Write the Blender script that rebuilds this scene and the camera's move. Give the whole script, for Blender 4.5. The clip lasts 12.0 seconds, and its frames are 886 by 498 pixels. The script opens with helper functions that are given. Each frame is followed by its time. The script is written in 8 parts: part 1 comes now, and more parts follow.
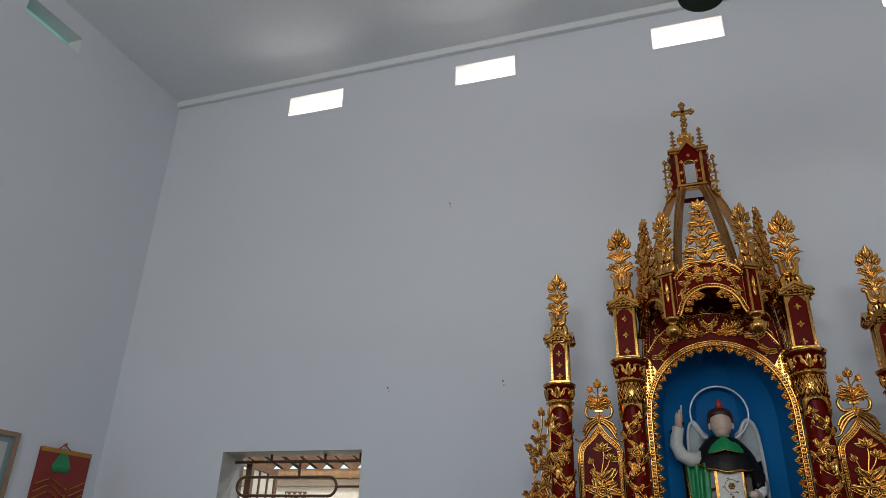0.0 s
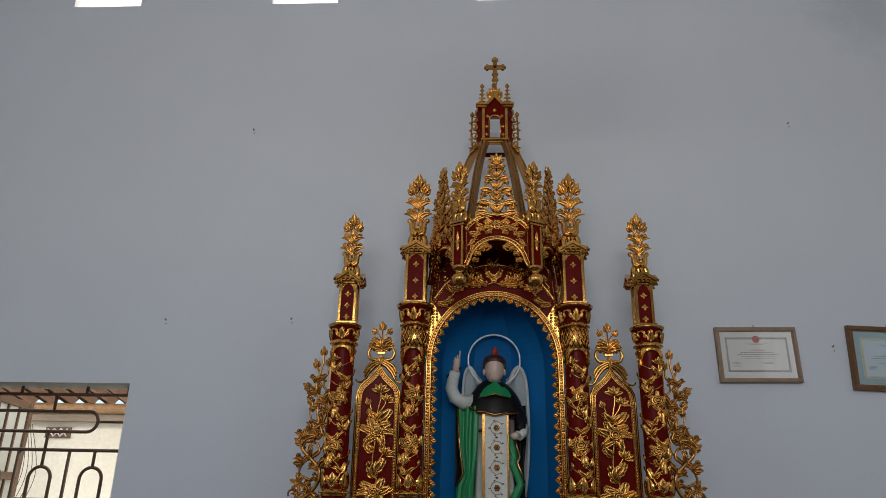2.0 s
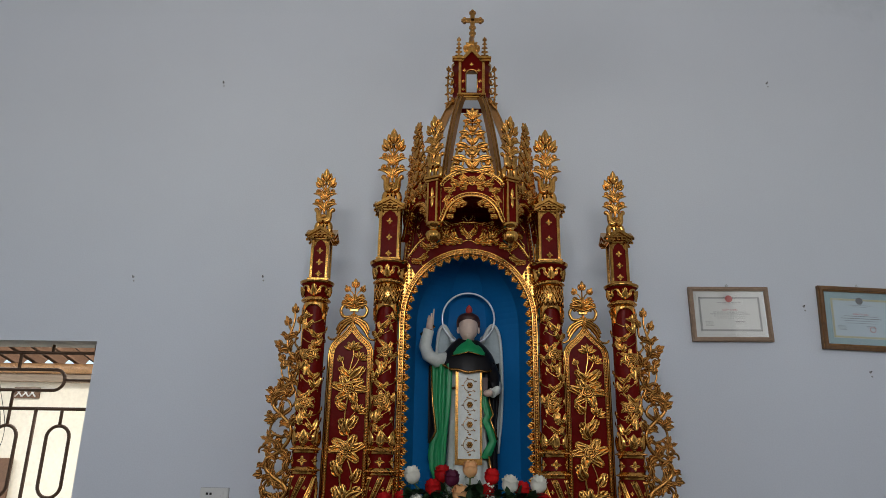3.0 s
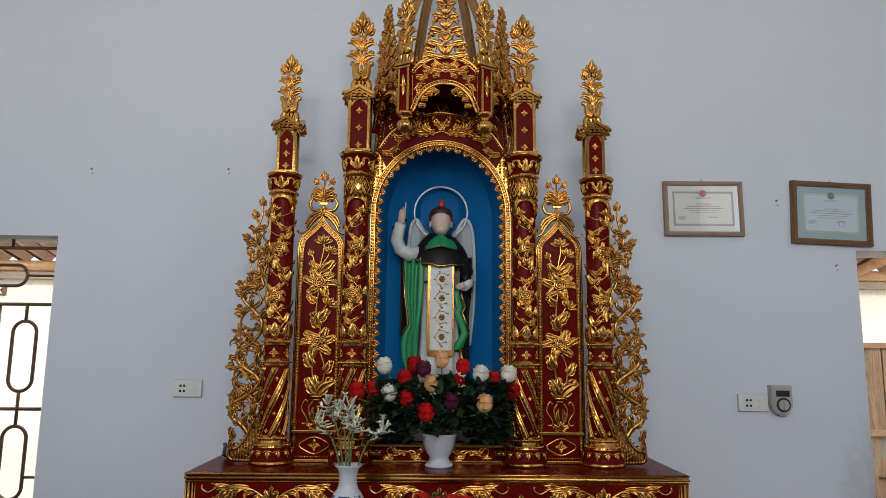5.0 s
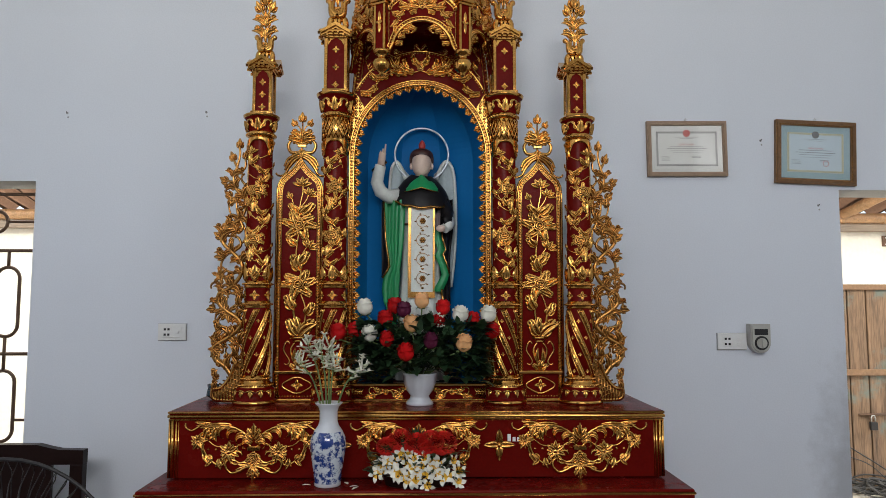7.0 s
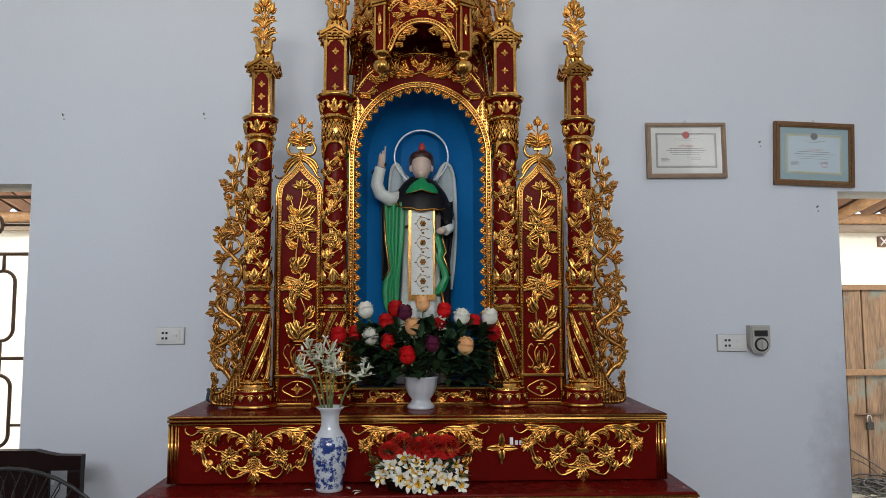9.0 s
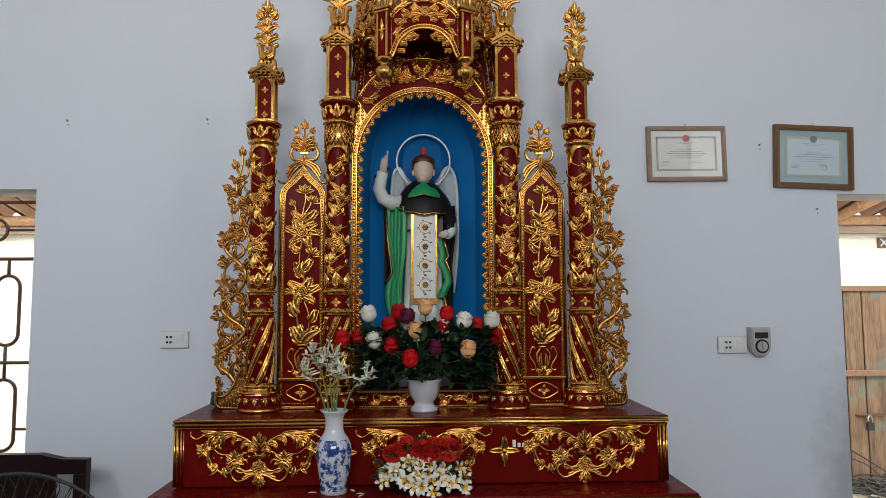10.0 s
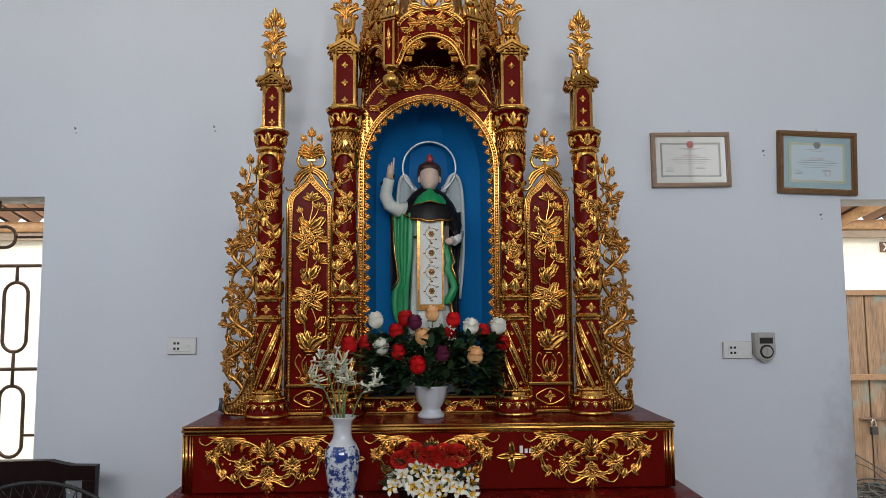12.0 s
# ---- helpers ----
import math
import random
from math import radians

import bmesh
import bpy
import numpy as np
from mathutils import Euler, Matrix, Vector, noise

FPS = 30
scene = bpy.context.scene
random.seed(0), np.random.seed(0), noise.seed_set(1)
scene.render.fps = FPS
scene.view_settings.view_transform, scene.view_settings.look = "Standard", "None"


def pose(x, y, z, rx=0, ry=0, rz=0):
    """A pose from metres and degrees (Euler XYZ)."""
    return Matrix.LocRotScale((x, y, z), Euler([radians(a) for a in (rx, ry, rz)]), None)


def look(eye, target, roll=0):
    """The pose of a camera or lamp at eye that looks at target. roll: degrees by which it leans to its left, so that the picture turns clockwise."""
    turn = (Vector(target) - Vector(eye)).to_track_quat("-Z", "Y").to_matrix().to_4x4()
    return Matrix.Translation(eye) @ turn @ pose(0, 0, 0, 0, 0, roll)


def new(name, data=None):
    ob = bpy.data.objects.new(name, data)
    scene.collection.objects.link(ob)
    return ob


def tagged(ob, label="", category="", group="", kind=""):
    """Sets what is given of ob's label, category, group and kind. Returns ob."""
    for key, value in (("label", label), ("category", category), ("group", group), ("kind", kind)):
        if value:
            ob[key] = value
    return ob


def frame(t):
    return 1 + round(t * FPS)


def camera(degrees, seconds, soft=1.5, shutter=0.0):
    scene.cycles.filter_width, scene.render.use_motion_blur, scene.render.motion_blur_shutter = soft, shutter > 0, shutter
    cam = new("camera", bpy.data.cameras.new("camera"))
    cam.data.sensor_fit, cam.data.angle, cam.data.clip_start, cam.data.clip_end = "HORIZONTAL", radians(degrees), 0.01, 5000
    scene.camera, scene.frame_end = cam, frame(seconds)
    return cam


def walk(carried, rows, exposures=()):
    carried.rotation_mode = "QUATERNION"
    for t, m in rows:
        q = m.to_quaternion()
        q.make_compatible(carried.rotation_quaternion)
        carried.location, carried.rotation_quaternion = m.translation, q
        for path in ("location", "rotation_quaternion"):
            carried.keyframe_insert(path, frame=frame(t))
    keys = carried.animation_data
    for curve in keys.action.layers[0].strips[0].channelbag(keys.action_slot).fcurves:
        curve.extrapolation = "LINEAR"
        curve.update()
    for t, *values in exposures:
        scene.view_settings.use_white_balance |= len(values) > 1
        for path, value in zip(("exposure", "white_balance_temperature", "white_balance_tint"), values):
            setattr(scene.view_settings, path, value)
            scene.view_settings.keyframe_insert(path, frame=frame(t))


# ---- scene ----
cam = camera(66.0, 12.0, soft=0.65)
PATH = [
    (0, (-0.157, -3.078, 1.604), (-0.756, -1.353, 2.42), 1.8),
    (0.5, (-0.132, -3.066, 1.6), (-0.465, -1.266, 2.404), 1.7),
    (1, (-0.116, -3.06, 1.592), (-0.312, -1.228, 2.371), 1.5),
    (1.5, (-0.096, -2.999, 1.624), (-0.241, -1.139, 2.345), 1.3),
    (2, (-0.064, -2.978, 1.609), (-0.167, -1.1, 2.289), 1.2),
    (2.5, (-0.05, -2.953, 1.604), (-0.118, -1.057, 2.237), 1.1),
    (3, (-0.048, -2.926, 1.588), (-0.088, -1.015, 2.175), 1.0),
    (3.5, (-0.05, -2.891, 1.585), (-0.053, -0.955, 2.088), 0.9),
    (5.5, (-0.023, -2.862, 1.563), (0.019, -0.88, 1.822), 0.5),
    (6, (-0.003, -2.861, 1.55), (0.042, -0.874, 1.768), 0.3),
    (6.5, (0.012, -2.86, 1.539), (0.058, -0.869, 1.726), 0.2),
    (7, (0.027, -2.855, 1.54), (0.074, -0.862, 1.702), 0.1),
    (9, (-0.002, -2.844, 1.549), (0.066, -0.852, 1.712), -0.1),
    (9.5, (-0.017, -2.858, 1.559), (0.052, -0.866, 1.725), -0.2),
    (10, (-0.01, -2.863, 1.558), (0.057, -0.871, 1.724), -0.3),
    (10.5, (-0.013, -2.863, 1.561), (0.055, -0.872, 1.732), -0.3),
    (11, (-0.021, -2.867, 1.556), (0.046, -0.876, 1.73), -0.3),
    (11.5, (-0.025, -2.87, 1.561), (0.04, -0.879, 1.736), -0.3),
    (12, (-0.032, -2.878, 1.57), (0.033, -0.887, 1.745), -0.4),
]
EXPOSURES = [(0, 0.78), (1, 0.69), (1.5, 0.65), (2, 0.71), (2.5, 0.81), (3.5, 1.02), (5.5, 1.33), (7, 1.40), (9, 1.43), (12, 1.43)]
walk(cam, [(t, look(eye, target, roll)) for t, eye, target, roll in PATH], EXPOSURES)

X0, X1, Y0, H = -3.165, 3.3, -5.4, 4.37

# ---- light: daylight sky, sun, and the sky's light in the openings ----
world = bpy.data.worlds.new("sky")
scene.world = world
world.use_nodes = True
wn = world.node_tree.nodes
sky = wn.new("ShaderNodeTexSky")
sky.sky_type = "NISHITA"
sky.sun_disc = False
sky.sun_elevation = radians(62)
sky.sun_rotation = radians(162)
world.node_tree.links.new(sky.outputs[0], wn["Background"].inputs[0])
wn["Background"].inputs[1].default_value = 0.12
sun = bpy.data.lights.new("sun", "SUN")
sun.energy, sun.angle, sun.color = 3.0, radians(0.6), (1.0, 0.94, 0.85)
sun_ob = new("sun", sun)
sun_ob.matrix_world = look((0, 0, 0), (-0.15, 0.45, -0.88))


def opening_light(name, eye, target, w, h, power, colour):
    d = bpy.data.lights.new(name, "AREA")
    d.shape, d.size, d.size_y, d.energy, d.color = "RECTANGLE", w, h, power, colour
    ob = new(name, d)
    ob.matrix_world = look(eye, target)
    return ob


opening_light("window_daylight_west", (X0 - 0.02, -3.3, 2.9), (X0 + 1, -3.1, 2.9), 1.2, 1.8, 2.5, (1.0, 0.98, 0.95))
opening_light("window_daylight_east", (X1 + 0.02, -4.3, 2.9), (X1 - 1, -4.0, 2.9), 1.2, 1.8, 3.5, (1.0, 0.98, 0.95))
opening_light("window_daylight_south", (-0.2, Y0 - 0.02, 3.10), (-0.2, Y0 + 3, 3.45), 3.0, 0.9, 38, (1.0, 0.98, 0.96))
opening_light("lean_to_daylight", (0, 0.62, 2.62), (0, 0.75, 0), 11.5, 0.72, 104, (1.0, 0.95, 0.85))
opening_light("vent_daylight", (0.08, 0.23, 4.09), (0.08, 0.0, 4.30), 5.2, 0.16, 24, (1.0, 0.93, 0.87))


# ---- materials ----
def material(name, colour, rough=0.5, metal=0.0, vary=0.12, scale=8.0, fine=90.0, bump=0.15, coat=0.0, per_object=0.0, spot=None, spec=0.5, grain=None):
    """A principled surface whose colour varies at two scales, with fine relief."""
    m = bpy.data.materials.new(name)
    m.use_nodes = True
    nt = m.node_tree
    b = nt.nodes["Principled BSDF"]
    tc = nt.nodes.new("ShaderNodeTexCoord")
    n1 = nt.nodes.new("ShaderNodeTexNoise")
    n1.inputs["Scale"].default_value = scale
    n1.inputs["Detail"].default_value = 5
    n2 = nt.nodes.new("ShaderNodeTexNoise")
    n2.inputs["Scale"].default_value = fine
    n2.inputs["Detail"].default_value = 4
    place = tc.outputs["Object"]
    if grain:
        run = nt.nodes.new("ShaderNodeVectorMath")
        run.operation = "MULTIPLY"
        run.inputs[1].default_value = grain
        nt.links.new(place, run.inputs[0])
        place = run.outputs[0]
    for n in (n1, n2):
        nt.links.new(place, n.inputs["Vector"])
    add = nt.nodes.new("ShaderNodeMath")
    add.operation = "ADD"
    nt.links.new(n1.outputs["Fac"], add.inputs[0])
    nt.links.new(n2.outputs["Fac"], add.inputs[1])
    ramp = nt.nodes.new("ShaderNodeMapRange")
    ramp.inputs["From Min"].default_value = 0.6
    ramp.inputs["From Max"].default_value = 1.4
    ramp.inputs["To Min"].default_value = 1 - vary
    ramp.inputs["To Max"].default_value = 1 + vary
    nt.links.new(add.outputs[0], ramp.inputs["Value"])
    mul = nt.nodes.new("ShaderNodeVectorMath")
    mul.operation = "SCALE"
    mul.inputs[0].default_value = colour
    nt.links.new(ramp.outputs[0], mul.inputs["Scale"])
    out = mul.outputs[0]
    if spot:
        mix = nt.nodes.new("ShaderNodeMix")
        mix.data_type = "RGBA"
        n3 = nt.nodes.new("ShaderNodeTexNoise")
        n3.inputs["Scale"].default_value = spot[1]
        n3.inputs["Detail"].default_value = 8
        n3.inputs["Roughness"].default_value = 0.65
        nt.links.new(tc.outputs["Object"], n3.inputs["Vector"])
        r3 = nt.nodes.new("ShaderNodeMapRange")
        r3.inputs["From Min"].default_value = spot[2]
        r3.inputs["From Max"].default_value = spot[2] + 0.08
        nt.links.new(n3.outputs["Fac"], r3.inputs["Value"])
        nt.links.new(r3.outputs[0], mix.inputs[0])
        nt.links.new(out, mix.inputs[6])
        mix.inputs[7].default_value = (*spot[0], 1)
        out = mix.outputs[2]
    if per_object:
        oi = nt.nodes.new("ShaderNodeObjectInfo")
        r4 = nt.nodes.new("ShaderNodeMapRange")
        r4.inputs["To Min"].default_value = 1 - per_object
        r4.inputs["To Max"].default_value = 1 + per_object
        nt.links.new(oi.outputs["Random"], r4.inputs["Value"])
        mul2 = nt.nodes.new("ShaderNodeVectorMath")
        mul2.operation = "SCALE"
        nt.links.new(out, mul2.inputs[0])
        nt.links.new(r4.outputs[0], mul2.inputs["Scale"])
        out = mul2.outputs[0]
    nt.links.new(out, b.inputs["Base Color"])
    rr = nt.nodes.new("ShaderNodeMapRange")
    rr.inputs["To Min"].default_value = max(0.02, rough * 0.75)
    rr.inputs["To Max"].default_value = min(1.0, rough * 1.25)
    nt.links.new(n1.outputs["Fac"], rr.inputs["Value"])
    nt.links.new(rr.outputs[0], b.inputs["Roughness"])
    b.inputs["Metallic"].default_value = metal
    b.inputs["Specular IOR Level"].default_value = spec
    b.inputs["Coat Weight"].default_value = coat
    b.inputs["Coat Roughness"].default_value = 0.12
    if bump:
        bp = nt.nodes.new("ShaderNodeBump")
        bp.inputs["Strength"].default_value = bump
        bp.inputs["Distance"].default_value = 0.004
        nt.links.new(n2.outputs["Fac"], bp.inputs["Height"])
        nt.links.new(bp.outputs[0], b.inputs["Normal"])
    return m


M_WALL = material("wall_paint", (0.675, 0.71, 0.763), 0.75, vary=0.05, scale=1.3, fine=160, bump=0.12)


def add_damp(m, centre, reach, colour):
    """Grey damp marks on the wall round one place."""
    nt = m.node_tree
    b = nt.nodes["Principled BSDF"]
    old = b.inputs["Base Color"].links[0].from_socket
    tc = nt.nodes.new("ShaderNodeTexCoord")
    sub = nt.nodes.new("ShaderNodeVectorMath")
    sub.operation = "SUBTRACT"
    sub.inputs[1].default_value = centre
    nt.links.new(tc.outputs["Object"], sub.inputs[0])
    sc = nt.nodes.new("ShaderNodeVectorMath")
    sc.operation = "DIVIDE"
    sc.inputs[1].default_value = reach
    nt.links.new(sub.outputs[0], sc.inputs[0])
    ln = nt.nodes.new("ShaderNodeVectorMath")
    ln.operation = "LENGTH"
    nt.links.new(sc.outputs[0], ln.inputs[0])
    no = nt.nodes.new("ShaderNodeTexNoise")
    no.inputs["Scale"].default_value = 9
    no.inputs["Detail"].default_value = 9
    no.inputs["Roughness"].default_value = 0.7
    nt.links.new(tc.outputs["Object"], no.inputs["Vector"])
    ad = nt.nodes.new("ShaderNodeMath")
    ad.operation = "MULTIPLY_ADD"
    ad.inputs[1].default_value = -1.5
    nt.links.new(no.outputs["Fac"], ad.inputs[0])
    nt.links.new(ln.outputs["Value"], ad.inputs[2])
    mr = nt.nodes.new("ShaderNodeMapRange")
    mr.inputs["From Min"].default_value = 0.35
    mr.inputs["From Max"].default_value = -0.45
    mr.inputs["To Max"].default_value = 0.5
    nt.links.new(ad.outputs[0], mr.inputs["Value"])
    mix = nt.nodes.new("ShaderNodeMix")
    mix.data_type = "RGBA"
    nt.links.new(mr.outputs[0], mix.inputs[0])
    nt.links.new(old, mix.inputs[6])
    mix.inputs[7].default_value = (*colour, 1)
    nt.links.new(mix.outputs[2], b.inputs["Base Color"])


add_damp(M_WALL, (1.80, 0.0, 0.75), (0.17, 0.3, 0.62), (0.22, 0.22, 0.22))
add_damp(M_WALL, (1.95, 0.0, 4.05), (0.35, 0.3, 0.35), (0.45, 0.49, 0.52))
M_CEIL = material("ceiling_paint", (0.76, 0.79, 0.81), 0.8, vary=0.05, scale=1.0, fine=60, bump=0.1)
M_REVEAL = material("reveal_plaster", (0.70, 0.69, 0.68), 0.85, vary=0.10, scale=6, fine=80, bump=0.3)
# darker than the wall paint: the shade of the jambs is put into this colour
M_JAMB = material("dimmed_plaster", (0.36, 0.37, 0.385), 0.9, vary=0.12, scale=6, fine=80, bump=0.3)
M_FLOOR = material("floor_tile", (0.075, 0.045, 0.032), 0.4, vary=0.1, scale=3, fine=40, bump=0.05)
M_GROUND = material("earth", (0.26, 0.22, 0.17), 0.95, vary=0.25, scale=2, fine=30, bump=0.6)
M_CREAM = material("lime_wall", (0.80, 0.745, 0.63), 0.9, vary=0.10, scale=2.5, fine=40, bump=0.4)
M_GOLD = material("gold_leaf", (0.63, 0.322, 0.080), 0.12, 0.98, vary=0.34, scale=22, fine=120, bump=0.10)
M_GOLD_DARK = material("worn_gilding", (0.43, 0.212, 0.054), 0.22, 0.92, vary=0.3, scale=20, fine=120, bump=0.12)
M_RED = material("red_lacquer", (0.122, 0.0052, 0.0034), 0.26, vary=0.18, scale=12, fine=120, bump=0.05, spec=0.05)
M_BLUE = material("niche_blue", (0.003, 0.135, 0.37), 0.6, vary=0.06, scale=5, fine=80, bump=0.05, spec=0.2)
M_BAREPLANK = material("grey_bare_plank", (0.30, 0.235, 0.175), 0.85, vary=0.3, scale=8, fine=60, bump=0.4, grain=(0.3, 3.0, 3.0))
M_BAMBOO = material("bamboo", (0.36, 0.205, 0.098), 0.45, vary=0.4, scale=14, fine=90, bump=0.3, per_object=0.2)
M_SHEET = material("roof_sheet", (0.15, 0.085, 0.052), 0.85, vary=0.25, scale=5, fine=70, bump=0.3)
M_IRON = material("brown_iron", (0.10, 0.055, 0.03), 0.55, 0.2, vary=0.2, scale=20, fine=120, bump=0.2)
M_OLDWOOD = material("weathered_wood", (0.150, 0.092, 0.052), 0.85, vary=0.75, scale=7, fine=55, bump=0.7, per_object=0.15, spot=((0.12, 0.13, 0.105), 3.0, 0.54), grain=(3.0, 3.0, 0.22))
M_DARKWOOD = material("dark_wood", (0.014, 0.006, 0.005), 0.35, vary=0.25, scale=14, fine=90, bump=0.1, spec=0.14)

# ---- building helpers ----
def mesh_ob(name, bm, mats, parent=None, label="", smooth=False):
    me = bpy.data.meshes.new(name)
    if smooth:
        for f in bm.faces:
            f.smooth = True
    bm.normal_update()
    bm.to_mesh(me)
    bm.free()
    for m in mats if isinstance(mats, (list, tuple)) else (mats,):
        me.materials.append(m)
    ob = new(name, me)
    if parent is not None:
        ob.parent = parent
        if parent.type == "EMPTY":
            ob.matrix_parent_inverse = Matrix.Translation(-parent.location)
    if label:
        tagged(ob, label)
    return ob


def part(name, bm, mat, parent, label="", smooth=False):
    return mesh_ob(name, bm, mat, parent, label, smooth)


def share(ob, name, parent, m):
    """Another object on the same mesh, at the local pose m under parent."""
    o = new(name, ob.data)
    o.parent = parent
    o.matrix_local = m
    return o


def empty(name, at=(0, 0, 0), **tags):
    e = new(name)
    e.empty_display_size = 0.05
    e.location = at
    return tagged(e, **tags)


def add_box(bm, x0, x1, y0, y1, z0, z1, bevel=0.0, mi=0):
    r = bmesh.ops.create_cube(bm, size=1.0, matrix=Matrix.Translation(((x0 + x1) / 2, (y0 + y1) / 2, (z0 + z1) / 2)) @ Matrix.Diagonal((x1 - x0, y1 - y0, z1 - z0, 1)))
    fs = {f for v in r["verts"] for f in v.link_faces}
    for f in fs:
        f.material_index = mi
    if bevel:
        es = {e for v in r["verts"] for e in v.link_edges}
        bmesh.ops.bevel(bm, geom=list(es), offset=bevel, segments=2, affect="EDGES", profile=0.5)
    return bm


def box(*a, **k):
    return add_box(bmesh.new(), *a, **k)


def add_lathe(bm, profile, at=(0, 0, 0), seg=28, squash=1.0, mi=0, flute=0, flute_depth=0.0, band=None):
    """A turned form: profile of (radius, height, optional material index)."""
    rings = []
    for p in profile:
        r, z = p[0], p[1]
        ring = []
        for i in range(seg):
            a = 2 * math.pi * i / seg
            rr = r
            if flute and band and band[0] <= z <= band[1]:
                rr = r * (1 + flute_depth * math.cos(flute * a))
            ring.append(bm.verts.new((at[0] + rr * math.cos(a), at[1] + rr * squash * math.sin(a), at[2] + z)))
        rings.append(ring)
    for k in range(len(rings) - 1):
        m = profile[k][2] if len(profile[k]) > 2 else mi
        for i in range(seg):
            j = (i + 1) % seg
            f = bm.faces.new((rings[k][i], rings[k][j], rings[k + 1][j], rings[k + 1][i]))
            f.material_index = m
            f.smooth = True
    f = bm.faces.new(rings[0][::-1])
    f.material_index = mi
    f = bm.faces.new(rings[-1])
    f.material_index = profile[-2][2] if len(profile[-2]) > 2 else mi
    return bm


def add_tube(bm, pts, radius, seg=8, mi=0, taper=None, closed=False, flat=1.0):
    """A round bar along points; taper: radius factor at the end."""
    pts = [Vector(p) for p in pts]
    n = len(pts)
    rings = []
    up = Vector((0, 1, 0))
    for k, p in enumerate(pts):
        if closed:
            d = pts[(k + 1) % n] - pts[k - 1]
        else:
            d = pts[min(k + 1, n - 1)] - pts[max(k - 1, 0)]
        d.normalize()
        s = d.cross(up)
        if s.length < 0.05:
            s = d.cross(Vector((1, 0, 0)))
        s.normalize()
        u = s.cross(d).normalized()
        r = radius if taper is None else radius * (1 + (taper - 1) * k / (n - 1))
        rings.append([bm.verts.new(p + s * r * math.cos(2 * math.pi * i / seg) + u * r * flat * math.sin(2 * math.pi * i / seg)) for i in range(seg)])
    for k in range(n if closed else n - 1):
        a, b = rings[k], rings[(k + 1) % n]
        for i in range(seg):
            j = (i + 1) % seg
            f = bm.faces.new((a[i], a[j], b[j], b[i]))
            f.material_index = mi
            f.smooth = True
    if not closed:
        for ring in (rings[0][::-1], rings[-1]):
            bm.faces.new(ring).material_index = mi
    return bm


def add_prism(bm, outline, y0, y1, mi=0, mi_side=None):
    """A flat outline in x, z (counter-clockwise seen from -y) given depth from y0 (front) to y1."""
    a = [bm.verts.new((x, y0, z)) for x, z in outline]
    b = [bm.verts.new((x, y1, z)) for x, z in outline]
    f = bm.faces.new(a)
    f.material_index = mi
    f = bm.faces.new(b[::-1])
    f.material_index = mi
    n = len(a)
    for i in range(n):
        j = (i + 1) % n
        f = bm.faces.new((a[j], a[i], b[i], b[j]))
        f.material_index = mi if mi_side is None else mi_side
    return bm


def add_band(bm, inner, outer, y0, y1, mi=0, closed=False):
    """A flat band between two outlines in x, z, from y0 (front) to y1."""
    n = len(inner)
    v = [[bm.verts.new((p[0], y, p[1])) for p in line] for line in (inner, outer) for y in (y0, y1)]
    fi, bi, fo, bo = v
    for i in range(n if closed else n - 1):
        j = (i + 1) % n
        for q in ((fi[i], fo[i], fo[j], fi[j]), (bi[j], bo[j], bo[i], bi[i]), (fi[j], bi[j], bi[i], fi[i]), (fo[i], bo[i], bo[j], fo[j])):
            bm.faces.new(q).material_index = mi
    if not closed:
        bm.faces.new((fi[0], bi[0], bo[0], fo[0])).material_index = mi
        bm.faces.new((fo[-1], bo[-1], bi[-1], fi[-1])).material_index = mi
    return bm


# ---- setting ----
WIN = (-2.385, -1.605, 0.86, 2.05)
DOOR = (1.791, 2.66, 0.0, 2.032)
VENTS = [(-2.29, -1.915), (-1.182, -0.825), (-0.073, 0.286), (1.008, 1.365), (2.1, 2.46)]


def wall_with_holes(name, u0, u1, h, holes, place, mats, label):
    """A wall 0.2 thick in u, z with rectangular holes through it; place maps (u, depth, z) to the world."""
    us = sorted({u0, u1, *[v for q in holes for v in q[:2]]})
    zs = sorted({0.0, h, *[v for q in holes for v in q[2:]]})
    inside = lambda u, z: any(q[0] < u < q[1] and q[2] < z < q[3] for q in holes)
    solid = {(i, k) for i in range(len(us) - 1) for k in range(len(zs) - 1) if not inside((us[i] + us[i + 1]) / 2, (zs[k] + zs[k + 1]) / 2)}
    bm = bmesh.new()
    cache = {}

    def v(i, d, k):
        if (i, d, k) not in cache:
            cache[(i, d, k)] = bm.verts.new(place(us[i], d * 0.2, zs[k]))
        return cache[(i, d, k)]
    for i, k in solid:
        bm.faces.new((v(i, 0, k), v(i + 1, 0, k), v(i + 1, 0, k + 1), v(i, 0, k + 1)))
        bm.faces.new((v(i, 1, k + 1), v(i + 1, 1, k + 1), v(i + 1, 1, k), v(i, 1, k)))
        for di, dk, q in ((-1, 0, ((i, k), (i, k + 1))), (1, 0, ((i + 1, k + 1), (i + 1, k))), (0, -1, ((i + 1, k), (i, k))), (0, 1, ((i, k + 1), (i + 1, k + 1)))):
            if (i + di, k + dk) not in solid:
                (a, b), (c, d) = q
                f = bm.faces.new((v(a, 0, b), v(c, 0, d), v(c, 1, d), v(a, 1, b)))
                # high vents get the pale plaster, lower reveals the grey with shade in it
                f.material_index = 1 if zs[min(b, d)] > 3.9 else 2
    bmesh.ops.recalc_face_normals(bm, faces=bm.faces)
    return tagged(mesh_ob(name, bm, mats), label, "wall", kind="structure")


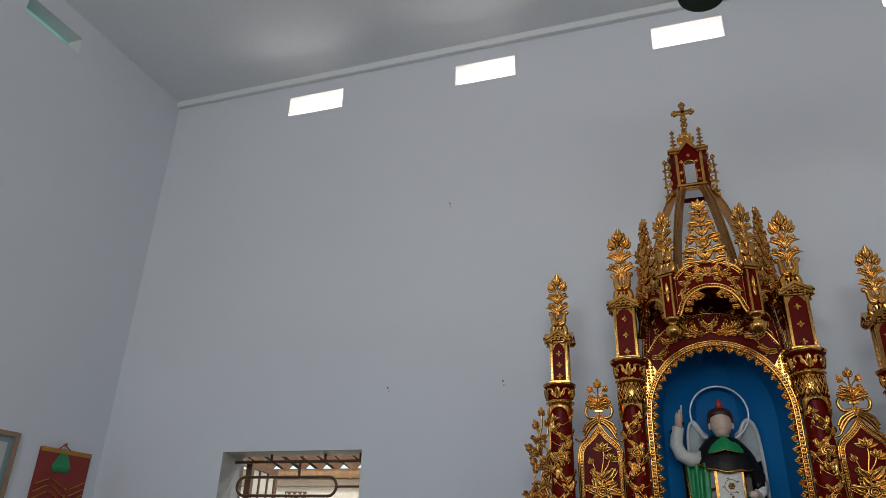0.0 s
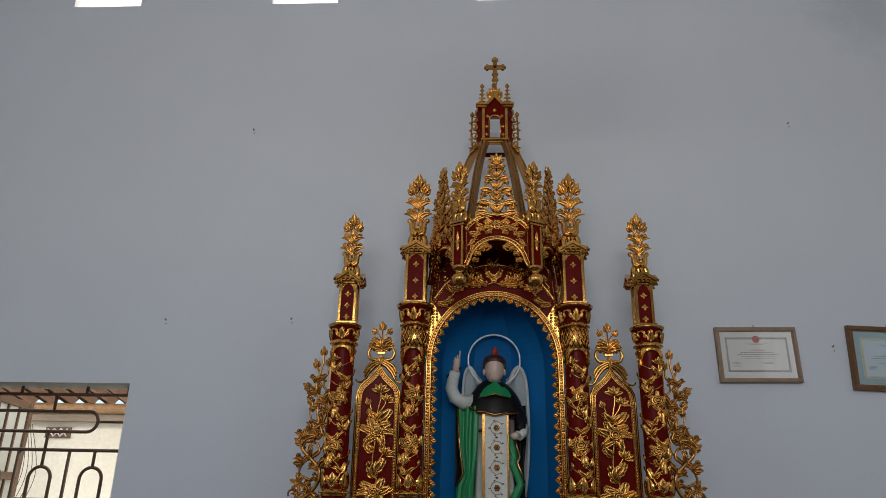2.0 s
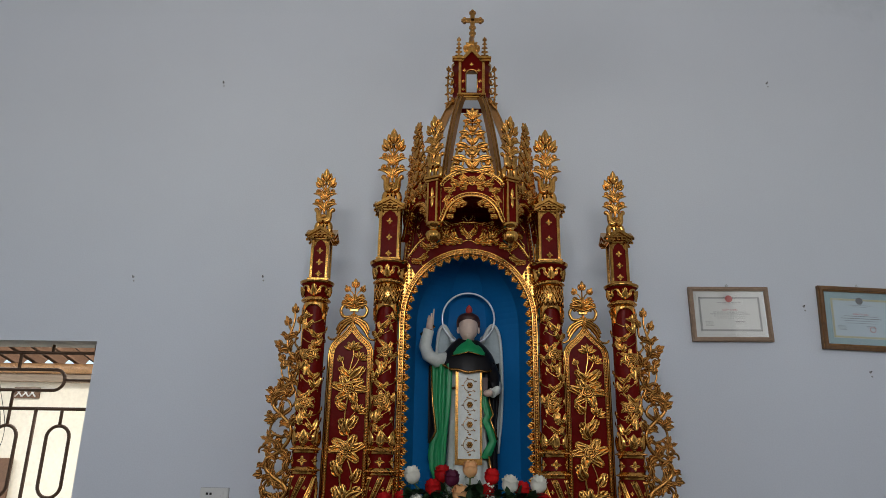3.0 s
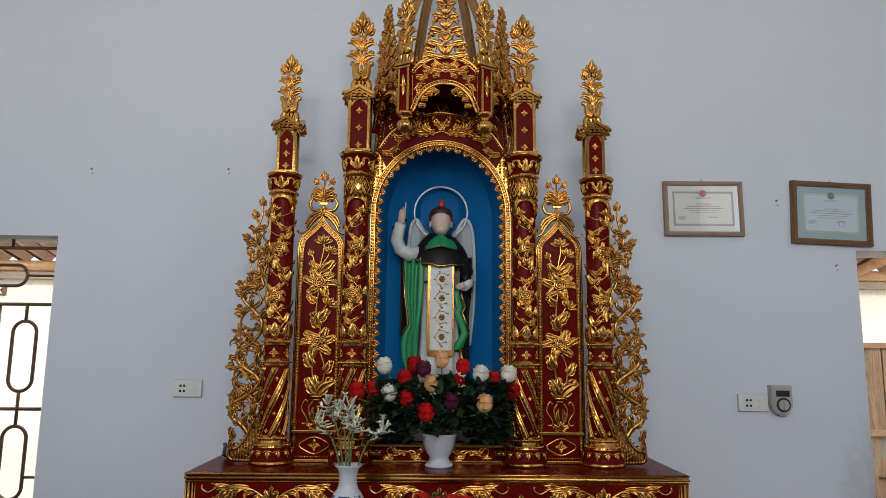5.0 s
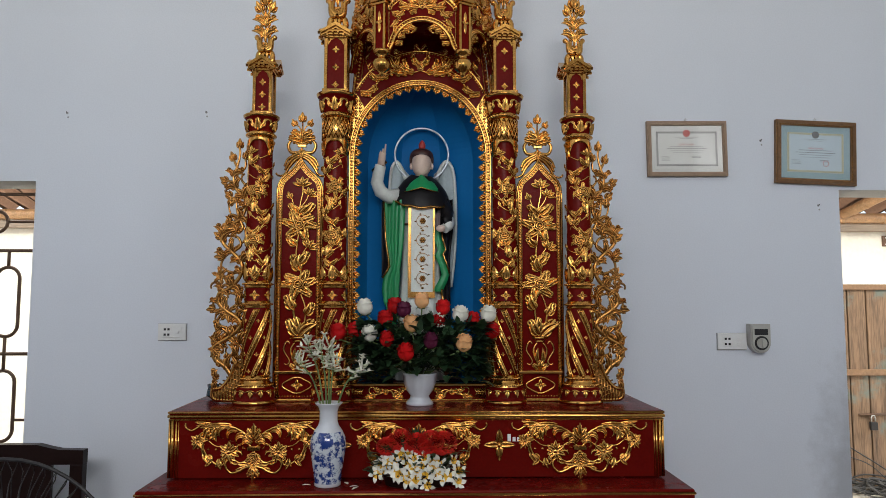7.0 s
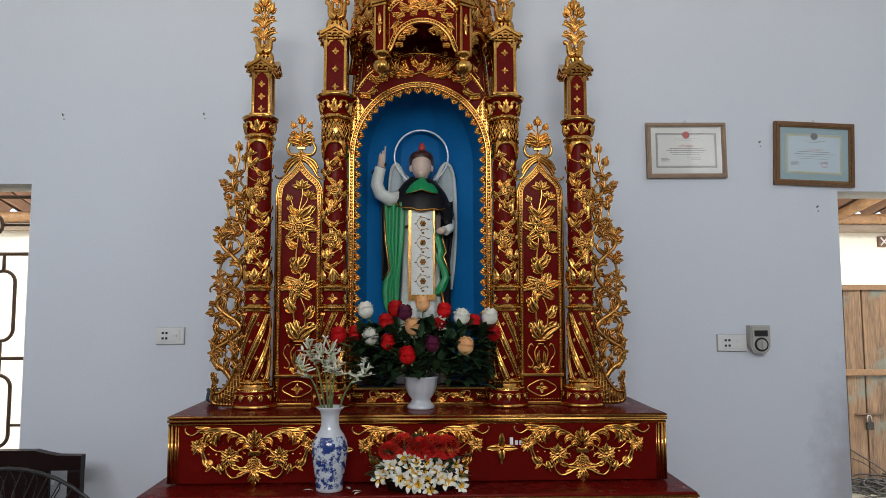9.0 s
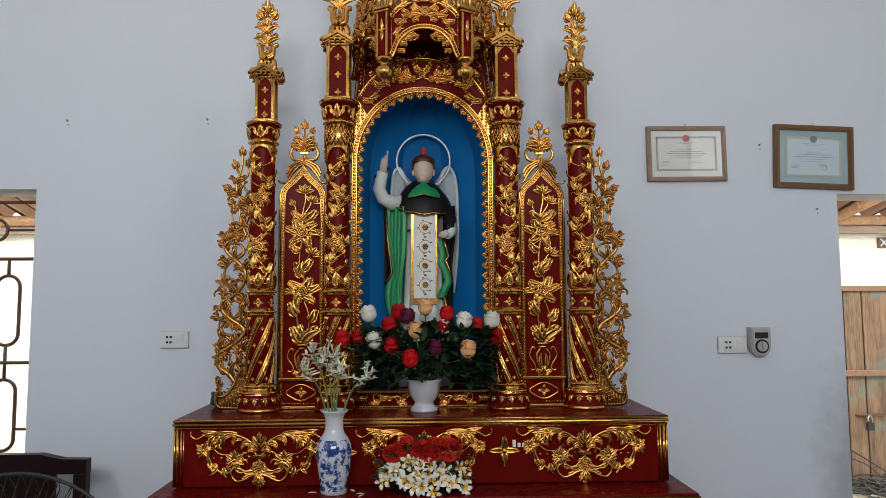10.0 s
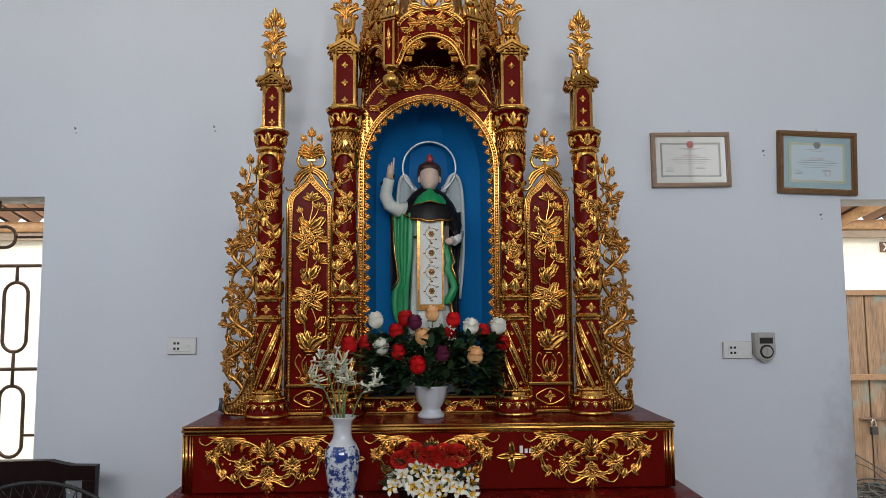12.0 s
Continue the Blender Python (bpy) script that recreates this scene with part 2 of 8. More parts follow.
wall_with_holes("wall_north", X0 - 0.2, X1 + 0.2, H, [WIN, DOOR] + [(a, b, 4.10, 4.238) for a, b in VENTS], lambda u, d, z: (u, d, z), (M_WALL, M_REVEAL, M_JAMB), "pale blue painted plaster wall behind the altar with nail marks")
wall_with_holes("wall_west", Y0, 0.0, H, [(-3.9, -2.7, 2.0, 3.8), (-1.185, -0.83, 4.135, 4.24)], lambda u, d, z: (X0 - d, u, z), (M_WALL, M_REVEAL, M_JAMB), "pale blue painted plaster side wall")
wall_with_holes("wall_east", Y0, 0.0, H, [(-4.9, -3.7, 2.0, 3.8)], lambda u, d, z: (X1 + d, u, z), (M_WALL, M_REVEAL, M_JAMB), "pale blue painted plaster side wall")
# unseen wall closing the room, coloured dark so the gilding mirrors less light
wall_with_holes("wall_south", X0 - 0.2, X1 + 0.2, H, [(-1.7, 1.3, 2.65, 3.55)], lambda u, d, z: (u, Y0 - d, z), (M_JAMB, M_REVEAL, M_JAMB), "unseen end wall in dimmed grey with high windows")
tagged(mesh_ob("floor", box(X0 - 0.2, X1 + 0.2, Y0 - 0.2, 0.2, -0.15, 0.0), M_FLOOR), "brown ceramic tiled floor", "floor", kind="structure")
tagged(mesh_ob("ceiling", box(X0 - 0.2, X1 + 0.2, Y0 - 0.2, 0.2, H, H + 0.12), M_CEIL), "pale blue painted ceiling slab", "ceiling", kind="structure")
tagged(mesh_ob("ground", box(-400, 400, -400, 400, -0.5, -0.16), M_GROUND), "bare earth ground around the building", "ground", kind="structure")
cor = bmesh.new()
add_box(cor, X0, X1, -0.03, -0.001, H - 0.045, H, 0.004)
tagged(mesh_ob("trim", cor, M_CEIL), "pale blue plaster moulding under the ceiling", "moulding", kind="structure")

# ---- the lean-to behind the wall ----
tagged(mesh_ob("wall_yard", box(-6, 6.5, 1.6, 1.75, -0.16, 2.10), M_CREAM), "cream lime-washed wall of a lean-to", "wall", kind="structure")


def corrugated_roof():
    bm = bmesh.new()
    n = 500
    rows = []
    for (y, z) in ((1.0, 2.375), (1.85, 2.185)):
        rows.append([bm.verts.new((-6 + 12.5 * i / n, y, z + 0.030 * math.sin(i * 12.5 / n / 0.146 * 2 * math.pi))) for i in range(n + 1)])
    for i in range(n):
        f = bm.faces.new((rows[0][i], rows[0][i + 1], rows[1][i + 1], rows[1][i]))
        f.smooth = True
    bmesh.ops.solidify(bm, geom=bm.faces[:], thickness=0.006)
    return tagged(mesh_ob("lean_to_roof", bm, M_SHEET), "dark corrugated sheet roof of the lean-to", "roof", kind="structure")


corrugated_roof()


def bamboo(a, b, r, label):
    a, b = Vector(a), Vector(b)
    bm = bmesh.new()
    n = max(2, int((b - a).length / 0.06))
    pts, k = [], 0
    add_tube(bm, [a + (b - a) * i / n for i in range(n + 1)], r, 12)
    d = (b - a).normalized()
    k = 0.11
    while k < (b - a).length - 0.03:
        c = a + d * k
        add_tube(bm, [c - d * 0.012, c - d * 0.004, c + d * 0.004, c + d * 0.012], r * 1.07, 12)
        k += 0.27
    return tagged(mesh_ob("bamboo_pole", bm, M_BAMBOO), label, "pole", group="bamboo roof poles")


bamboo((-6, 1.52, 2.108), (6.4, 1.52, 2.108), 0.033, "thick bamboo purlin along the top of the lean-to wall")
for i, x in enumerate((1.9, 2.32, 2.74, 3.16)):
    bamboo((x + 0.17, 1.0, 2.290), (x - 0.04, 1.62, 2.090), 0.033, "thin bamboo rafter under the corrugated roof")

tagged(mesh_ob("roof_plank", box(-6, 6.4, 1.53, 1.59, 2.024, 2.072, 0.003), M_BAREPLANK), "pale wooden wall plate under the lean-to roof", "batten")

# ---- carving helpers: flat reliefs in x, z that stand out towards -y, later moved or wrapped to their place ----
def add_leaf(bm, x, z, ang, length, width, bulge=0.006, h=0.0, lobes=0, bend=0.0, both=False, mi=0, n=7):
    """A carved leaf from (x, z) in the direction ang (degrees, 90 is up), grooved along its rib; lobes: pairs of pointed fingers on its sides."""
    if lobes:
        pairs = lobes + 1
        turn = 0.8 * bend
        p = Vector((x, z))
        steps = 3 * pairs
        for k in range(steps):
            t = k / steps
            a = ang + turn * t
            if k % 3 == 1:
                for q in (-1, 1):
                    add_leaf(bm, p.x, p.y, a + q * (54 - 22 * t), width * (2.35 - 0.9 * t), width * 0.80, bulge * 0.9, h, bend=-q * 40, both=both, mi=mi, n=4)
            p = p + Vector((math.cos(radians(a)), math.sin(radians(a)))) * (length * 0.86 / steps)
        add_leaf(bm, x, z, ang, length, width * 1.0, bulge * 1.15, h + bulge * 0.22, bend=bend, both=both, mi=mi, n=6)
        return
    a = radians(ang)
    bend = radians(bend)
    spine, p = [], Vector((x, z))
    for k in range(n + 1):
        spine.append((p.copy(), a))
        a2 = a + bend * k / n
        p = p + Vector((math.cos(a2), math.sin(a2))) * (length / n)
        a = radians(ang) + bend * (k + 1) / n * 0.8
    rows = []
    section = ((1, 0.05), (0.62, 0.95), (0.16, 0.55), (0, 0.10), (-0.16, 0.55), (-0.62, 0.95), (-1, 0.05))
    for k, (p, a) in enumerate(spine):
        t = k / n
        w = 1.35 * width * (min(1, 2.0 * (t + 0.03) ** 0.6 * (1 - t) ** 0.85))
        w = max(w, width * 0.06)
        nx, nz = -math.sin(a), math.cos(a)
        rib = math.sin(math.pi * min(1, 0.12 + t)) ** 0.5
        curl = bulge * 0.75 * t * t
        q = []
        for u, d in section:
            q.append(bm.verts.new((p.x + nx * w * u, -(h + curl + bulge * (d * rib if abs(u) < 1 else d)), p.y + nz * w * u)))
        back = bm.verts.new((p.x, -(h + curl - bulge * 0.6), p.y)) if both else None
        rows.append((q, back))
    last = len(section) - 1
    for (q, b), (r, c) in zip(rows, rows[1:]):
        for i in range(last):
            f = bm.faces.new((q[i], q[i + 1], r[i + 1], r[i]))
            f.smooth, f.material_index = True, mi
        if both:
            for quad in ((q[0], r[0], c, b), (b, c, r[last], q[last])):
                f = bm.faces.new(quad)
                f.smooth, f.material_index = True, mi


def add_dome(bm, x, z, r, h=0.0, rise=1.0, seg=8, rings=3, mi=0):
    """A small hemisphere on the surface."""
    prev = None
    for k in range(rings):
        t = math.pi / 2 * k / rings
        ring = [bm.verts.new((x + r * math.cos(t) * math.cos(2 * math.pi * i / seg), -(h + r * rise * math.sin(t)), z + r * math.cos(t) * math.sin(2 * math.pi * i / seg))) for i in range(seg)]
        if prev:
            for i in range(seg):
                f = bm.faces.new((prev[i], prev[(i + 1) % seg], ring[(i + 1) % seg], ring[i]))
                f.smooth, f.material_index = True, mi
        prev = ring
    top = bm.verts.new((x, -(h + r * rise), z))
    for i in range(seg):
        f = bm.faces.new((prev[i], prev[(i + 1) % seg], top))
        f.smooth, f.material_index = True, mi


def add_beads(bm, pts, r, gap, h=0.0, mi=0):
    """Beads set along a line of (x, z) points."""
    d, nxt = 0.0, gap / 2
    for (xa, za), (xb, zb) in zip(pts, pts[1:]):
        l = math.hypot(xb - xa, zb - za)
        while nxt <= d + l and l > 0:
            t = (nxt - d) / l
            add_dome(bm, xa + (xb - xa) * t, za + (zb - za) * t, r, h, 1.0, 6, 2, mi)
            nxt += gap
        d += l


def add_rosette(bm, x, z, r, petals=6, h=0.0, both=False, turn=0.0):
    """A carved rose: broad outer petals, a raised double ring and a cupped heart."""
    for i in range(petals):
        add_leaf(bm, x, z, turn + 360 * i / petals, r * 1.02, r * 0.36, r * 0.24, h, both=both, n=4)
    for f, rise, w in ((0.66, 0.22, 0.12), (0.40, 0.34, 0.10)):
        c = [(x + r * f * (1 + 0.06 * math.cos(5 * q + turn)) * math.cos(q), -(h + r * rise), z + r * f * (1 + 0.06 * math.cos(5 * q + turn)) * math.sin(q)) for q in [2 * math.pi * i / 16 for i in range(16)]]
        add_tube(bm, c, r * w, 5, closed=True)
    for i in range(3):
        add_leaf(bm, x, z - r * 0.1, 60 * i + 30, r * 0.34, r * 0.14, r * 0.16, h + r * 0.20, n=3)
    add_dome(bm, x, z, r * 0.16, h + r * 0.28, 0.6)


def smooth_line(pts, n=6):
    """Points of a smooth curve through (x, z) points."""
    p = [Vector(q) for q in pts]
    p = [p[0] * 2 - p[1]] + p + [p[-1] * 2 - p[-2]]
    out = []
    for i in range(1, len(p) - 2):
        a, b, c, d = p[i - 1:i + 3]
        for k in range(n):
            t = k / n
            out.append(0.5 * ((2 * b) + (c - a) * t + (2 * a - 5 * b + 4 * c - d) * t * t + (3 * b - a - 3 * c + d) * t ** 3))
    out.append(p[-2])
    return out


def add_stem(bm, pts, r, h=0.0, taper=0.5, curl=0, n=6):
    """A carved stem through (x, z) points; curl: turns of a spiral at its end (sign: sense)."""
    line = smooth_line(pts, n)
    if curl:
        e, q = line[-1], line[-2]
        a = math.atan2((e - q).y, (e - q).x)
        step = (e - q).length
        m = int(abs(curl) * 14)
        size = max(r * 3.2, step)
        for k in range(m):
            a += math.copysign(2 * math.pi / 14, curl)
            e = e + Vector((math.cos(a), math.sin(a))) * size * 0.45 * (1 - 0.7 * k / m)
            line.append(e)
    add_tube(bm, [(v[0], -(h + r * 0.6), v[1]) for v in line], r, 6, taper=taper)


def add_quatrefoil(bm, x, z, r, h=0.0):
    for k in range(4):
        add_leaf(bm, x, z, 90 * k, r, r * 0.34, r * 0.3, h, n=4)
        add_leaf(bm, x, z, 90 * k + 45, r * 0.55, r * 0.2, r * 0.2, h, n=3)
    add_dome(bm, x, z, r * 0.24, h + r * 0.15)


def move_all(bm, f):
    for v in bm.verts:
        v.co = f(v.co)
    return bm


def shifted(x, y, z=0.0):
    return lambda c: Vector((c.x + x, c.y + y, c.z + z))


def wrapped(radius, x, y):
    """Wraps a flat relief round an upright cylinder, its middle to the front."""
    return lambda c: Vector((x + (radius - c.y) * math.sin(c.x / radius), y - (radius - c.y) * math.cos(c.x / radius), c.z))


def arc(cx, cz, r, a0, a1, n=24, sx=1.0):
    return [(cx + r * sx * math.cos(radians(a0 + (a1 - a0) * i / n)), cz + r * math.sin(radians(a0 + (a1 - a0) * i / n))) for i in range(n + 1)]


def offset_line(pts, d):
    """The line moved sideways by d (to its left)."""
    out = []
    for i, p in enumerate(pts):
        a, b = Vector(pts[max(i - 1, 0)]), Vector(pts[min(i + 1, len(pts) - 1)])
        t = (b - a).normalized()
        out.append((p[0] - t.y * d, p[1] + t.x * d))
    return out


# ---- the altar: lower table and raised block ----
BT, BF, BW = 1.183, -0.53, 0.822
LT, LF, LW = 0.96, -0.668, 0.876


def altar_ornament():
    """A palmette with sweeping acanthus arms, two daisies a side and a scrolled foot, about 0.44 wide and 0.19 high, hung from z = 0."""
    bm = bmesh.new()
    for i in range(5):
        a = 90 + (i - 2) * 24
        add_leaf(bm, 0, -0.062, a, 0.062 - abs(i - 2) * 0.011, 0.0085, 0.010, 0.005, lobes=2, n=8)
    for s in (-1, 1):
        def P(*q):
            return [(s * x, z) for x, z in q]

        def L(x, z, a, l, w, bend=0, lobes=0, h=0.002, bulge=0.010):
            add_leaf(bm, s * x, z, a if s > 0 else 180 - a, l, w * 1.3, bulge, h, lobes=lobes, bend=bend * s, n=7)
        # broad feathered leaves that sweep up from the collar and hook over one after another
        for x, z, a, l, q in ((0.008, -0.070, 74, 0.072, -150), (0.024, -0.050, 56, 0.086, -150), (0.052, -0.028, 38, 0.086, -135), (0.088, -0.016, 20, 0.076, -125)):
            L(x, z, a, l, 0.0066, q, 0, 0.003, 0.012)
            L(x + 0.006, z - 0.003, a - 10, l * 0.72, 0.0046, q * 0.9, 0, 0.006, 0.010)
        for k in range(3):
            add_stem(bm, P((0.02, -0.052 + 0.004 * k), (0.05, -0.024), (0.09, -0.010 - 0.004 * k), (0.14, -0.009 - 0.005 * k), (0.190 - 0.012 * k, -0.010 - 0.007 * k)), 0.0052, 0.004, 0.6)
        L(0.118, -0.016, -40, 0.052, 0.0085, -60, 1)
        L(0.146, -0.016, -35, 0.044, 0.0075, -50, 1)
        L(0.075, -0.008, 4, 0.10, 0.0062, -10)
        L(0.135, -0.006, 2, 0.062, 0.0060, 8)
        add_stem(bm, P((0.18, -0.012), (0.205, -0.026), (0.222, -0.020)), 0.0048, 0.002, 0.7, curl=0.35 * s)
        add_stem(bm, P((0.006, -0.082), (0.026, -0.066), (0.048, -0.072)), 0.0046, 0.003, 0.6, curl=-0.6 * s)
        # daisies on their stems
        for fx, fz, r, n in ((0.082, -0.096, 0.033, 13), (0.184, -0.062, 0.027, 11)):
            for i in range(n):
                L(fx, fz, 360 * i / n + 8, r * (0.9 + 0.2 * (i % 2)), r * 0.20, 0, 0, 0.002 + 0.002 * (i % 2), 0.008)
            add_dome(bm, s * fx, fz, r * 0.26, 0.006, 0.7)
        add_stem(bm, P((0.13, -0.03), (0.158, -0.048), (0.168, -0.080), (0.15, -0.115), (0.118, -0.140)), 0.0056, 0.002, 0.8, curl=-0.7 * s)
        add_stem(bm, P((0.165, -0.07), (0.172, -0.09), (0.162, -0.115)), 0.0046, 0.002, 0.7)
        for x, z, a, l, w, bend in ((0.166, -0.098, -105, 0.044, 0.0075, -20), (0.116, -0.118, -95, 0.036, 0.008, -15), (0.150, -0.105, -150, 0.030, 0.005, 40), (0.150, -0.055, -10, 0.030, 0.005, 20), (0.14, -0.12, -70, 0.03, 0.006, 30)):
            L(x, z, a, l, w, bend)
        add_stem(bm, P((0.105, -0.08), (0.13, -0.075), (0.15, -0.06)), 0.0032, 0.002, 0.8)
        # scrolled foot
        add_stem(bm, P((0.004, -0.142), (0.028, -0.148), (0.050, -0.160), (0.072, -0.164), (0.088, -0.152)), 0.0070, 0.002, 0.6, curl=0.7 * s)
        add_stem(bm, P((0.02, -0.122), (0.040, -0.132), (0.062, -0.124), (0.066, -0.112)), 0.0056, 0.002, 0.6, curl=0.6 * s)
        L(0.012, -0.13, -28, 0.042, 0.009, 30)
        L(0.050, -0.13, -12, 0.028, 0.008, 40)
        L(0.030, -0.145, -40, 0.030, 0.007, 30)
        for x, z, r in ((0.036, -0.142, 0.0065), (0.098, -0.125, 0.006), (0.122, -0.142, 0.0065), (0.125, -0.088, 0.0055), (0.150, -0.088, 0.005)):
            add_dome(bm, s * x, z, r, 0.003)
        L(0.0, -0.118, 8, 0.036, 0.007, -50)
        L(0.0, -0.112, 40, 0.026, 0.006, -50)
        L(0.0, -0.128, -45, 0.030, 0.006, 30)
    add_box(bm, -0.021, 0.021, -0.013, 0.0, -0.092, -0.080, 0.002)
    add_tube(bm, [(-0.023, -0.012, -0.079), (0.023, -0.012, -0.079)], 0.003, 6)
    add_rosette(bm, 0, -0.112, 0.022, 5, 0.006, turn=90)
    for i in range(3):
        add_leaf(bm, 0, -0.140, 270 + (i - 1) * 28, 0.052 - abs(i - 1) * 0.012, 0.0075, 0.010, 0.004, lobes=2, n=8)
    return bm


def altar():
    block = empty("altar_block", (0, -0.27, LT + 0.004), label="red lacquered altar step with gilded carved palmettes", category="altar")
    bm = box(-BW - 0.006, BW + 0.006, BF + 0.006, -0.004, LT + 0.004, BT - 0.020, 0.003)
    part("body", bm, M_RED, block)
    bm = box(-BW - 0.006, BW + 0.006, BF + 0.003, -0.004, BT - 0.0195, BT, 0.003)
    part("top_slab", bm, M_RED, block)
    bm = bmesh.new()
    for z, o, r in ((BT - 0.004, 0.008, 0.0038), (BT - 0.0155, 0.008, 0.0058), (BT - 0.027, 0.006, 0.0030)):
        add_tube(bm, [(-BW - o, -0.01, z), (-BW - o, BF + 0.008 - o, z), (BW + o, BF + 0.008 - o, z), (BW + o, -0.01, z)], r, 6)
    part("gilt_moulding", bm, M_GOLD, block, "gilded moulding along the top edge")
    for s in (-1, 1):
        bm = bmesh.new()
        for o, r in ((-0.004, 0.004), (0.006, 0.006), (0.018, 0.004), (0.026, 0.002)):
            add_tube(bm, [(s * (BW - o), BF + 0.005, LT + 0.006), (s * (BW - o), BF + 0.005, BT - 0.03)], r, 6)
        part("corner_moulding", bm, M_GOLD, block)
    flat = altar_ornament()
    for x in (-0.545, 0.002, 0.542):
        m = flat.copy()
        move_all(m, shifted(x, BF + 0.006, BT - 0.036))
        part("palmette_carving", m, M_GOLD, block, "gilded carved palmette with scrolls and flowers")
    flat.free()
    for x in (-0.272, 0.272):
        bm = bmesh.new()
        for k in range(4):
            add_leaf(bm, 0, 0, 90 * k, 0.052, 0.0125, 0.010, 0.0, n=8)
            add_leaf(bm, 0, 0, 90 * k + 45, 0.02, 0.007, 0.006, 0.0, n=4)
        add_dome(bm, 0, 0, 0.009, 0.003)
        part("floret", move_all(bm, shifted(x, BF + 0.006, 1.071)), M_GOLD, block)
    bm = bmesh.new()
    for x, w, hgt in ((0.0, 0.011, 0.024), (0.017, 0.010, 0.014), (0.032, 0.010, 0.014)):
        add_box(bm, x, x + w, -0.0006, 0.0004, 0.0 if hgt > 0.01 else 0.012, hgt if hgt > 0.01 else 0.015)
    part("writing", move_all(bm, shifted(0.300, BF + 0.0055, 1.082)), M_CHALK, block, "small white painted writing")

    table = empty("altar_table", (0, -0.33, 0), label="red lacquered altar table against the wall", category="altar")
    part("body", box(-LW + 0.05, LW - 0.05, LF + 0.06, -0.004, 0.0, LT - 0.05, 0.004), M_RED, table)
    part("tabletop", box(-LW, LW, LF, -0.004, LT - 0.05, LT, 0.005), M_RED, table)
    bm = bmesh.new()
    for z in (LT - 0.012, LT - 0.038):
        add_tube(bm, [(-LW - 0.001, -0.01, z), (-LW - 0.001, LF - 0.001, z), (LW + 0.001, LF - 0.001, z), (LW + 0.001, -0.01, z)], 0.004, 6)
    part("gilt_moulding", bm, M_GOLD, table)


M_CHALK = material("white_paint_mark", (0.75, 0.75, 0.72), 0.8, vary=0.1, scale=40)
altar()

# ---- the carved shrine ----
shrine = empty("altar_shrine", (0, -0.25, BT), label="tall red lacquered and gilded carved wooden shrine with an arched niche", category="shrine")
CY = -0.33


def vine_relief(z0, z1, rosettes, half=0.07, seed=1, top_flower=True):
    """A climbing rose with lobed leaves, buds and tendrils between z0 and z1."""
    rnd = random.Random(seed)
    bm = bmesh.new()
    n = max(4, int((z1 - z0) / 0.040))
    pts = [(half * 0.40 * math.sin(i * 1.5 + seed), z0 + (z1 - z0 - 0.035) * i / n) for i in range(n + 1)]
    add_stem(bm, pts, 0.0042, 0.0, 0.55, n=6)
    for i, (x, z) in enumerate(pts[:-1]):
        side = 1 if math.cos(i * 1.5 + seed) > 0 else -1
        clear = min(abs(z - q[1]) for q in rosettes) > 0.03
        for s, l in ((side, rnd.uniform(0.036, 0.044)), (-side, rnd.uniform(0.030, 0.036))):
            add_leaf(bm, x, z + rnd.uniform(-0.006, 0.006), 90 - s * rnd.uniform(30, 55), l, l * 0.19, 0.0090, 0.001, lobes=2, bend=s * rnd.uniform(0, 40))
            x2 = x - s * half * rnd.uniform(0.55, 0.85)
            add_stem(bm, [(x, z + 0.012), ((x + x2) / 2, z + 0.018), (x2, z + 0.034)], 0.0026, 0.0, 0.6, curl=0.6 * s, n=4)
            if clear:
                add_leaf(bm, x2, z + 0.032, 90 + s * rnd.uniform(-10, 40), 0.022, 0.0060, 0.006, 0.001, n=4)
    for x, z, r in rosettes:
        for k in range(6):
            add_leaf(bm, x, z, 60 * k + 18, r * 1.75, r * 0.34, 0.008, 0.0, lobes=2, bend=20)
        # the leaf that hangs under the flower
        add_leaf(bm, x + 0.010, z - 0.034, 275, 0.046, 0.0095, 0.008, 0.002, lobes=2)
        add_rosette(bm, x, z, r * 1.1, 8, 0.010)
    if top_flower:
        x, z = pts[-1]
        for k in range(5):
            add_leaf(bm, x, z, 90 + (k - 2) * 36, 0.027 if k % 2 == 0 else 0.021, 0.0062, 0.007, 0.001, n=5)
    return bm


def add_bud(bm, x, z, ang, size, h=0.0):
    """A three-pointed bud on a short neck."""
    for k in (-1, 1, 0):
        add_leaf(bm, x, z, ang + 44 * k, size * (1.0 if k == 0 else 0.74), size * 0.27, size * 0.20, h + size * 0.10 * (k == 0), both=True, bend=-18 * k, n=5)


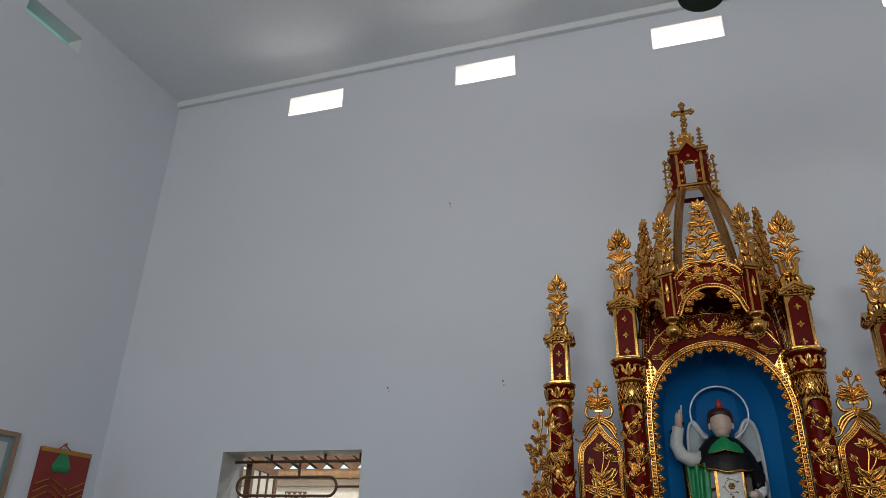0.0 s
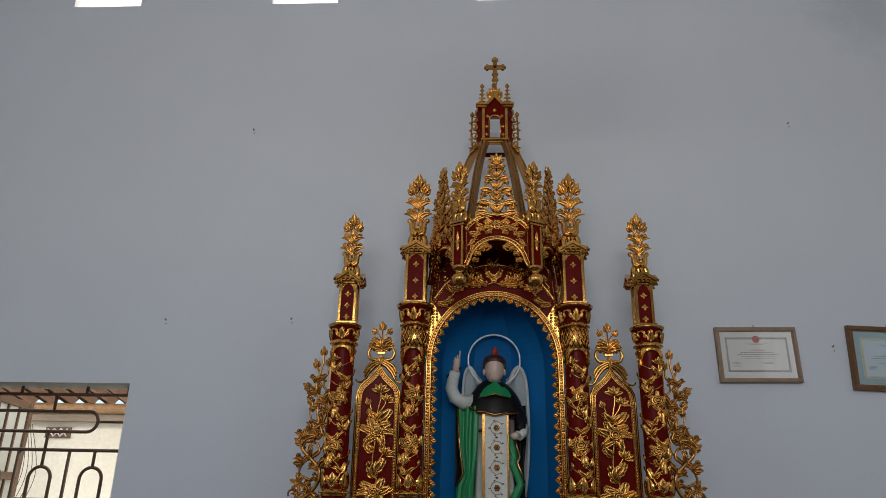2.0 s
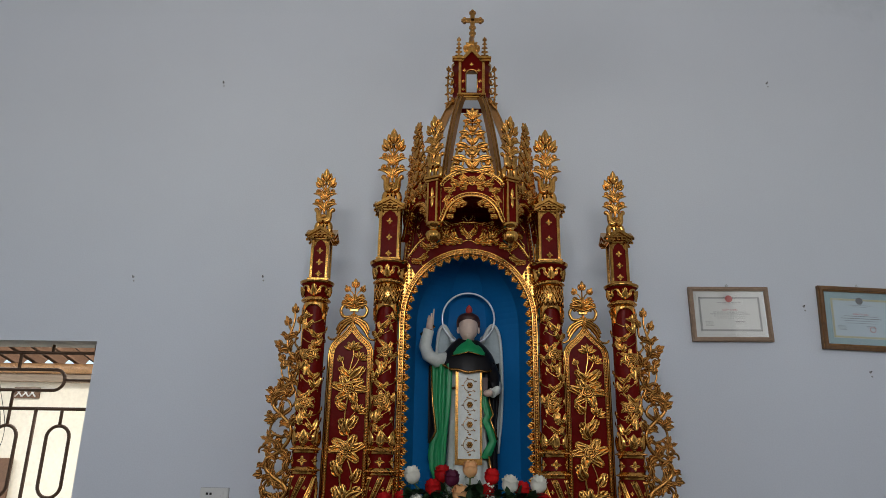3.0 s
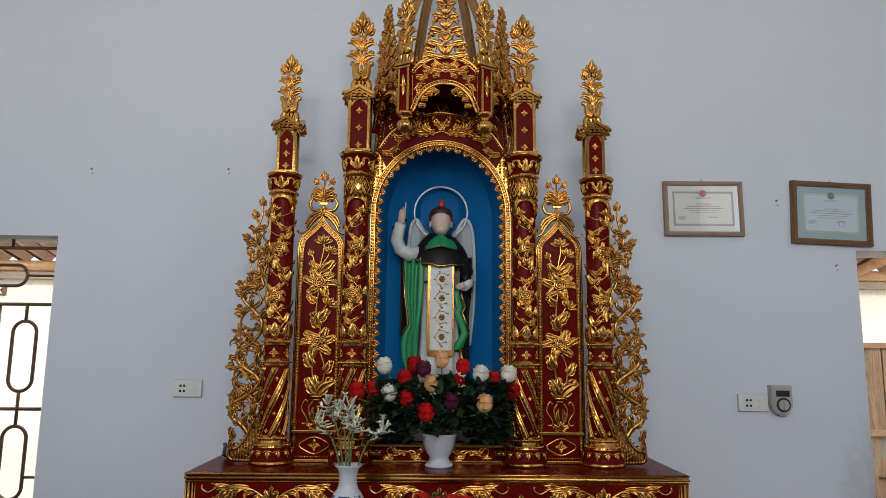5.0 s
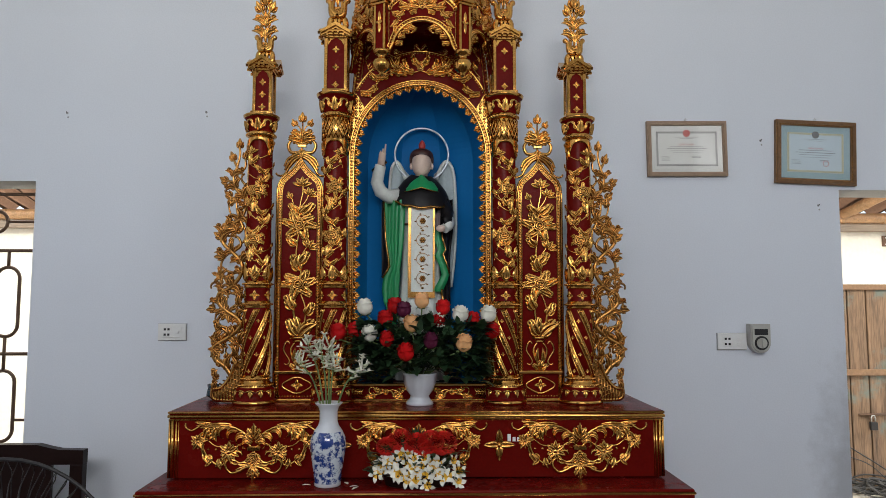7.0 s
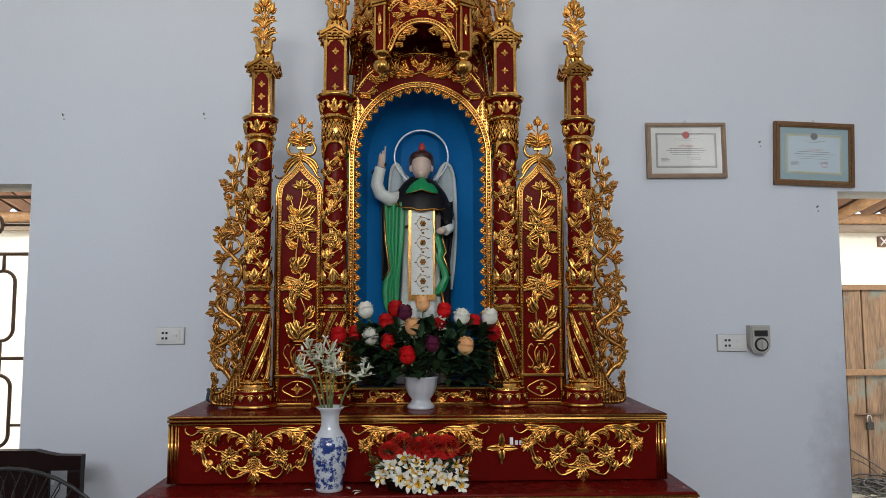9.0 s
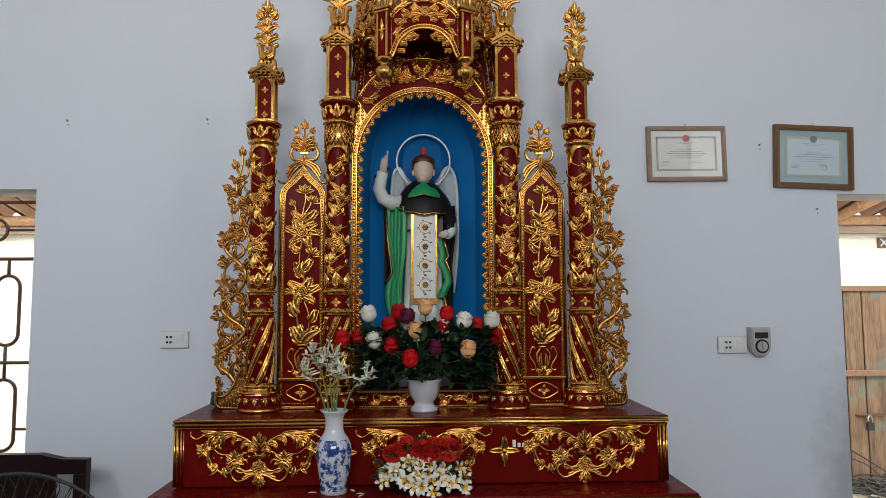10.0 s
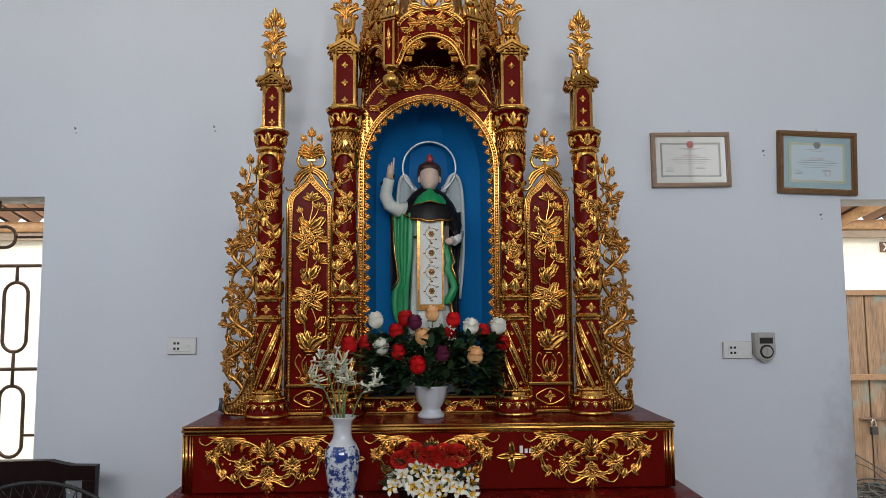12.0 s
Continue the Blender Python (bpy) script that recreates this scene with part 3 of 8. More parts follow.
def finial_relief(height, width, h0=0.0):
    """A free-standing carved finial from z = 0: pierced foot, horned rose, two tiers of acanthus and three buds."""
    bm = bmesh.new()
    w, t, H = width * 0.5, width * 0.09, height

    def L(x, z, a, l, ww, bend=0, h=0.0, lobes=0):
        add_leaf(bm, x * w, z * H, a, l * H, ww * w, t * 1.4, h, lobes=lobes, bend=bend, both=True, n=7)
    add_tube(bm, [(0, 0, 0), (0, 0, H * 0.90)], t * 0.85, 8, taper=0.45)
    for s in (-1, 1):
        # pierced foot
        ring = [(s * w * (0.40 + 0.36 * math.cos(q)), 0, H * (0.095 + 0.085 * math.sin(q))) for q in [2 * math.pi * i / 16 for i in range(16)]]
        add_tube(bm, ring, t * 1.7, 6, closed=True, flat=0.7)
        add_tube(bm, [(s * w * 0.05, 0, H * 0.01), (s * w * 0.62, 0, H * 0.005)], t * 0.9, 6)
        # horns that curl outward beside the rose
        add_stem(bm, [(s * w * 0.12, H * 0.185), (s * w * 0.52, H * 0.205), (s * w * 0.64, H * 0.26), (s * w * 0.68, H * 0.325), (s * w * 0.86, H * 0.365)], t * 1.75, 0.0, 0.75)
        add_dome(bm, s * w * 0.92, H * 0.378, t * 1.7, -t * 0.5, 0.9)
        add_stem(bm, [(s * w * 0.06, H * 0.20), (s * w * 0.40, H * 0.235), (s * w * 0.46, H * 0.29), (s * w * 0.40, H * 0.355)], t * 1.6, t * 0.5, 0.5)
        # two tiers of acanthus
        for z, l, k in ((0.36, 0.235, 1.0), (0.52, 0.225, 0.92)):
            L(0, z, 90 - s * 20, l, 0.33 * k, -s * 58, t * 0.2, 2)
            L(0, z + 0.01, 90 - s * 7, l * 0.8, 0.16 * k, -s * 22, t * 0.7)
        add_stem(bm, [(0, H * 0.64), (s * w * 0.24, H * 0.70), (s * w * 0.52, H * 0.755)], t * 0.9, 0.0, 0.8)
        add_bud(bm, s * w * 0.50, H * 0.735, 90 - s * 26, H * 0.150)
    add_bud(bm, 0, H * 0.820, 90, H * 0.185)
    add_rosette(bm, 0, H * 0.250, w * 0.46, 6, t * 1.2)
    L(0, 0.30, 90, 0.17, 0.17, 0, t * 0.8)
    L(0, 0.62, 90, 0.15, 0.12, 0, t * 0.6)
    return bm


def column(s, x, spin, inner):
    """One column with base, spiral shaft, vine shaft, capital, pinnacle and finial. s: side."""
    cx = s * x
    top = 2.325 if inner else 2.241
    neck = 2.139 if inner else 2.140
    ring = 2.24 if inner else 2.165
    bm = bmesh.new()
    add_lathe(bm, [(0.042, 1.24), (0.044, 1.274), (0.046, 1.274), (0.046, 1.525), (0.044, 1.53), (0.044, 1.6), (0.0445, 1.63), (0.0435, neck + 0.01), (0.043, ring)], (cx, CY, 0), 32)
    col = part("column", bm, M_RED, shrine, "red lacquered column wound with gilded carving")
    # base
    bm = bmesh.new()
    add_lathe(bm, [(0.078, BT, 1), (0.081, BT + 0.006, 1), (0.078, BT + 0.014, 0), (0.070, BT + 0.018, 0), (0.073, BT + 0.035, 0), (0.071, BT + 0.052, 0), (0.060, BT + 0.06, 1), (0.062, BT + 0.066, 1), (0.056, BT + 0.073, 1), (0.050, BT + 0.08, 1), (0.050, BT + 0.1, 1)], (cx, CY, 0), 32)
    part("column_base", bm, (M_RED, M_GOLD), col, "turned red and gilded base")
    bm = bmesh.new()
    for k in range(11):
        u = (k - 5) * 0.036
        add_leaf(bm, u, BT + 0.05, 270, 0.024, 0.009, 0.005, 0.0, n=4)
        add_stem(bm, [(u - 0.016, BT + 0.046), (u, BT + 0.052), (u + 0.016, BT + 0.046)], 0.0025, 0.001, 1.0, n=3)
    add_beads(bm, [(-0.19, BT + 0.067), (0.19, BT + 0.067)], 0.0042, 0.0105, -0.010)
    part("base_carving", move_all(bm, wrapped(0.0725, cx, CY)), M_GOLD, col)
    # spiral ribbons
    bm = bmesh.new()
    R = 0.0465
    for k in range(6):
        p0 = k * 2 * math.pi / 6
        for d, r in ((0.0, 0.0078), (0.20, 0.0030), (-0.20, 0.0030)):
            line = []
            for i in range(21):
                z = 1.278 + 0.244 * i / 20
                a = p0 + d + -s * spin * (z - 1.278) / 0.244 * 2.3
                line.append((cx + R * math.sin(a), CY - R * math.cos(a), z))
            add_tube(bm, line, r, 6, flat=0.7)
        for i in range(13):
            z = 1.285 + 0.23 * i / 12
            a = p0 + -s * spin * (z - 1.278) / 0.244 * 2.3
            add_tube(bm, [(cx + (R + 0.004) * math.sin(a), CY - (R + 0.004) * math.cos(a), z - 0.004), (cx + (R + 0.007) * math.sin(a), CY - (R + 0.007) * math.cos(a), z), (cx + (R + 0.004) * math.sin(a), CY - (R + 0.004) * math.cos(a), z + 0.004)], 0.0035, 5)
        for i in range(4):
            z = 1.30 + 0.06 * i
            a = p0 + math.pi / 6 + -s * spin * (z - 1.278) / 0.244 * 2.3
            fl = bmesh.new()
            add_quatrefoil(fl, 0, 0, 0.008, 0.0)
            move_all(fl, lambda c: Vector((a * R + c.x, c.y, z + c.z)))
            move_all(fl, wrapped(R, cx, CY))
            me = bpy.data.meshes.new("tmp")
            fl.to_mesh(me)
            bm.from_mesh(me)
            bpy.data.meshes.remove(me)
            fl.free()
    part("spiral_ribbon", bm, M_GOLD, col, "gilded spiral ribbons")
    # rings
    for z0 in (1.258, 1.525, 1.598):
        bm = bmesh.new()
        add_lathe(bm, [(0.047, z0), (0.050, z0 + 0.004), (0.047, z0 + 0.008), (0.0535, z0 + 0.012), (0.0535, z0 + 0.018), (0.047, z0 + 0.021), (0.047, z0 + 0.027)], (cx, CY, 0), 32)
        fl = bmesh.new()
        add_beads(fl, [(-0.15, z0 + 0.015), (0.15, z0 + 0.015)], 0.0042, 0.0105, 0.0)
        move_all(fl, wrapped(0.0535, cx, CY))
        me = bpy.data.meshes.new("tmp")
        fl.to_mesh(me)
        bm.from_mesh(me)
        bpy.data.meshes.remove(me)
        fl.free()
        part("ring", bm, M_GOLD, col)
    for k in range(-1, 2):
        bm = bmesh.new()
        add_quatrefoil(bm, k * 0.05, 1.572, 0.018, 0.0)
        part("floret", move_all(bm, wrapped(0.0435, cx, CY)), M_GOLD, col)
    # vine
    zz = (1.775, 1.955) if not inner else (1.79, 1.965)
    rosettes = [(-0.004 * s, zz[0], 0.021), (0.004 * s, zz[1], 0.021)]
    bm = vine_relief(1.64, neck - 0.01, rosettes, 0.068, 3 + (2 if inner else 0))
    # the wavy cuff that the vine grows from
    for k in range(5):
        u = (k - 2) * 0.044
        add_leaf(bm, u, 1.624, 90, 0.058, 0.017, 0.010, 0.0, n=6)
        for q in (-1, 1):
            add_stem(bm, [(u, 1.630), (u + q * 0.012, 1.644), (u + q * 0.022, 1.640)], 0.0034, 0.003, 0.7, n=4)
    for v in bm.verts:
        v.co.x *= s
    if s < 0:
        bmesh.ops.reverse_faces(bm, faces=bm.faces)
    part("vine_carving", move_all(bm, wrapped(0.044, cx, CY)), M_GOLD, col, "gilded vine with roses")
    # neck with arched lower edge
    nr, lip = (0.0490, 0.0745) if inner else (0.0465, 0.0660)
    bm = bmesh.new()
    add_lathe(bm, [(nr - 0.002, neck), (nr, neck + 0.004), (nr, ring - 0.012), (nr - 0.002, ring - 0.006)], (cx, CY, 0), 32)
    part("neck", bm, M_GOLD, col)
    bm = bmesh.new()
    for k in (-1, 0, 1):
        lo = [(k * 0.092 + 0.036 * math.cos(radians(180 - 15 * i)), neck - 0.034 + 0.040 * math.sin(radians(15 * i))) for i in range(13)]
        up = [(p[0], neck + 0.007) for p in lo]
        add_band(bm, lo, up, -0.0035, 0.0)
        add_tube(bm, [(p[0], -0.004, p[1]) for p in lo], 0.0030, 6)
        add_box(bm, k * 0.092 - 0.046, k * 0.092 - 0.036, -0.004, 0.0, neck - 0.05, neck + 0.006)
        add_box(bm, k * 0.092 + 0.036, k * 0.092 + 0.046, -0.004, 0.0, neck - 0.05, neck + 0.006)
    bmesh.ops.recalc_face_normals(bm, faces=bm.faces)
    for i in range(14 if inner else 0):
        u = -0.13 + i * 0.018
        add_stem(bm, [(u, neck + 0.012), (u + 0.036, ring - 0.012)], 0.0024, 0.0030, 1.0, n=2)
        add_stem(bm, [(u + 0.036, neck + 0.012), (u, ring - 0.012)], 0.0024, 0.0030, 1.0, n=2)
        add_dome(bm, u + 0.009, (neck + ring) / 2, 0.0032, 0.001, 0.8, 6, 2)
    tagged(part("neck_carving", move_all(bm, wrapped(nr - 0.001, cx, CY)), M_GOLD, col), kind="stuff")
    # capital
    bm = bmesh.new()
    h = top - ring
    add_lathe(bm, [(nr, ring - 0.008, 1), (nr + 0.007, ring - 0.004, 1), (nr + 0.008, ring + 0.005, 1), (nr + 0.001, ring + 0.011, 0), (nr - 0.001, ring + h * 0.35, 0), (nr + 0.004, ring + h * 0.62, 0), (lip - 0.008, ring + h * 0.80, 0), (lip - 0.004, ring + h * 0.84, 1), (lip, ring + h * 0.90, 1), (lip + 0.001, ring + h * 0.97, 1), (lip - 0.002, ring + h, 1)], (cx, CY, 0), 36)
    part("capital", bm, (M_RED, M_GOLD), col, "red capital with gilded acanthus leaves")
    bm = bmesh.new()
    for k in range(-2, 3):
        u = k * 0.062
        add_leaf(bm, u, ring + 0.012, 90, h * 0.60, 0.0090, 0.009, 0.001, lobes=2)
        for q in (-1, 1):
            add_stem(bm, [(u + q * 0.004, ring + 0.016), (u + q * 0.014, ring + h * 0.45), (u + q * 0.026, ring + h * 0.66)], 0.0040, 0.002, 0.7, curl=-0.6 * q, n=5)
            add_leaf(bm, u + q * 0.012, ring + h * 0.32, 90 - q * 50, h * 0.34, 0.0055, 0.007, 0.003, bend=q * 50, n=5)
    flare = lambda c: Vector((c.x, c.y - 0.020 * max(0.0, (c.z - ring - h * 0.35) / h) ** 1.3, c.z))
    move_all(bm, flare)
    add_beads(bm, [(-0.16, ring + 0.0005), (0.16, ring + 0.0005)], 0.0046, 0.0112, 0.006)
    part("acanthus_carving", move_all(bm, wrapped(nr, cx, CY)), M_GOLD, col)
    # pinnacle
    w = 0.030 if not inner else 0.037
    g = 2.41 if not inner else 2.535
    px = s * (x - 0.008 if not inner else x)
    bm = bmesh.new()
    add_box(bm, px - w, px + w, CY - w, CY + w, top, g, 0.003, 0)
    pin = part("pinnacle", bm, M_RED, shrine, "square red pinnacle with gilded edges and finial")
    bm = bmesh.new()
    for a in (-1, 1):
        for b in (-1, 1):
            add_box(bm, px + a * w - 0.006, px + a * w + 0.006, CY + b * w - 0.006, CY + b * w + 0.006, top, g, 0.002)
    add_box(bm, px - w - 0.012, px + w + 0.012, CY - w - 0.012, CY + w + 0.012, top - 0.002, top + 0.012, 0.003)
    for yy in (CY - w - 0.003,):
        add_band(bm, [(px - w + 0.008, g - 0.03), (px - w * 0.5, g - 0.012), (px, g - 0.002), (px + w * 0.5, g - 0.012), (px + w - 0.008, g - 0.03)], [(px - w + 0.002, g), (px - w * 0.5, g), (px, g + 0.008), (px + w * 0.5, g), (px + w - 0.002, g)], yy, CY - w + 0.002)
    part("gilt_edge", bm, M_GOLD, pin)
    for k in range(3):
        bm = bmesh.new()
        add_quatrefoil(bm, 0, top + 0.028 + (g - top - 0.075) * k / 2, 0.0135, 0.0)
        part("floret", move_all(bm, shifted(px, CY - w)), M_GOLD, pin)
    # gabled cap: a stepped cornice broken by a pointed gable on each face
    bm = bmesh.new()
    for z0, z1, oo in ((g - 0.004, g + 0.005, 0.009), (g + 0.005, g + 0.014, 0.016), (g + 0.014, g + 0.022, 0.024)):
        add_box(bm, px - w - oo, px + w + oo, CY - w - oo, CY + w + oo, z0, z1, 0.002)
    zc = g + 0.022
    for a in (0, 90, 180, 270):
        fl = bmesh.new()
        for lo, hi, y0, y1 in ((0.004, 0.013, -0.026, -0.004), (0.013, 0.020, -0.034, -0.004)):
            add_band(fl, [(-w - 0.016, g - 0.006 + lo), (0, g + 0.024 + lo), (w + 0.016, g - 0.006 + lo)], [(-w - 0.020, g + hi - 0.004), (0, g + 0.030 + hi), (w + 0.020, g + hi - 0.004)], y0, y1)
        for i in range(4):
            u = (i - 1.5) / 2.6
            add_box(fl, u * (w + 0.014) - 0.003, u * (w + 0.014) + 0.003, -0.034, -0.026, g + 0.022 - abs(u) * 0.028 - 0.009, g + 0.022 - abs(u) * 0.028, 0.0)
        bmesh.ops.recalc_face_normals(fl, faces=fl.faces)
        mt = Matrix.Translation((px, CY, 0)) @ Matrix.Rotation(radians(a), 4, "Z")
        move_all(fl, lambda c: mt @ Vector((c.x, c.y - w + 0.004, c.z)))
        me = bpy.data.meshes.new("tmp")
        fl.to_mesh(me)
        bm.from_mesh(me)
        bpy.data.meshes.remove(me)
        fl.free()
    add_box(bm, px - 0.020, px + 0.020, CY - 0.016, CY + 0.016, zc, zc + 0.030, 0.003)
    part("gable_cap", bm, M_GOLD, pin, "gilded gabled cap")
    tip = 2.722 if not inner else 2.905
    fz = zc + 0.008
    bm = finial_relief(tip - fz, 0.071 if not inner else 0.079)
    part("finial", move_all(bm, shifted(px, CY, fz)), M_GOLD, pin, "gilded carved leaf finial")


for side in (-1, 1):
    column(side, 0.594, 1, False)
    column(side, 0.315, 1, True)


def side_panel(s):
    """A pointed red panel with a flowering stem, between two columns."""
    x0, x1, xc = 0.366, 0.535, 0.449
    arch_l = [(x0, BT), (x0, 1.955), (x0 + 0.003, 1.985), (x0 + 0.013, 2.007), (x0 + 0.030, 2.024), (x0 + 0.047, 2.038), (x0 + 0.063, 2.056), (x0 + 0.074, 2.072), (xc, 2.088), (x1 - 0.074, 2.072), (x1 - 0.063, 2.056), (x1 - 0.047, 2.038), (x1 - 0.030, 2.024), (x1 - 0.013, 2.007), (x1 - 0.003, 1.985), (x1, 1.955), (x1, BT)]
    line = [(s * x, z) for x, z in arch_l]
    if s > 0:
        line = line[::-1]
    # outline now runs counter-clockwise as seen from the room for s > 0 reversed order
    bm = bmesh.new()
    add_prism(bm, line, -0.30, -0.262)
    bmesh.ops.recalc_face_normals(bm, faces=bm.faces)
    p = part("side_panel", bm, M_RED, shrine, "pointed red panel with a gilded flowering stem")
    edge = [(s * x, z) for x, z in arch_l]
    d = 0.011 * s
    bm = bmesh.new()
    add_band(bm, offset_line(edge, -d * 1.75), offset_line(edge, d * 0.35), -0.304, -0.258, mi=1)
    bmesh.ops.recalc_face_normals(bm, faces=bm.faces)
    fl = bmesh.new()
    for o, r in ((0.05, 0.0044), (-0.55, 0.0024), (-1.65, 0.0020)):
        add_tube(fl, [(x, -0.005, z) for x, z in offset_line(edge, d * o)], r, 6)
    add_beads(fl, offset_line(edge, -d * 1.1), 0.0046, 0.0108, 0.004)
    move_all(fl, shifted(0, -0.3))
    me = bpy.data.meshes.new("tmp")
    fl.to_mesh(me)
    bm.from_mesh(me)
    bpy.data.meshes.remove(me)
    fl.free()
    part("beaded_border", bm, (M_GOLD, M_GOLD_DARK), p)
    # foot of the panel
    bm = bmesh.new()
    add_box(bm, s * xc - 0.083, s * xc + 0.083, -0.318, -0.30, 1.284, 1.297, 0.003)
    add_box(bm, s * xc - 0.083, s * xc + 0.083, -0.318, -0.30, BT + 0.001, BT + 0.013, 0.003)
    fl = bmesh.new()
    add_beads(fl, [(s * xc - 0.08, BT + 0.02), (s * xc + 0.08, BT + 0.02)], 0.0042, 0.0105, 0.0)
    oval = [(s * xc + 0.05 * math.cos(t) * (1 + 0.08 * math.cos(4 * t)), -0.004, 1.243 + 0.027 * math.sin(t) * (1 + 0.08 * math.cos(4 * t))) for t in [2 * math.pi * i / 28 for i in range(28)]]
    add_tube(fl, oval, 0.0045, 6, closed=True)
    add_quatrefoil(fl, s * xc, 1.243, 0.022, 0.0)
    move_all(fl, shifted(0, -0.302))
    me = bpy.data.meshes.new("tmp")
    fl.to_mesh(me)
    bm.from_mesh(me)
    bpy.data.meshes.remove(me)
    fl.free()
    part("foot_carving", bm, M_GOLD, p)
    # flowering stem: an urn, two roses with pointed leaves, and open flowers at the tips
    bm = bmesh.new()
    add_stem(bm, [(0.004, 1.425), (-0.010, 1.47), (-0.016, 1.53), (-0.002, 1.60), (0.006, 1.66), (-0.010, 1.72), (-0.006, 1.78), (0.0, 1.84), (-0.002, 1.90), (0.008, 1.96), (0.006, 1.995)], 0.0048, 0.0, 0.55)
    add_stem(bm, [(0.006, 1.435), (0.022, 1.48), (0.022, 1.53), (0.006, 1.58)], 0.0042, 0.0, 0.7)
    add_stem(bm, [(-0.008, 1.70), (0.014, 1.735), (0.026, 1.755)], 0.0034, 0.0, 0.7)
    add_stem(bm, [(-0.002, 1.88), (-0.022, 1.915), (-0.030, 1.940)], 0.0032, 0.0, 0.7)
    add_stem(bm, [(0.0, 1.90), (0.020, 1.93), (0.028, 1.955)], 0.0032, 0.0, 0.7)
    # lobed leaves up the stem
    for x, z, t, l, w, q in ((0.0, 1.425, 128, 0.062, 0.012, -20), (0.004, 1.42, 62, 0.074, 0.014, -30), (0.0, 1.43, 96, 0.060, 0.010, 0), (-0.014, 1.52, 128, 0.056, 0.011, -30), (0.022, 1.50, 48, 0.048, 0.010, 30),
                             (0.006, 1.665, 135, 0.064, 0.011, -55), (-0.006, 1.69, 42, 0.052, 0.011, 20), (-0.008, 1.76, 150, 0.040, 0.009, -30), (0.0, 1.875, 35, 0.056, 0.012, 15), (-0.002, 1.88, 140, 0.046, 0.009, -15)):
        add_leaf(bm, x, z, t, l * 1.08, w * 1.3, 0.011, 0.0, lobes=2, bend=q)
    # roses in a star of pointed leaves
    for z, r, m0 in ((1.615, 0.026, 1), (1.835, 0.026, -1)):
        for t, l in ((176, 2.2), (136, 2.0), (52, 2.1), (8, 2.3), (306, 2.2), (240, 2.2)):
            add_leaf(bm, 0, z, t if m0 > 0 else 180 - t, r * l, r * 0.56, 0.012, 0.001, lobes=3, bend=18 * m0)
        add_rosette(bm, 0, z, r * 1.05, 6, 0.013, turn=20)
    # open flowers and buds
    for x, z, t, sz in ((0.006, 1.985, 90, 1.0), (0.030, 1.950, 62, 0.85), (0.030, 1.752, 58, 0.95)):
        for k in range(5):
            add_leaf(bm, x, z, t + (k - 2) * 36, 0.034 * sz, 0.0105 * sz, 0.009, 0.002 * (k % 2), n=5)
        add_leaf(bm, x, z - 0.004, t, 0.020 * sz, 0.008 * sz, 0.010, 0.006, n=4)
    add_bud(bm, -0.032, 1.938, 112, 0.026)
    # two-handled urn at the foot
    for q in (-1, 1):
        add_stem(bm, [(q * 0.006, 1.318), (q * 0.018, 1.345), (q * 0.022, 1.375), (q * 0.010, 1.398)], 0.0042, 0.001, 0.9)
        add_stem(bm, [(q * 0.040, 1.398), (q * 0.046, 1.372), (q * 0.032, 1.345), (q * 0.026, 1.332)], 0.0040, 0.0, 0.8, curl=0.5 * q)
        add_stem(bm, [(q * 0.040, 1.398), (q * 0.032, 1.404), (q * 0.026, 1.394)], 0.0034, 0.0, 0.8)
        add_leaf(bm, q * 0.004, 1.320, 90 - q * 18, 0.062, 0.007, 0.008, 0.002, bend=q * 20, n=6)
        add_leaf(bm, 0, 1.302, 90 - q * 62, 0.032, 0.008, 0.007, 0.0, lobes=1, bend=q * 20)
    add_leaf(bm, 0, 1.302, 90, 0.030, 0.010, 0.008, 0.001, lobes=1)
    add_tube(bm, [(-0.016, -0.006, 1.404), (0.016, -0.006, 1.404)], 0.0045, 6)
    add_tube(bm, [(-0.026, -0.006, 1.416), (0.026, -0.006, 1.416)], 0.0050, 6)
    for v in bm.verts:
        v.co.x *= 1.12
    part("flower_carving", move_all(bm, shifted(s * xc, -0.30)), M_GOLD, p, "gilded flowering stem")
    # crest: feathered scrolls on the gable, a ringed collar, acanthus and three buds
    bm = bmesh.new()
    for q in (-1, 1):
        for k, (dx, dz) in enumerate(((0.0, 0.0), (0.010, 0.012), (0.018, 0.026))):
            add_stem(bm, [(q * 0.004, 0.012 + dz * 0.6), (q * (0.024 + dx * 0.6), 0.0 + dz * 0.5), (q * (0.046 + dx * 0.4), -0.026 + dz), (q * (0.060 + dx * 0.3), -0.052 + dz)], 0.0085, 0.002 * k, 0.45, curl=0.4 * q if k == 0 else 0)
        add_stem(bm, [(q * 0.006, 0.030), (q * 0.040, 0.030), (q * 0.052, 0.056), (q * 0.040, 0.076), (q * 0.030, 0.070)], 0.0075, 0.0, 0.7)
        add_dome(bm, q * 0.031, 0.068, 0.0065, 0.0, 0.9)
        add_leaf(bm, 0, 0.066, 90 - q * 52, 0.056, 0.0125, 0.010, 0.002, lobes=2, bend=-q * 34, both=True)
        add_leaf(bm, 0, 0.075, 90 - q * 26, 0.058, 0.0115, 0.010, 0.003, lobes=2, bend=-q * 42, both=True)
        add_stem(bm, [(0, 0.10), (q * 0.012, 0.128), (q * 0.028, 0.138)], 0.0030, 0.0, 0.8)
        add_bud(bm, q * 0.026, 0.134, 90 - q * 28, 0.028)
    add_tube(bm, [(0, 0, -0.01), (0, 0, 0.16)], 0.0055, 8, taper=0.5)
    add_box(bm, -0.016, 0.016, -0.010, 0.006, 0.050, 0.060, 0.002)
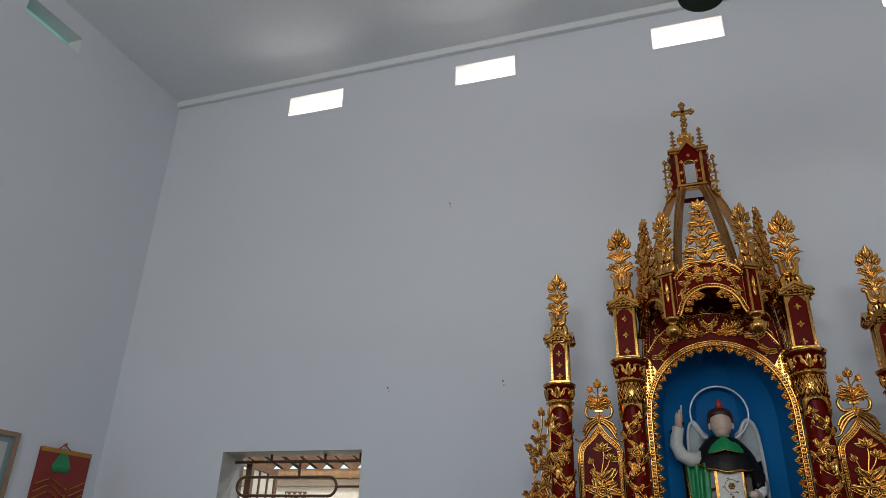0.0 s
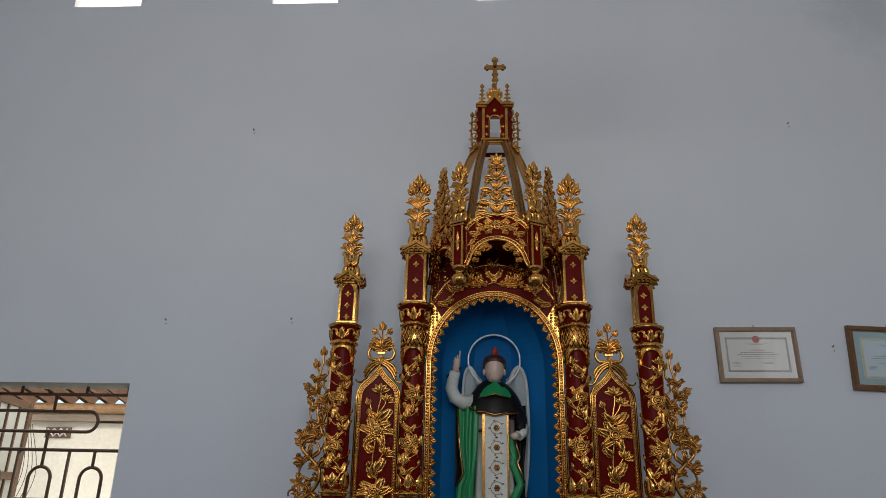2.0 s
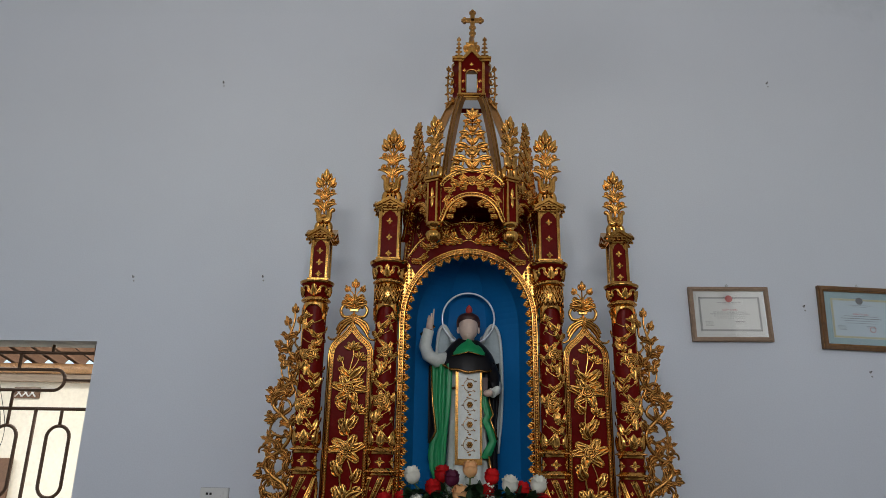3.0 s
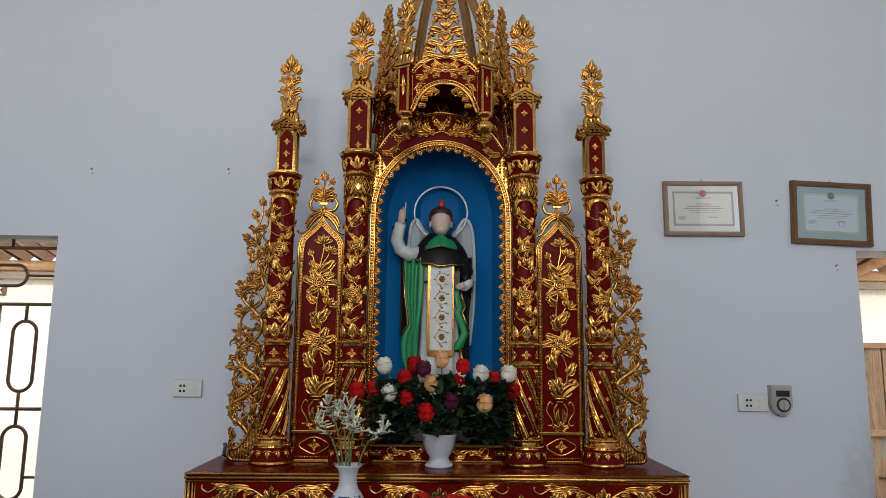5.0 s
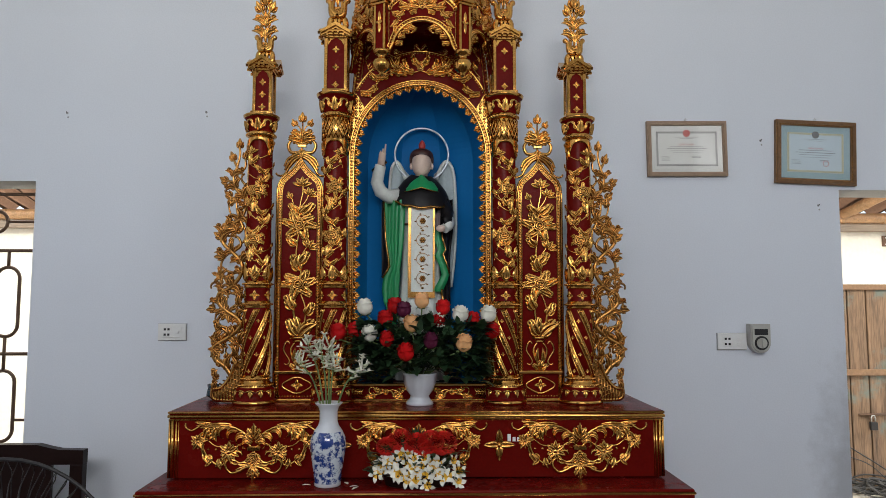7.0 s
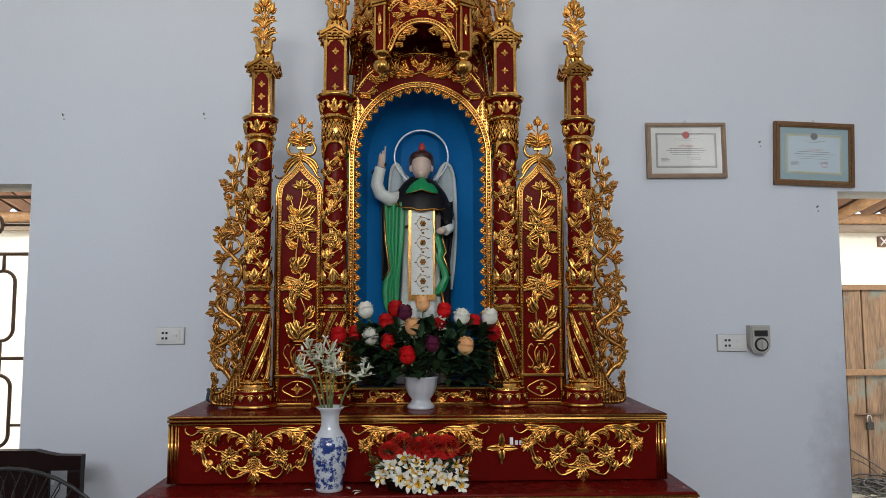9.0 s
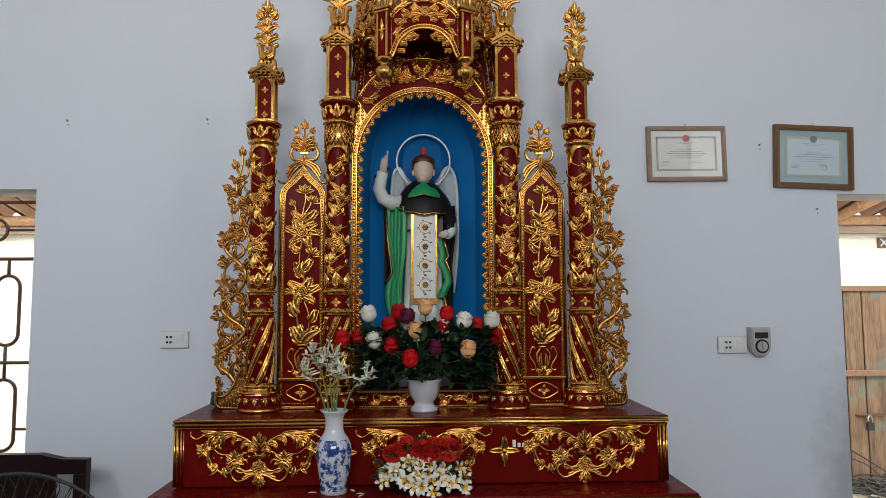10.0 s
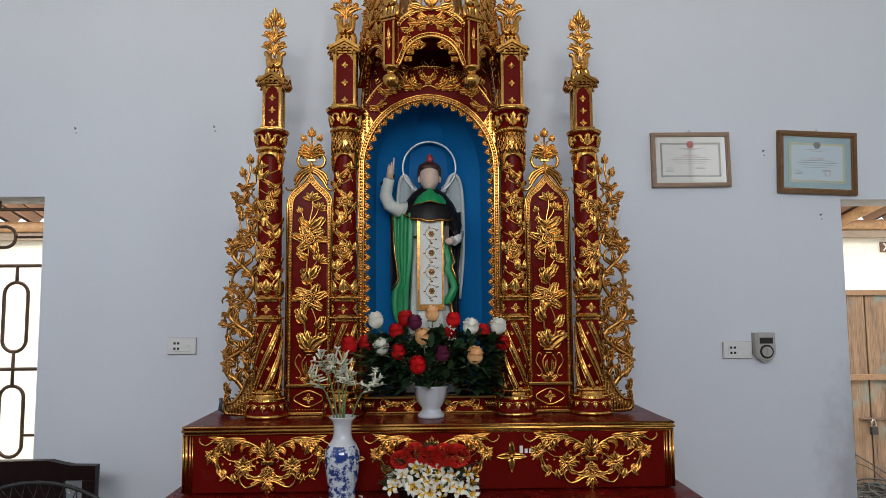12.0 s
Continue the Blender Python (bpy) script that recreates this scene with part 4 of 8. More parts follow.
    add_box(bm, -0.011, 0.011, -0.009, 0.006, 0.062, 0.068, 0.002)
    add_bud(bm, 0, 0.150, 90, 0.036)
    add_leaf(bm, 0, 0.070, 90, 0.050, 0.008, 0.010, 0.006, lobes=1, both=True)
    add_leaf(bm, 0, 0.045, 270, 0.040, 0.010, 0.010, 0.004, lobes=1, both=True)
    part("crest", move_all(bm, shifted(s * xc, -0.285, 2.085)), M_GOLD, p, "gilded openwork crest")


for side in (-1, 1):
    side_panel(side)


def wing(s):
    """An openwork scrolling wing outside the outer column."""
    rnd = random.Random(11)
    bm = bmesh.new()
    # local x runs outward from the column
    main = [(0.050, 1.285), (0.075, 1.315), (0.118, 1.345), (0.122, 1.385), (0.070, 1.415), (0.020, 1.455), (0.025, 1.485), (0.075, 1.515), (0.108, 1.545), (0.105, 1.58), (0.060, 1.60), (0.022, 1.645), (0.018, 1.69),
            (0.058, 1.73), (0.094, 1.76), (0.100, 1.79), (0.075, 1.825), (0.030, 1.85), (0.008, 1.89), (0.014, 1.93), (0.050, 1.965), (0.060, 2.01), (0.046, 2.05), (0.036, 2.09), (0.038, 2.125)]
    add_stem(bm, main, 0.0115, 0.0, 0.42)
    counter = [(max(0.008, 0.128 - 0.075 * max(0, (z - 1.62) / 0.5) - x), z + 0.012) for x, z in main[1:-5]]
    add_stem(bm, counter, 0.0075, -0.006, 0.5)
    for i in range(1, len(counter) - 1, 2):
        (xa, za), (x, z), (xb, zb) = counter[i - 1:i + 2]
        t = math.degrees(math.atan2(zb - za, xb - xa))
        q = 1 if i % 4 == 1 else -1
        add_leaf(bm, x, z, t + q * 30, 0.054, 0.0105, 0.011, -0.004, lobes=2, bend=q * 70, both=True)
    twigs = [((0.058, 1.73), (0.024, 1.755), (0.038, 1.785), (0.078, 1.79), 0.5), ((0.030, 1.85), (0.042, 1.88), (0.046, 1.905), (0.046, 1.92), 0), ((0.030, 1.85), (0.018, 1.82), (0.032, 1.803), (0.045, 1.806), -0.5),
             ((0.030, 1.855), (0.066, 1.868), (0.086, 1.845), (0.088, 1.83), -0.4), ((0.050, 1.965), (0.020, 1.957), (0.014, 1.98), (0.026, 1.995), 0.4), ((0.042, 1.94), (0.068, 1.91), (0.070, 1.93), (0.070, 1.938), 0),
             ((0.052, 2.03), (0.018, 2.04), (0.012, 2.065), (0.016, 2.08), 0), ((0.058, 1.99), (0.074, 1.992), (0.084, 1.995), (0.090, 1.99), 0), ((0.046, 2.045), (0.054, 2.058), (0.060, 2.068), (0.062, 2.075), 0),
             ((0.075, 1.515), (0.035, 1.53), (0.030, 1.57), (0.060, 1.58), 0.5), ((0.060, 1.60), (0.085, 1.61), (0.10, 1.60), (0.115, 1.615), -0.5), ((0.070, 1.415), (0.030, 1.40), (0.028, 1.365), (0.055, 1.355), 0.5),
             ((0.108, 1.545), (0.128, 1.55), (0.132, 1.535), (0.130, 1.525), 0), ((0.118, 1.385), (0.132, 1.40), (0.128, 1.425), (0.112, 1.43), 0.4), ((0.022, 1.66), (0.05, 1.655), (0.075, 1.66), (0.10, 1.675), 0), ((0.03, 1.46), (0.06, 1.452), (0.10, 1.462), (0.118, 1.478), 0.4),
             ((0.018, 1.29), (0.006, 1.33), (0.012, 1.38), (0.03, 1.40), -0.4)]
    for q in twigs:
        add_stem(bm, q[:4], 0.0065, 0.0, 0.6, curl=q[4])
    for x, z, a in ((0.038, 2.12, 90), (0.062, 2.072, 110), (0.015, 2.078, 75), (0.088, 1.99, 150), (0.070, 1.935, 140), (0.046, 1.915, 95), (0.112, 1.785, 150), (0.130, 1.525, 190), (0.088, 1.835, -100), (0.104, 1.715, 185)):
        add_bud(bm, x if x < 0.09 else x - 0.006, z, 180 - a, 0.036)
    # leaves that grow along the stem, on the outside of every bend
    for i in range(2, len(main) - 3):
        (xa, za), (x, z), (xb, zb) = main[i - 1:i + 2]
        t = math.degrees(math.atan2(zb - za, xb - xa))
        for q, l in ((1, rnd.uniform(0.050, 0.066)), (-1, rnd.uniform(0.040, 0.056))):
            out = x + l * 0.8 * math.cos(radians(t + q * 35))
            if -0.012 < out < 0.138 - 0.06 * max(0, (z - 1.7) / 0.4):
                add_leaf(bm, x, z, t + q * 25, l * 1.02, l * 0.185, 0.012, 0.003, lobes=2, bend=q * rnd.uniform(40, 95), both=True)
    for x, z, r in ((0.104, 1.644, 0.026), (0.072, 1.506, 0.026), (0.112, 1.372, 0.024), (0.050, 1.805, 0.018)):
        for k in range(6):
            add_leaf(bm, x, z, 60 * k + 15, r * 1.45, r * 0.26, 0.009, 0.003, lobes=1, both=True)
        add_rosette(bm, x, z, r * 0.62, 6, 0.007)
    # dense acanthus round the foot
    for x, z, a, l, w, q in ((0.060, 1.300, 60, 0.070, 0.012, 60), (0.085, 1.322, 20, 0.062, 0.011, 80), (0.040, 1.345, 110, 0.066, 0.011, -60), (0.112, 1.340, 100, 0.060, 0.011, -70), (0.014, 1.395, 70, 0.060, 0.010, 60), (0.110, 1.400, 70, 0.060, 0.011, 70),
                             (0.060, 1.420, 140, 0.056, 0.010, -60), (0.095, 1.445, 30, 0.050, 0.010, 70), (0.030, 1.300, 100, 0.062, 0.010, -40), (0.100, 1.270, 30, 0.050, 0.010, 80), (0.110, 1.225, 60, 0.048, 0.010, 60), (0.020, 1.530, 60, 0.056, 0.010, 50)):
        add_leaf(bm, x, z, a, l, w, 0.012, 0.004, lobes=2, bend=q, both=True)
    # scaled foot and the upright strip
    foot = [(0.0, BT + 0.004), (0.075, BT + 0.004), (0.115, BT + 0.02), (0.118, BT + 0.05), (0.09, BT + 0.055), (0.055, BT + 0.09), (0.03, BT + 0.15), (0.0, BT + 0.16)]
    add_prism(bm, foot, -0.012, 0.012)
    for i in range(9):
        q = BT + 0.010 + i * 0.017
        add_stem(bm, [(0.004, q), (min(0.098, 0.018 + 0.85 * max(0, BT + 0.135 - q)), q + min(0.045, 0.3 * max(0, BT + 0.135 - q)))], 0.0030, 0.011, 1.0, n=2)
        u = 0.006 + i * 0.012
        add_stem(bm, [(u, BT + 0.012), (u + 0.006, BT + 0.012 + max(0.02, 0.125 - 0.95 * u))], 0.0030, 0.012, 1.0, n=2)
    add_stem(bm, [(0.03, BT + 0.15), (0.055, BT + 0.09), (0.09, BT + 0.055), (0.122, BT + 0.05), (0.118, BT + 0.018), (0.07, BT + 0.012), (0.03, BT + 0.012)], 0.009, 0.004, 0.7, curl=-0.6)
    add_box(bm, -0.006, 0.003, -0.010, 0.010, BT + 0.03, 2.11, 0.002)
    for v in bm.verts:
        v.co = Vector((s * (0.636 + v.co.x * 0.88), v.co.y - 0.335, v.co.z))
    if s < 0:
        bmesh.ops.reverse_faces(bm, faces=bm.faces)
    part("wing_tracery", bm, M_GOLD_DARK, shrine, "gilded openwork wing of scrolling vines")


for side in (-1, 1):
    wing(side)


def niche():
    R, zs, y0 = 0.262, 2.105, -0.285
    bm = bmesh.new()
    for grow, flip in ((0.0, False), (0.008, True)):
        rows = []
        for i in range(6):
            f = math.pi * i / 5
            r = R + grow
            col = [bm.verts.new((-r * math.cos(f), y0 + r * math.sin(f), z)) for z in (1.246, zs)]
            for k in range(1, 18):
                t = math.pi / 2 * k / 18
                col.append(bm.verts.new((-r * math.cos(f) * math.cos(t), y0 + r * math.sin(f) * math.cos(t), zs + (0.275 + grow) * math.sin(t))))
            rows.append(col)
        top = bm.verts.new((0, y0, zs + 0.275 + grow))
        for p, q in zip(rows, rows[1:]):
            for k in range(len(p) - 1):
                quad = (p[k], q[k], q[k + 1], p[k + 1])
                bm.faces.new(quad[::-1] if flip else quad)
            tri = (p[-1], q[-1], top)
            bm.faces.new(tri[::-1] if flip else tri)
    part("niche_back", bm, M_BLUE, shrine, "deep blue painted niche lining in facets")
    # arch ring with beads
    z0 = 1.25
    inner_line = [(-0.248, z0), (-0.248, 1.7)] + arc(0, zs, 0.248, 180, 0, 32, 1.0) + [(0.248, 1.7), (0.248, z0)]
    inner_line = [(x, zs + (z - zs) * 1.08 if z > zs else z) for x, z in inner_line]
    outer_line = offset_line(inner_line, 0.018)
    bm = bmesh.new()
    add_band(bm, inner_line, outer_line, -0.318, -0.27, mi=1)
    bmesh.ops.recalc_face_normals(bm, faces=bm.faces)
    fl = bmesh.new()
    add_beads(fl, offset_line(inner_line, 0.009), 0.0058, 0.0128, 0.0)
    add_tube(fl, [(x, -0.001, z) for x, z in offset_line(inner_line, 0.017)], 0.0035, 6)
    add_tube(fl, [(x, -0.001, z) for x, z in offset_line(inner_line, 0.001)], 0.0030, 6)
    move_all(fl, shifted(0, -0.318))
    me = bpy.data.meshes.new("tmp")
    fl.to_mesh(me)
    bm.from_mesh(me)
    bpy.data.meshes.remove(me)
    fl.free()
    part("arch_frame", bm, (M_GOLD, M_GOLD_DARK), shrine, "gilded beaded arch frame")
    # row of curled leaves along the inside of the arch
    bm = bmesh.new()
    rnd = random.Random(3)
    d, nxt = 0.0, 0.014
    ln = offset_line(inner_line, -0.002)
    for (xa, za), (xb, zb) in zip(ln, ln[1:]):
        l = math.hypot(xb - xa, zb - za)
        while nxt <= d + l:
            t = (nxt - d) / l
            x, z = xa + (xb - xa) * t, za + (zb - za) * t
            a = math.degrees(math.atan2(zb - za, xb - xa)) - 90
            ca, sa = math.cos(radians(a)), math.sin(radians(a))
            for off, ll, w in ((0, 0.024, 0.0088), (52, 0.020, 0.0076), (-52, 0.020, 0.0076), (98, 0.016, 0.0060), (-98, 0.016, 0.0060)):
                add_leaf(bm, x + 0.002 * ca, z + 0.002 * sa, a + off, ll, w, 0.009, 0.004 - 0.00004 * abs(off), bend=-off * 0.5, both=True, n=4)
            add_dome(bm, x + 0.009 * ca, z + 0.009 * sa, 0.0058, 0.008, 0.9, 8, 3)
            add_dome(bm, x + 0.003 * ca - 0.0193 * sa, z + 0.003 * sa + 0.0193 * ca, 0.0060, 0.0, 1.0, 8, 2)
            nxt += 0.0385
        d += l
    part("leaf_trim", move_all(bm, shifted(0, -0.305)), M_GOLD, shrine, "row of gilded curled leaves along the arch")
    # corner fields with a fine lattice
    for s in (-1, 1):
        q = [(s * abs(x), z) for x, z in arc(0, zs, 0.264, 0, 64, 14)]
        q = [(x, zs + (z - zs) * 1.08) for x, z in q]
        o = [(s * 0.292, z if z < 2.335 else 2.335) for x, z in q]
        o = [(s * 0.292, zs + (2.345 - zs) * min(1, i / 8)) if i <= 8 else (s * (0.292 - 0.15 * (i - 8) / 6), 2.345) for i in range(len(q))]
        bm = bmesh.new()
        add_band(bm, q, o, -0.298, -0.27)
        bmesh.ops.recalc_face_normals(bm, faces=bm.faces)
        fl = bmesh.new()
        for i in range(6):
            for k in range(18):
                x, z = 0.198 + i * 0.0155, zs + 0.01 + k * 0.0132
                if math.hypot(x, (z - zs) / 1.08) > 0.272 and x < 0.288:
                    add_dome(fl, s * x, z, 0.0065, 0.0, 0.7, 5, 2)
        move_all(fl, shifted(0, -0.298))
        me = bpy.data.meshes.new("tmp")
        fl.to_mesh(me)
        bm.from_mesh(me)
        bpy.data.meshes.remove(me)
        fl.free()
        part("lattice_spandrel", bm, M_GOLD, shrine, "gilded spandrel with a fine stud lattice")
    # red tympanum over the arch
    a0 = [(x, zs + (z - zs) * 1.08) for x, z in arc(0, zs, 0.266, 142, 38, 28)]
    b0 = arc(0, 2.236, 0.268, 156, 24, 28, 1.0)
    bm = bmesh.new()
    add_band(bm, a0, b0, -0.312, -0.27)
    bmesh.ops.recalc_face_normals(bm, faces=bm.faces)
    tym = part("tympanum", bm, M_RED, shrine, "red crescent over the arch with gilded leaves")
    bm = bmesh.new()
    add_beads(bm, arc(0, 2.236, 0.262, 156, 24, 40), 0.0045, 0.011, 0.0)
    add_tube(bm, [(x, 0, z) for x, z in arc(0, 2.236, 0.269, 156, 24, 30)], 0.004, 6)
    add_rosette(bm, 0, 2.448, 0.020, 6, 0.004)
    for s in (-1, 1):
        add_stem(bm, [(0, 2.43), (s * 0.05, 2.415), (s * 0.10, 2.43), (s * 0.13, 2.42)], 0.004, 0.0, 0.6, curl=0.7 * s)
        add_stem(bm, [(s * 0.10, 2.425), (s * 0.155, 2.39), (s * 0.19, 2.335)], 0.0038, 0.0, 0.6, curl=-0.6 * s)
        for x, z, a, l in ((0.02, 2.42, 5, 0.06), (0.045, 2.42, -15, 0.07), (0.05, 2.43, 60, 0.04), (0.09, 2.43, 80, 0.045), (0.08, 2.43, 30, 0.05), (0.12, 2.41, -30, 0.05), (0.15, 2.39, 10, 0.04), (0.165, 2.37, -60, 0.045), (0.185, 2.34, -20, 0.035), (0.012, 2.45, 50, 0.035)):
            add_leaf(bm, s * x, z, a if s > 0 else 180 - a, l * 1.25, 0.0098, 0.014, 0.001, lobes=2, bend=35 * s)
        add_rosette(bm, s * 0.178, 2.352, 0.014, 5, 0.0)
    part("leaf_carving", move_all(bm, shifted(0, -0.312)), M_GOLD, tym)
    # predella
    bm = box(-0.262, 0.262, -0.285, -0.02, BT, 1.243, 0.003)
    pre = part("predella", bm, M_RED, shrine, "red step under the niche with gilded scrolls")
    bm = bmesh.new()
    add_box(bm, -0.264, 0.264, -0.296, -0.262, 1.236, 1.249, 0.003)
    add_box(bm, -0.264, 0.264, -0.292, -0.28, BT + 0.001, BT + 0.008, 0.002)
    fl = bmesh.new()
    for s in (-1, 1):
        add_stem(fl, [(s * 0.09, 1.2), (s * 0.11, 1.222), (s * 0.14, 1.21), (s * 0.17, 1.205)], 0.0055, 0.0, 0.7, curl=0.8 * s)
        add_stem(fl, [(s * 0.12, 1.215), (s * 0.10, 1.225), (s * 0.075, 1.215)], 0.0050, 0.0, 0.7, curl=0.7 * s)
        for x, z, a, l in ((0.11, 1.215, 10, 0.05), (0.14, 1.21, 40, 0.03), (0.1, 1.21, 200, 0.04), (0.16, 1.205, -10, 0.035), (0.08, 1.215, 150, 0.03)):
            add_leaf(fl, s * x, z, a if s > 0 else 180 - a, l * 1.15, 0.0085, 0.009, 0.0, lobes=2)
        for i in range(6):
            add_stem(fl, [(s * (0.205 + i * 0.009), 1.194), (s * (0.205 + i * 0.009 + 0.02 - i * 0.002), 1.232)], 0.0032, 0.0, 1.0, n=2)
            add_stem(fl, [(s * (0.205 + i * 0.009 + 0.02 - i * 0.002), 1.194), (s * (0.205 + i * 0.009), 1.232)], 0.0032, 0.0, 1.0, n=2)
    move_all(fl, shifted(0, -0.285))
    me = bpy.data.meshes.new("tmp")
    fl.to_mesh(me)
    bm.from_mesh(me)
    bpy.data.meshes.remove(me)
    fl.free()
    part("scroll_carving", bm, M_GOLD, pre)


niche()

# ---- the crown over the niche ----
AX, AY, AR = 0.008, -0.275, 0.284


def turned(a):
    """Places a relief made for the front face of the crown on the face turned by a degrees."""
    m = Matrix.Translation((AX, AY, 0)) @ Matrix.Rotation(radians(a), 4, "Z")
    return lambda c: m @ Vector((c.x, c.y - AR * 0.866, c.z))


def crown_face(a):
    hw = 0.122
    lo = [(-hw, 2.424), (-0.113, 2.436)] + arc(0, 2.432, 0.107, 168, 12, 16) + [(0.113, 2.436), (hw, 2.424)]
    up = [(-hw, 2.572)] + arc(0, 2.490, 0.156, 140, 40, 18) + [(hw, 2.572)]
    n = len(lo)
    up2 = up
    while len(up2) < n:
        up2 = up2[:1] + up2
    while len(up2) > n:
        lo = lo[:1] + lo
        n = len(lo)
    bm = bmesh.new()
    add_band(bm, lo, up2, 0.0, 0.02)
    bmesh.ops.remove_doubles(bm, verts=bm.verts, dist=0.0002)
    bmesh.ops.recalc_face_normals(bm, faces=bm.faces)
    f = part("crown_face", move_all(bm, turned(a)), M_RED, shrine, "red arched face of the canopy with gilded carving")
    bm = bmesh.new()
    for line, r in ((lo, 0.0055), (offset_line(lo, 0.012), 0.0028), (up, 0.0065), (offset_line(up, -0.012), 0.0028)):
        add_tube(bm, [(x, -0.003, z) for x, z in line], r, 6)
    add_beads(bm, offset_line(lo, 0.006), 0.0042, 0.0105, 0.003)
    add_beads(bm, offset_line(up, -0.006), 0.0042, 0.0105, 0.003)
    add_rosette(bm, 0, 2.600, 0.019, 6, 0.004)
    for s in (-1, 1):
        add_stem(bm, [(0, 2.58), (s * 0.03, 2.595), (s * 0.06, 2.575), (s * 0.085, 2.55)], 0.0036, 0.0, 0.6, curl=-0.6 * s)
        for x, z, t, l in ((0.010, 2.600, 24, 0.046), (0.012, 2.585, -8, 0.044), (0.030, 2.592, 42, 0.032), (0.042, 2.585, -22, 0.046), (0.052, 2.590, 12, 0.036), (0.066, 2.572, -62, 0.042), (0.076, 2.565, -20, 0.036), (0.090, 2.540, -75, 0.040), (0.096, 2.520, -100, 0.034), (0.020, 2.575, -40, 0.030)):
            add_leaf(bm, s * x, z, t if s > 0 else 180 - t, l, 0.0072, 0.009, 0.0, lobes=1, bend=30 * s)
        # leaf tracery inside the lower arch
        add_stem(bm, [(s * 0.092, 2.478), (s * 0.07, 2.505), (s * 0.045, 2.515)], 0.004, -0.008, 0.7, curl=0.7 * s)
        for x, z, t in ((0.098, 2.460, 205), (0.090, 2.484, 200), (0.072, 2.507, 215), (0.045, 2.522, 235), (0.062, 2.512, 180)):
            add_leaf(bm, s * x, z, t if s > 0 else 180 - t, 0.032, 0.0075, 0.009, -0.006, both=True, lobes=1, bend=-40 * s)
    part("face_carving", move_all(bm, turned(a)), M_GOLD, f)
    # pierced crest above
    bm = bmesh.new()
    base = 2.635
    add_tube(bm, [(0, 0, base), (0, 0, base + 0.25)], 0.006, 8, taper=0.6)
    for s in (-1, 1):
        add_stem(bm, [(0.0, base + 0.01), (s * 0.045, base - 0.004), (s * 0.085, base - 0.022)], 0.006, 0.0, 0.7, curl=0.5 * s)
        for z, x, sz in ((0.0, 0.075, 1.0), (0.045, 0.06, 1.0), (0.10, 0.045, 0.9), (0.155, 0.032, 0.75), (0.205, 0.018, 0.6)):
            add_stem(bm, [(0, base + z), (s * x * 0.6, base + z + 0.01), (s * x, base + z + 0.022 * sz), (s * x * 0.95, base + z + 0.04 * sz)], 0.0062 * sz + 0.001, 0.0, 0.6, curl=0.7 * s)
            add_leaf(bm, s * x * 0.4, base + z, 90 - s * 55, 0.055 * sz, 0.017 * sz, 0.012, 0.003, bend=-s * 30, both=True)
            add_leaf(bm, 0, base + z + 0.01, 90 - s * 22, 0.05 * sz, 0.012 * sz, 0.012, 0.006, bend=-s * 25, both=True)
            add_leaf(bm, s * x * 0.8, base + z - 0.01, 90 - s * 80, 0.034 * sz, 0.013 * sz, 0.011, 0.0, bend=s * 40, both=True)
            add_dome(bm, s * x * 1.02, base + z + 0.05 * sz, 0.006 * sz, 0.0)
    add_rosette(bm, 0, base + 0.078, 0.026, 7, 0.008, both=True)
    add_rosette(bm, 0, base + 0.17, 0.013, 6, 0.004, both=True)
    for k in range(5):
        add_leaf(bm, 0, base + 0.235, 90 + (k - 2) * 40, 0.036, 0.010, 0.009, 0.002, both=True)
    part("crest", move_all(bm, turned(a)), M_GOLD, f, "gilded openwork crest")


for ang in (-60, 0, 60):
    crown_face(ang)


